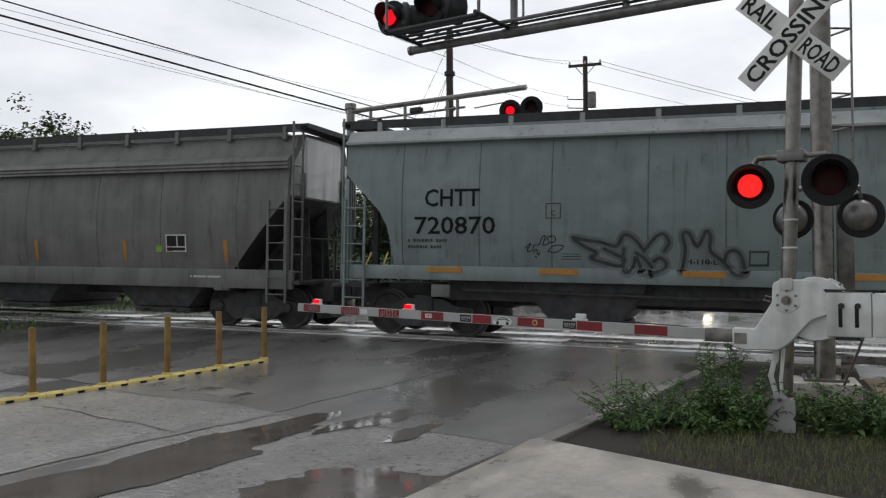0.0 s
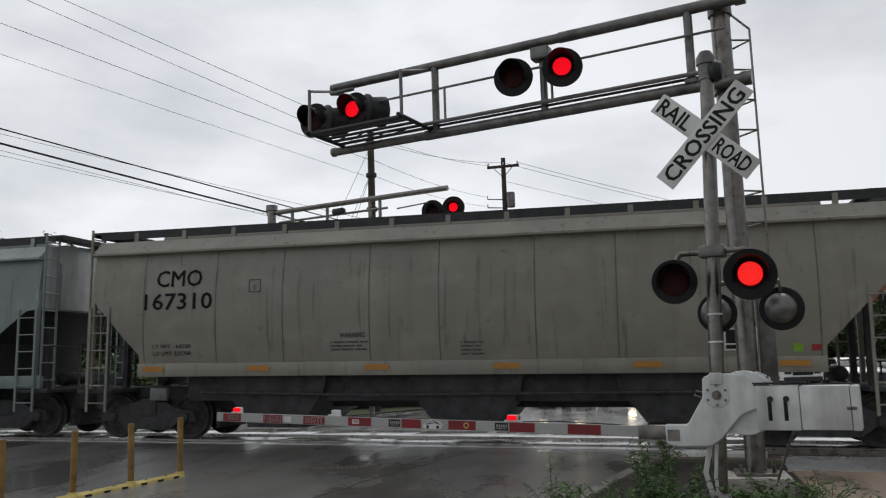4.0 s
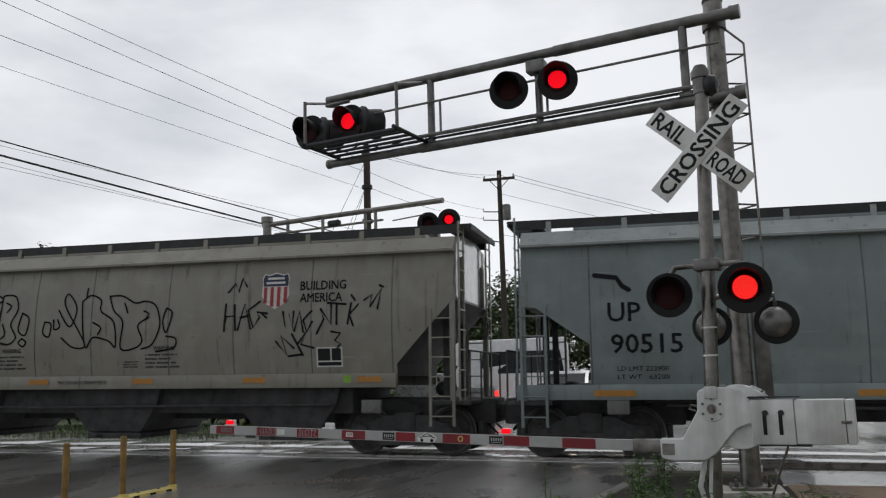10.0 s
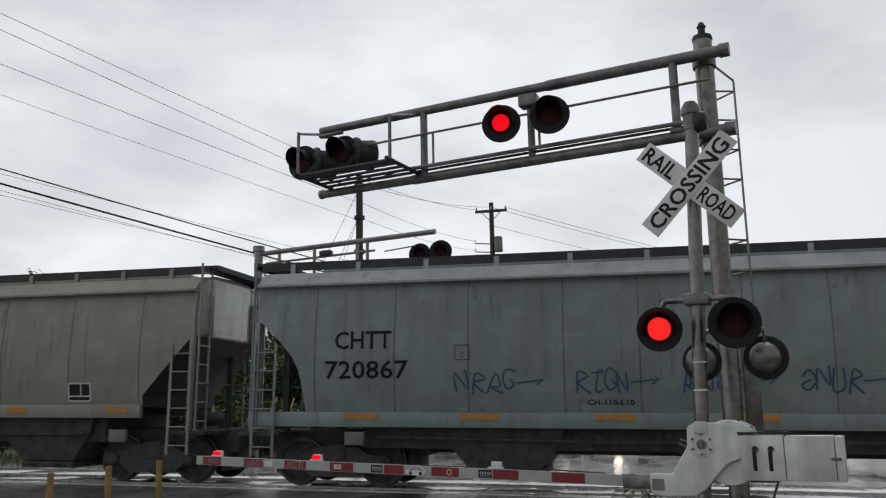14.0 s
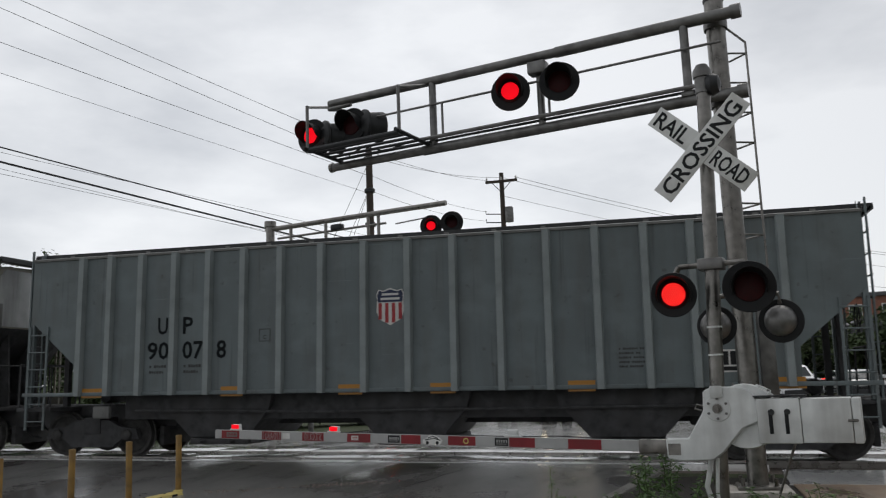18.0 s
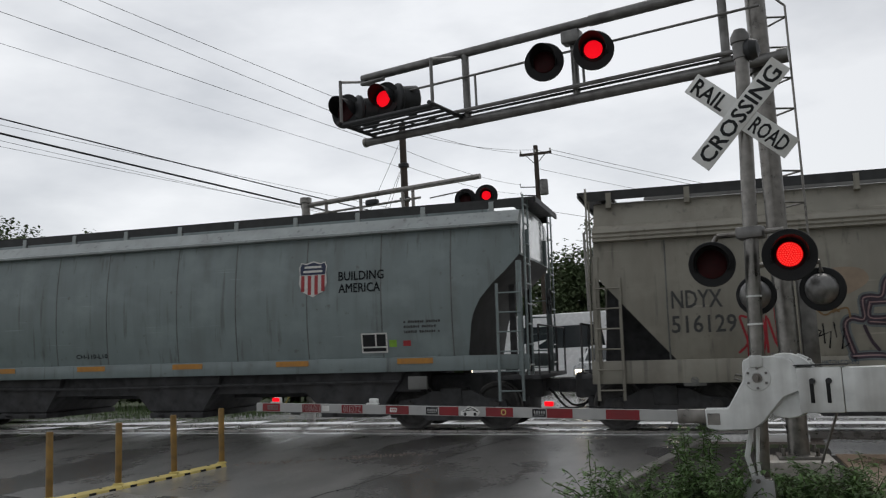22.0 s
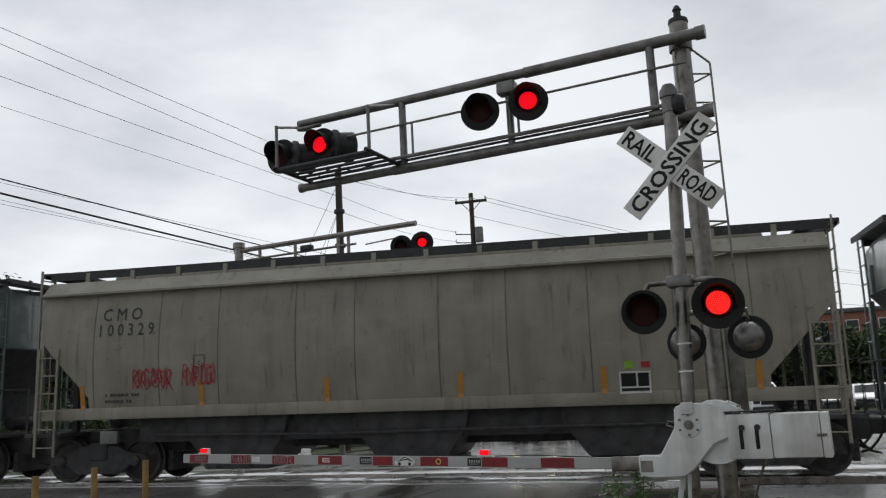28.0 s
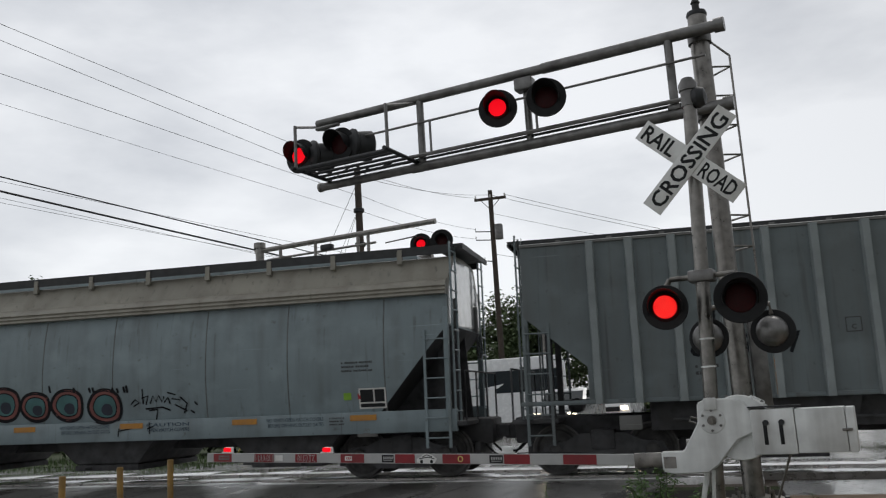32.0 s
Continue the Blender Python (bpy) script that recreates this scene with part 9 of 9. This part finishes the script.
# street lamp, far buildings
lamp = thing("street_lamp", "grey steel street lamp with curved arm", "street lamp")
part("lamp_pole", Shape().tube((-6.0, 45.2, -0.1), (-6.0, 45.2, 7.9), 0.10, 12, 0.07), GALV, lamp)
part("lamp_arm", Shape().path([(-6.0, 45.2, 7.8), (-5.6, 45.1, 8.5), (-5.0, 45.0, 8.95), (-4.3, 44.9, 9.1)], 0.04, 8), GALV, lamp)
part("lamp_head", Shape().rbox(-4.4, -3.6, 44.75, 45.0, 9.02, 9.16, 0.05), ALU, lamp)
BRICK = material("red_brown_cladding", (0.30, 0.13, 0.09), 0.8, vary=0.2, scale=3, bump=0.3)
PALE = material("pale_render_wall", (0.45, 0.44, 0.42), 0.8, vary=0.12, scale=2, bump=0.2)
ROOFING = material("grey_shingle_roof", (0.12, 0.12, 0.125), 0.8, vary=0.25, scale=5, bump=0.4)


def house(x, y, w, d, h, wall_mat, label, flat=True):
    t = thing("building", label, "building", "far buildings", at=pose(x, y, -0.1))
    part("wall", Shape().box(-w / 2, w / 2, -d / 2, d / 2, 0, h), wall_mat, t)
    if flat:
        part("roof", Shape().rbox(-w / 2 - 0.3, w / 2 + 0.3, -d / 2 - 0.3, d / 2 + 0.3, h, h + 0.5, 0.05), ROOFING, t)
    else:
        part("roof", Shape().prism([(-w / 2 - 0.5, h), (0, h + 2.2), (w / 2 + 0.5, h)], "y", -d / 2 - 0.4, d / 2 + 0.4), ROOFING, t)
    n = max(2, int(w / 3.5))
    for i in range(n):
        wx = -w / 2 + w * (i + 0.5) / n
        for z in ([1.0, 4.4, 7.6] if h > 8 else [1.0]):
            win = part("window", once("wframe", lambda: Shape().rbox(-0.75, 0.75, -0.06, 0.06, 0, 1.5, 0.02).mesh("window", ALU)), ALU, t, at=pose(wx, -d / 2 - 0.03, z))
            part("pane", once("wpane", lambda: Shape().box(-0.65, 0.65, -0.07, -0.05, 0.1, 1.4).mesh("pane", GLASS)), GLASS, win)


house(27.5, 118, 22, 14, 10.0, BRICK, "long red-brown building far beyond the crossing")
house(13.5, 68, 10, 7, 2.9, PALE, "low pale building with a shingle roof", False)
house(27, 76, 12, 8, 3.2, PALE, "low pale building across the street")
house(48, 100, 18, 12, 4.0, PALE, "low pale commercial building far off")
fence = thing("roadside_fence", "low rail fence along the far forecourt", "fence")
for i in range(14):
    part("fence_post", once("fpost", lambda: Shape().rbox(-0.05, 0.05, -0.05, 0.05, -0.1, 0.75, 0.01).mesh("fence_post", STEEL_DARK)), STEEL_DARK, fence, at=pose(-3.0 + i * 1.0, 41.5 + i * 0.12, 0))
part("fence_rail", Shape().tube((-3.0, 41.5, 0.6), (10, 43.06, 0.6), 0.03, 6), STEEL_DARK, fence)


# ---- what moves ----
DISTANCE = [0.0, 15.6, 31.16, 46.66, 62.09, 77.45, 92.72, 107.91, 123.02, 138.04, 152.98, 167.84, 182.60, 197.25, 211.79, 226.18, 240.39]
HALF, FIRST = 0.5955, 0.93


def lit_rows(turn, on, off, dark=(-0.07, -0.034)):
    """Poses of a lit disc: out when its turn comes, drawn back behind the lens between; both of a pair are dark for a moment at each change."""
    mine = [k for k in range(-2, 56) if (k % 2 == 0) == (turn == 0)]
    rows = [(0.0, on if any(FIRST + k * HALF + dark[1] <= 0.0 < FIRST + (k + 1) * HALF + dark[0] for k in mine) else off)]
    for k in mine:
        a, b = FIRST + k * HALF + dark[1], FIRST + (k + 1) * HALF + dark[0]
        for t, m in ((a - 1 / 30, off), (a, on), (b - 1 / 30, on), (b, off)):
            if rows[-1][0] + 0.001 < t < 31.99:
                rows.append((t, m))
    rows.append((32.0, rows[-1][1]))
    return rows


def motions():
    for car, x0 in TRAIN:
        rows = []
        for i, s_ in enumerate(DISTANCE):
            x = x0 + s_
            slope = (rail_z(x + 0.5) - rail_z(x - 0.5))
            rows.append((2.0 * i, pose(x, TRACK_Y, rail_z(x), 0, math.degrees(math.atan(-slope)), 0)))
        walk(car, rows)
    # wheels roll; all those at one end of a truck share the same turning
    for x, sets in SPIN.items():
        rows = []
        for i in range(0, 961, 2):
            t = i / 30
            k = min(int(t / 2), 15)
            q = t / 2 - k
            s_ = DISTANCE[k] * (1 - q) + DISTANCE[k + 1] * q
            a = math.degrees(s_ / 0.462)
            rows.append((t, pose(x, 0, 0.49, 0, a % 360, 0)))
        walk(sets[0], rows)
        act = sets[0].animation_data
        for o in sets[1:]:
            o.rotation_mode = "QUATERNION"
            o.animation_data_create()
            o.animation_data.action = act.action
            o.animation_data.action_slot = act.action_slot
    for disc, turn, dark in LAMPS:
        walk(disc, lit_rows(turn, pose(0, -0.040, 0), pose(0, 0.03, 0), dark))
    for lens, turn, x in GLIGHTS:
        walk(lens, lit_rows(turn, pose(x, 0, 0), pose(x, -0.042, 0), (-0.16, -0.09)))
    walk(PICKUP, [(0.0, pose(-9.6, 34.5, 0, 0, 0, 8)), (16.6, pose(-9.6, 34.5, 0, 0, 0, 8)), (20.0, pose(-26.0, 26.9, 0, 0, 0, 8)), (32.0, pose(-60.0, 22.2, 0, 0, 0, 8))])


motions()
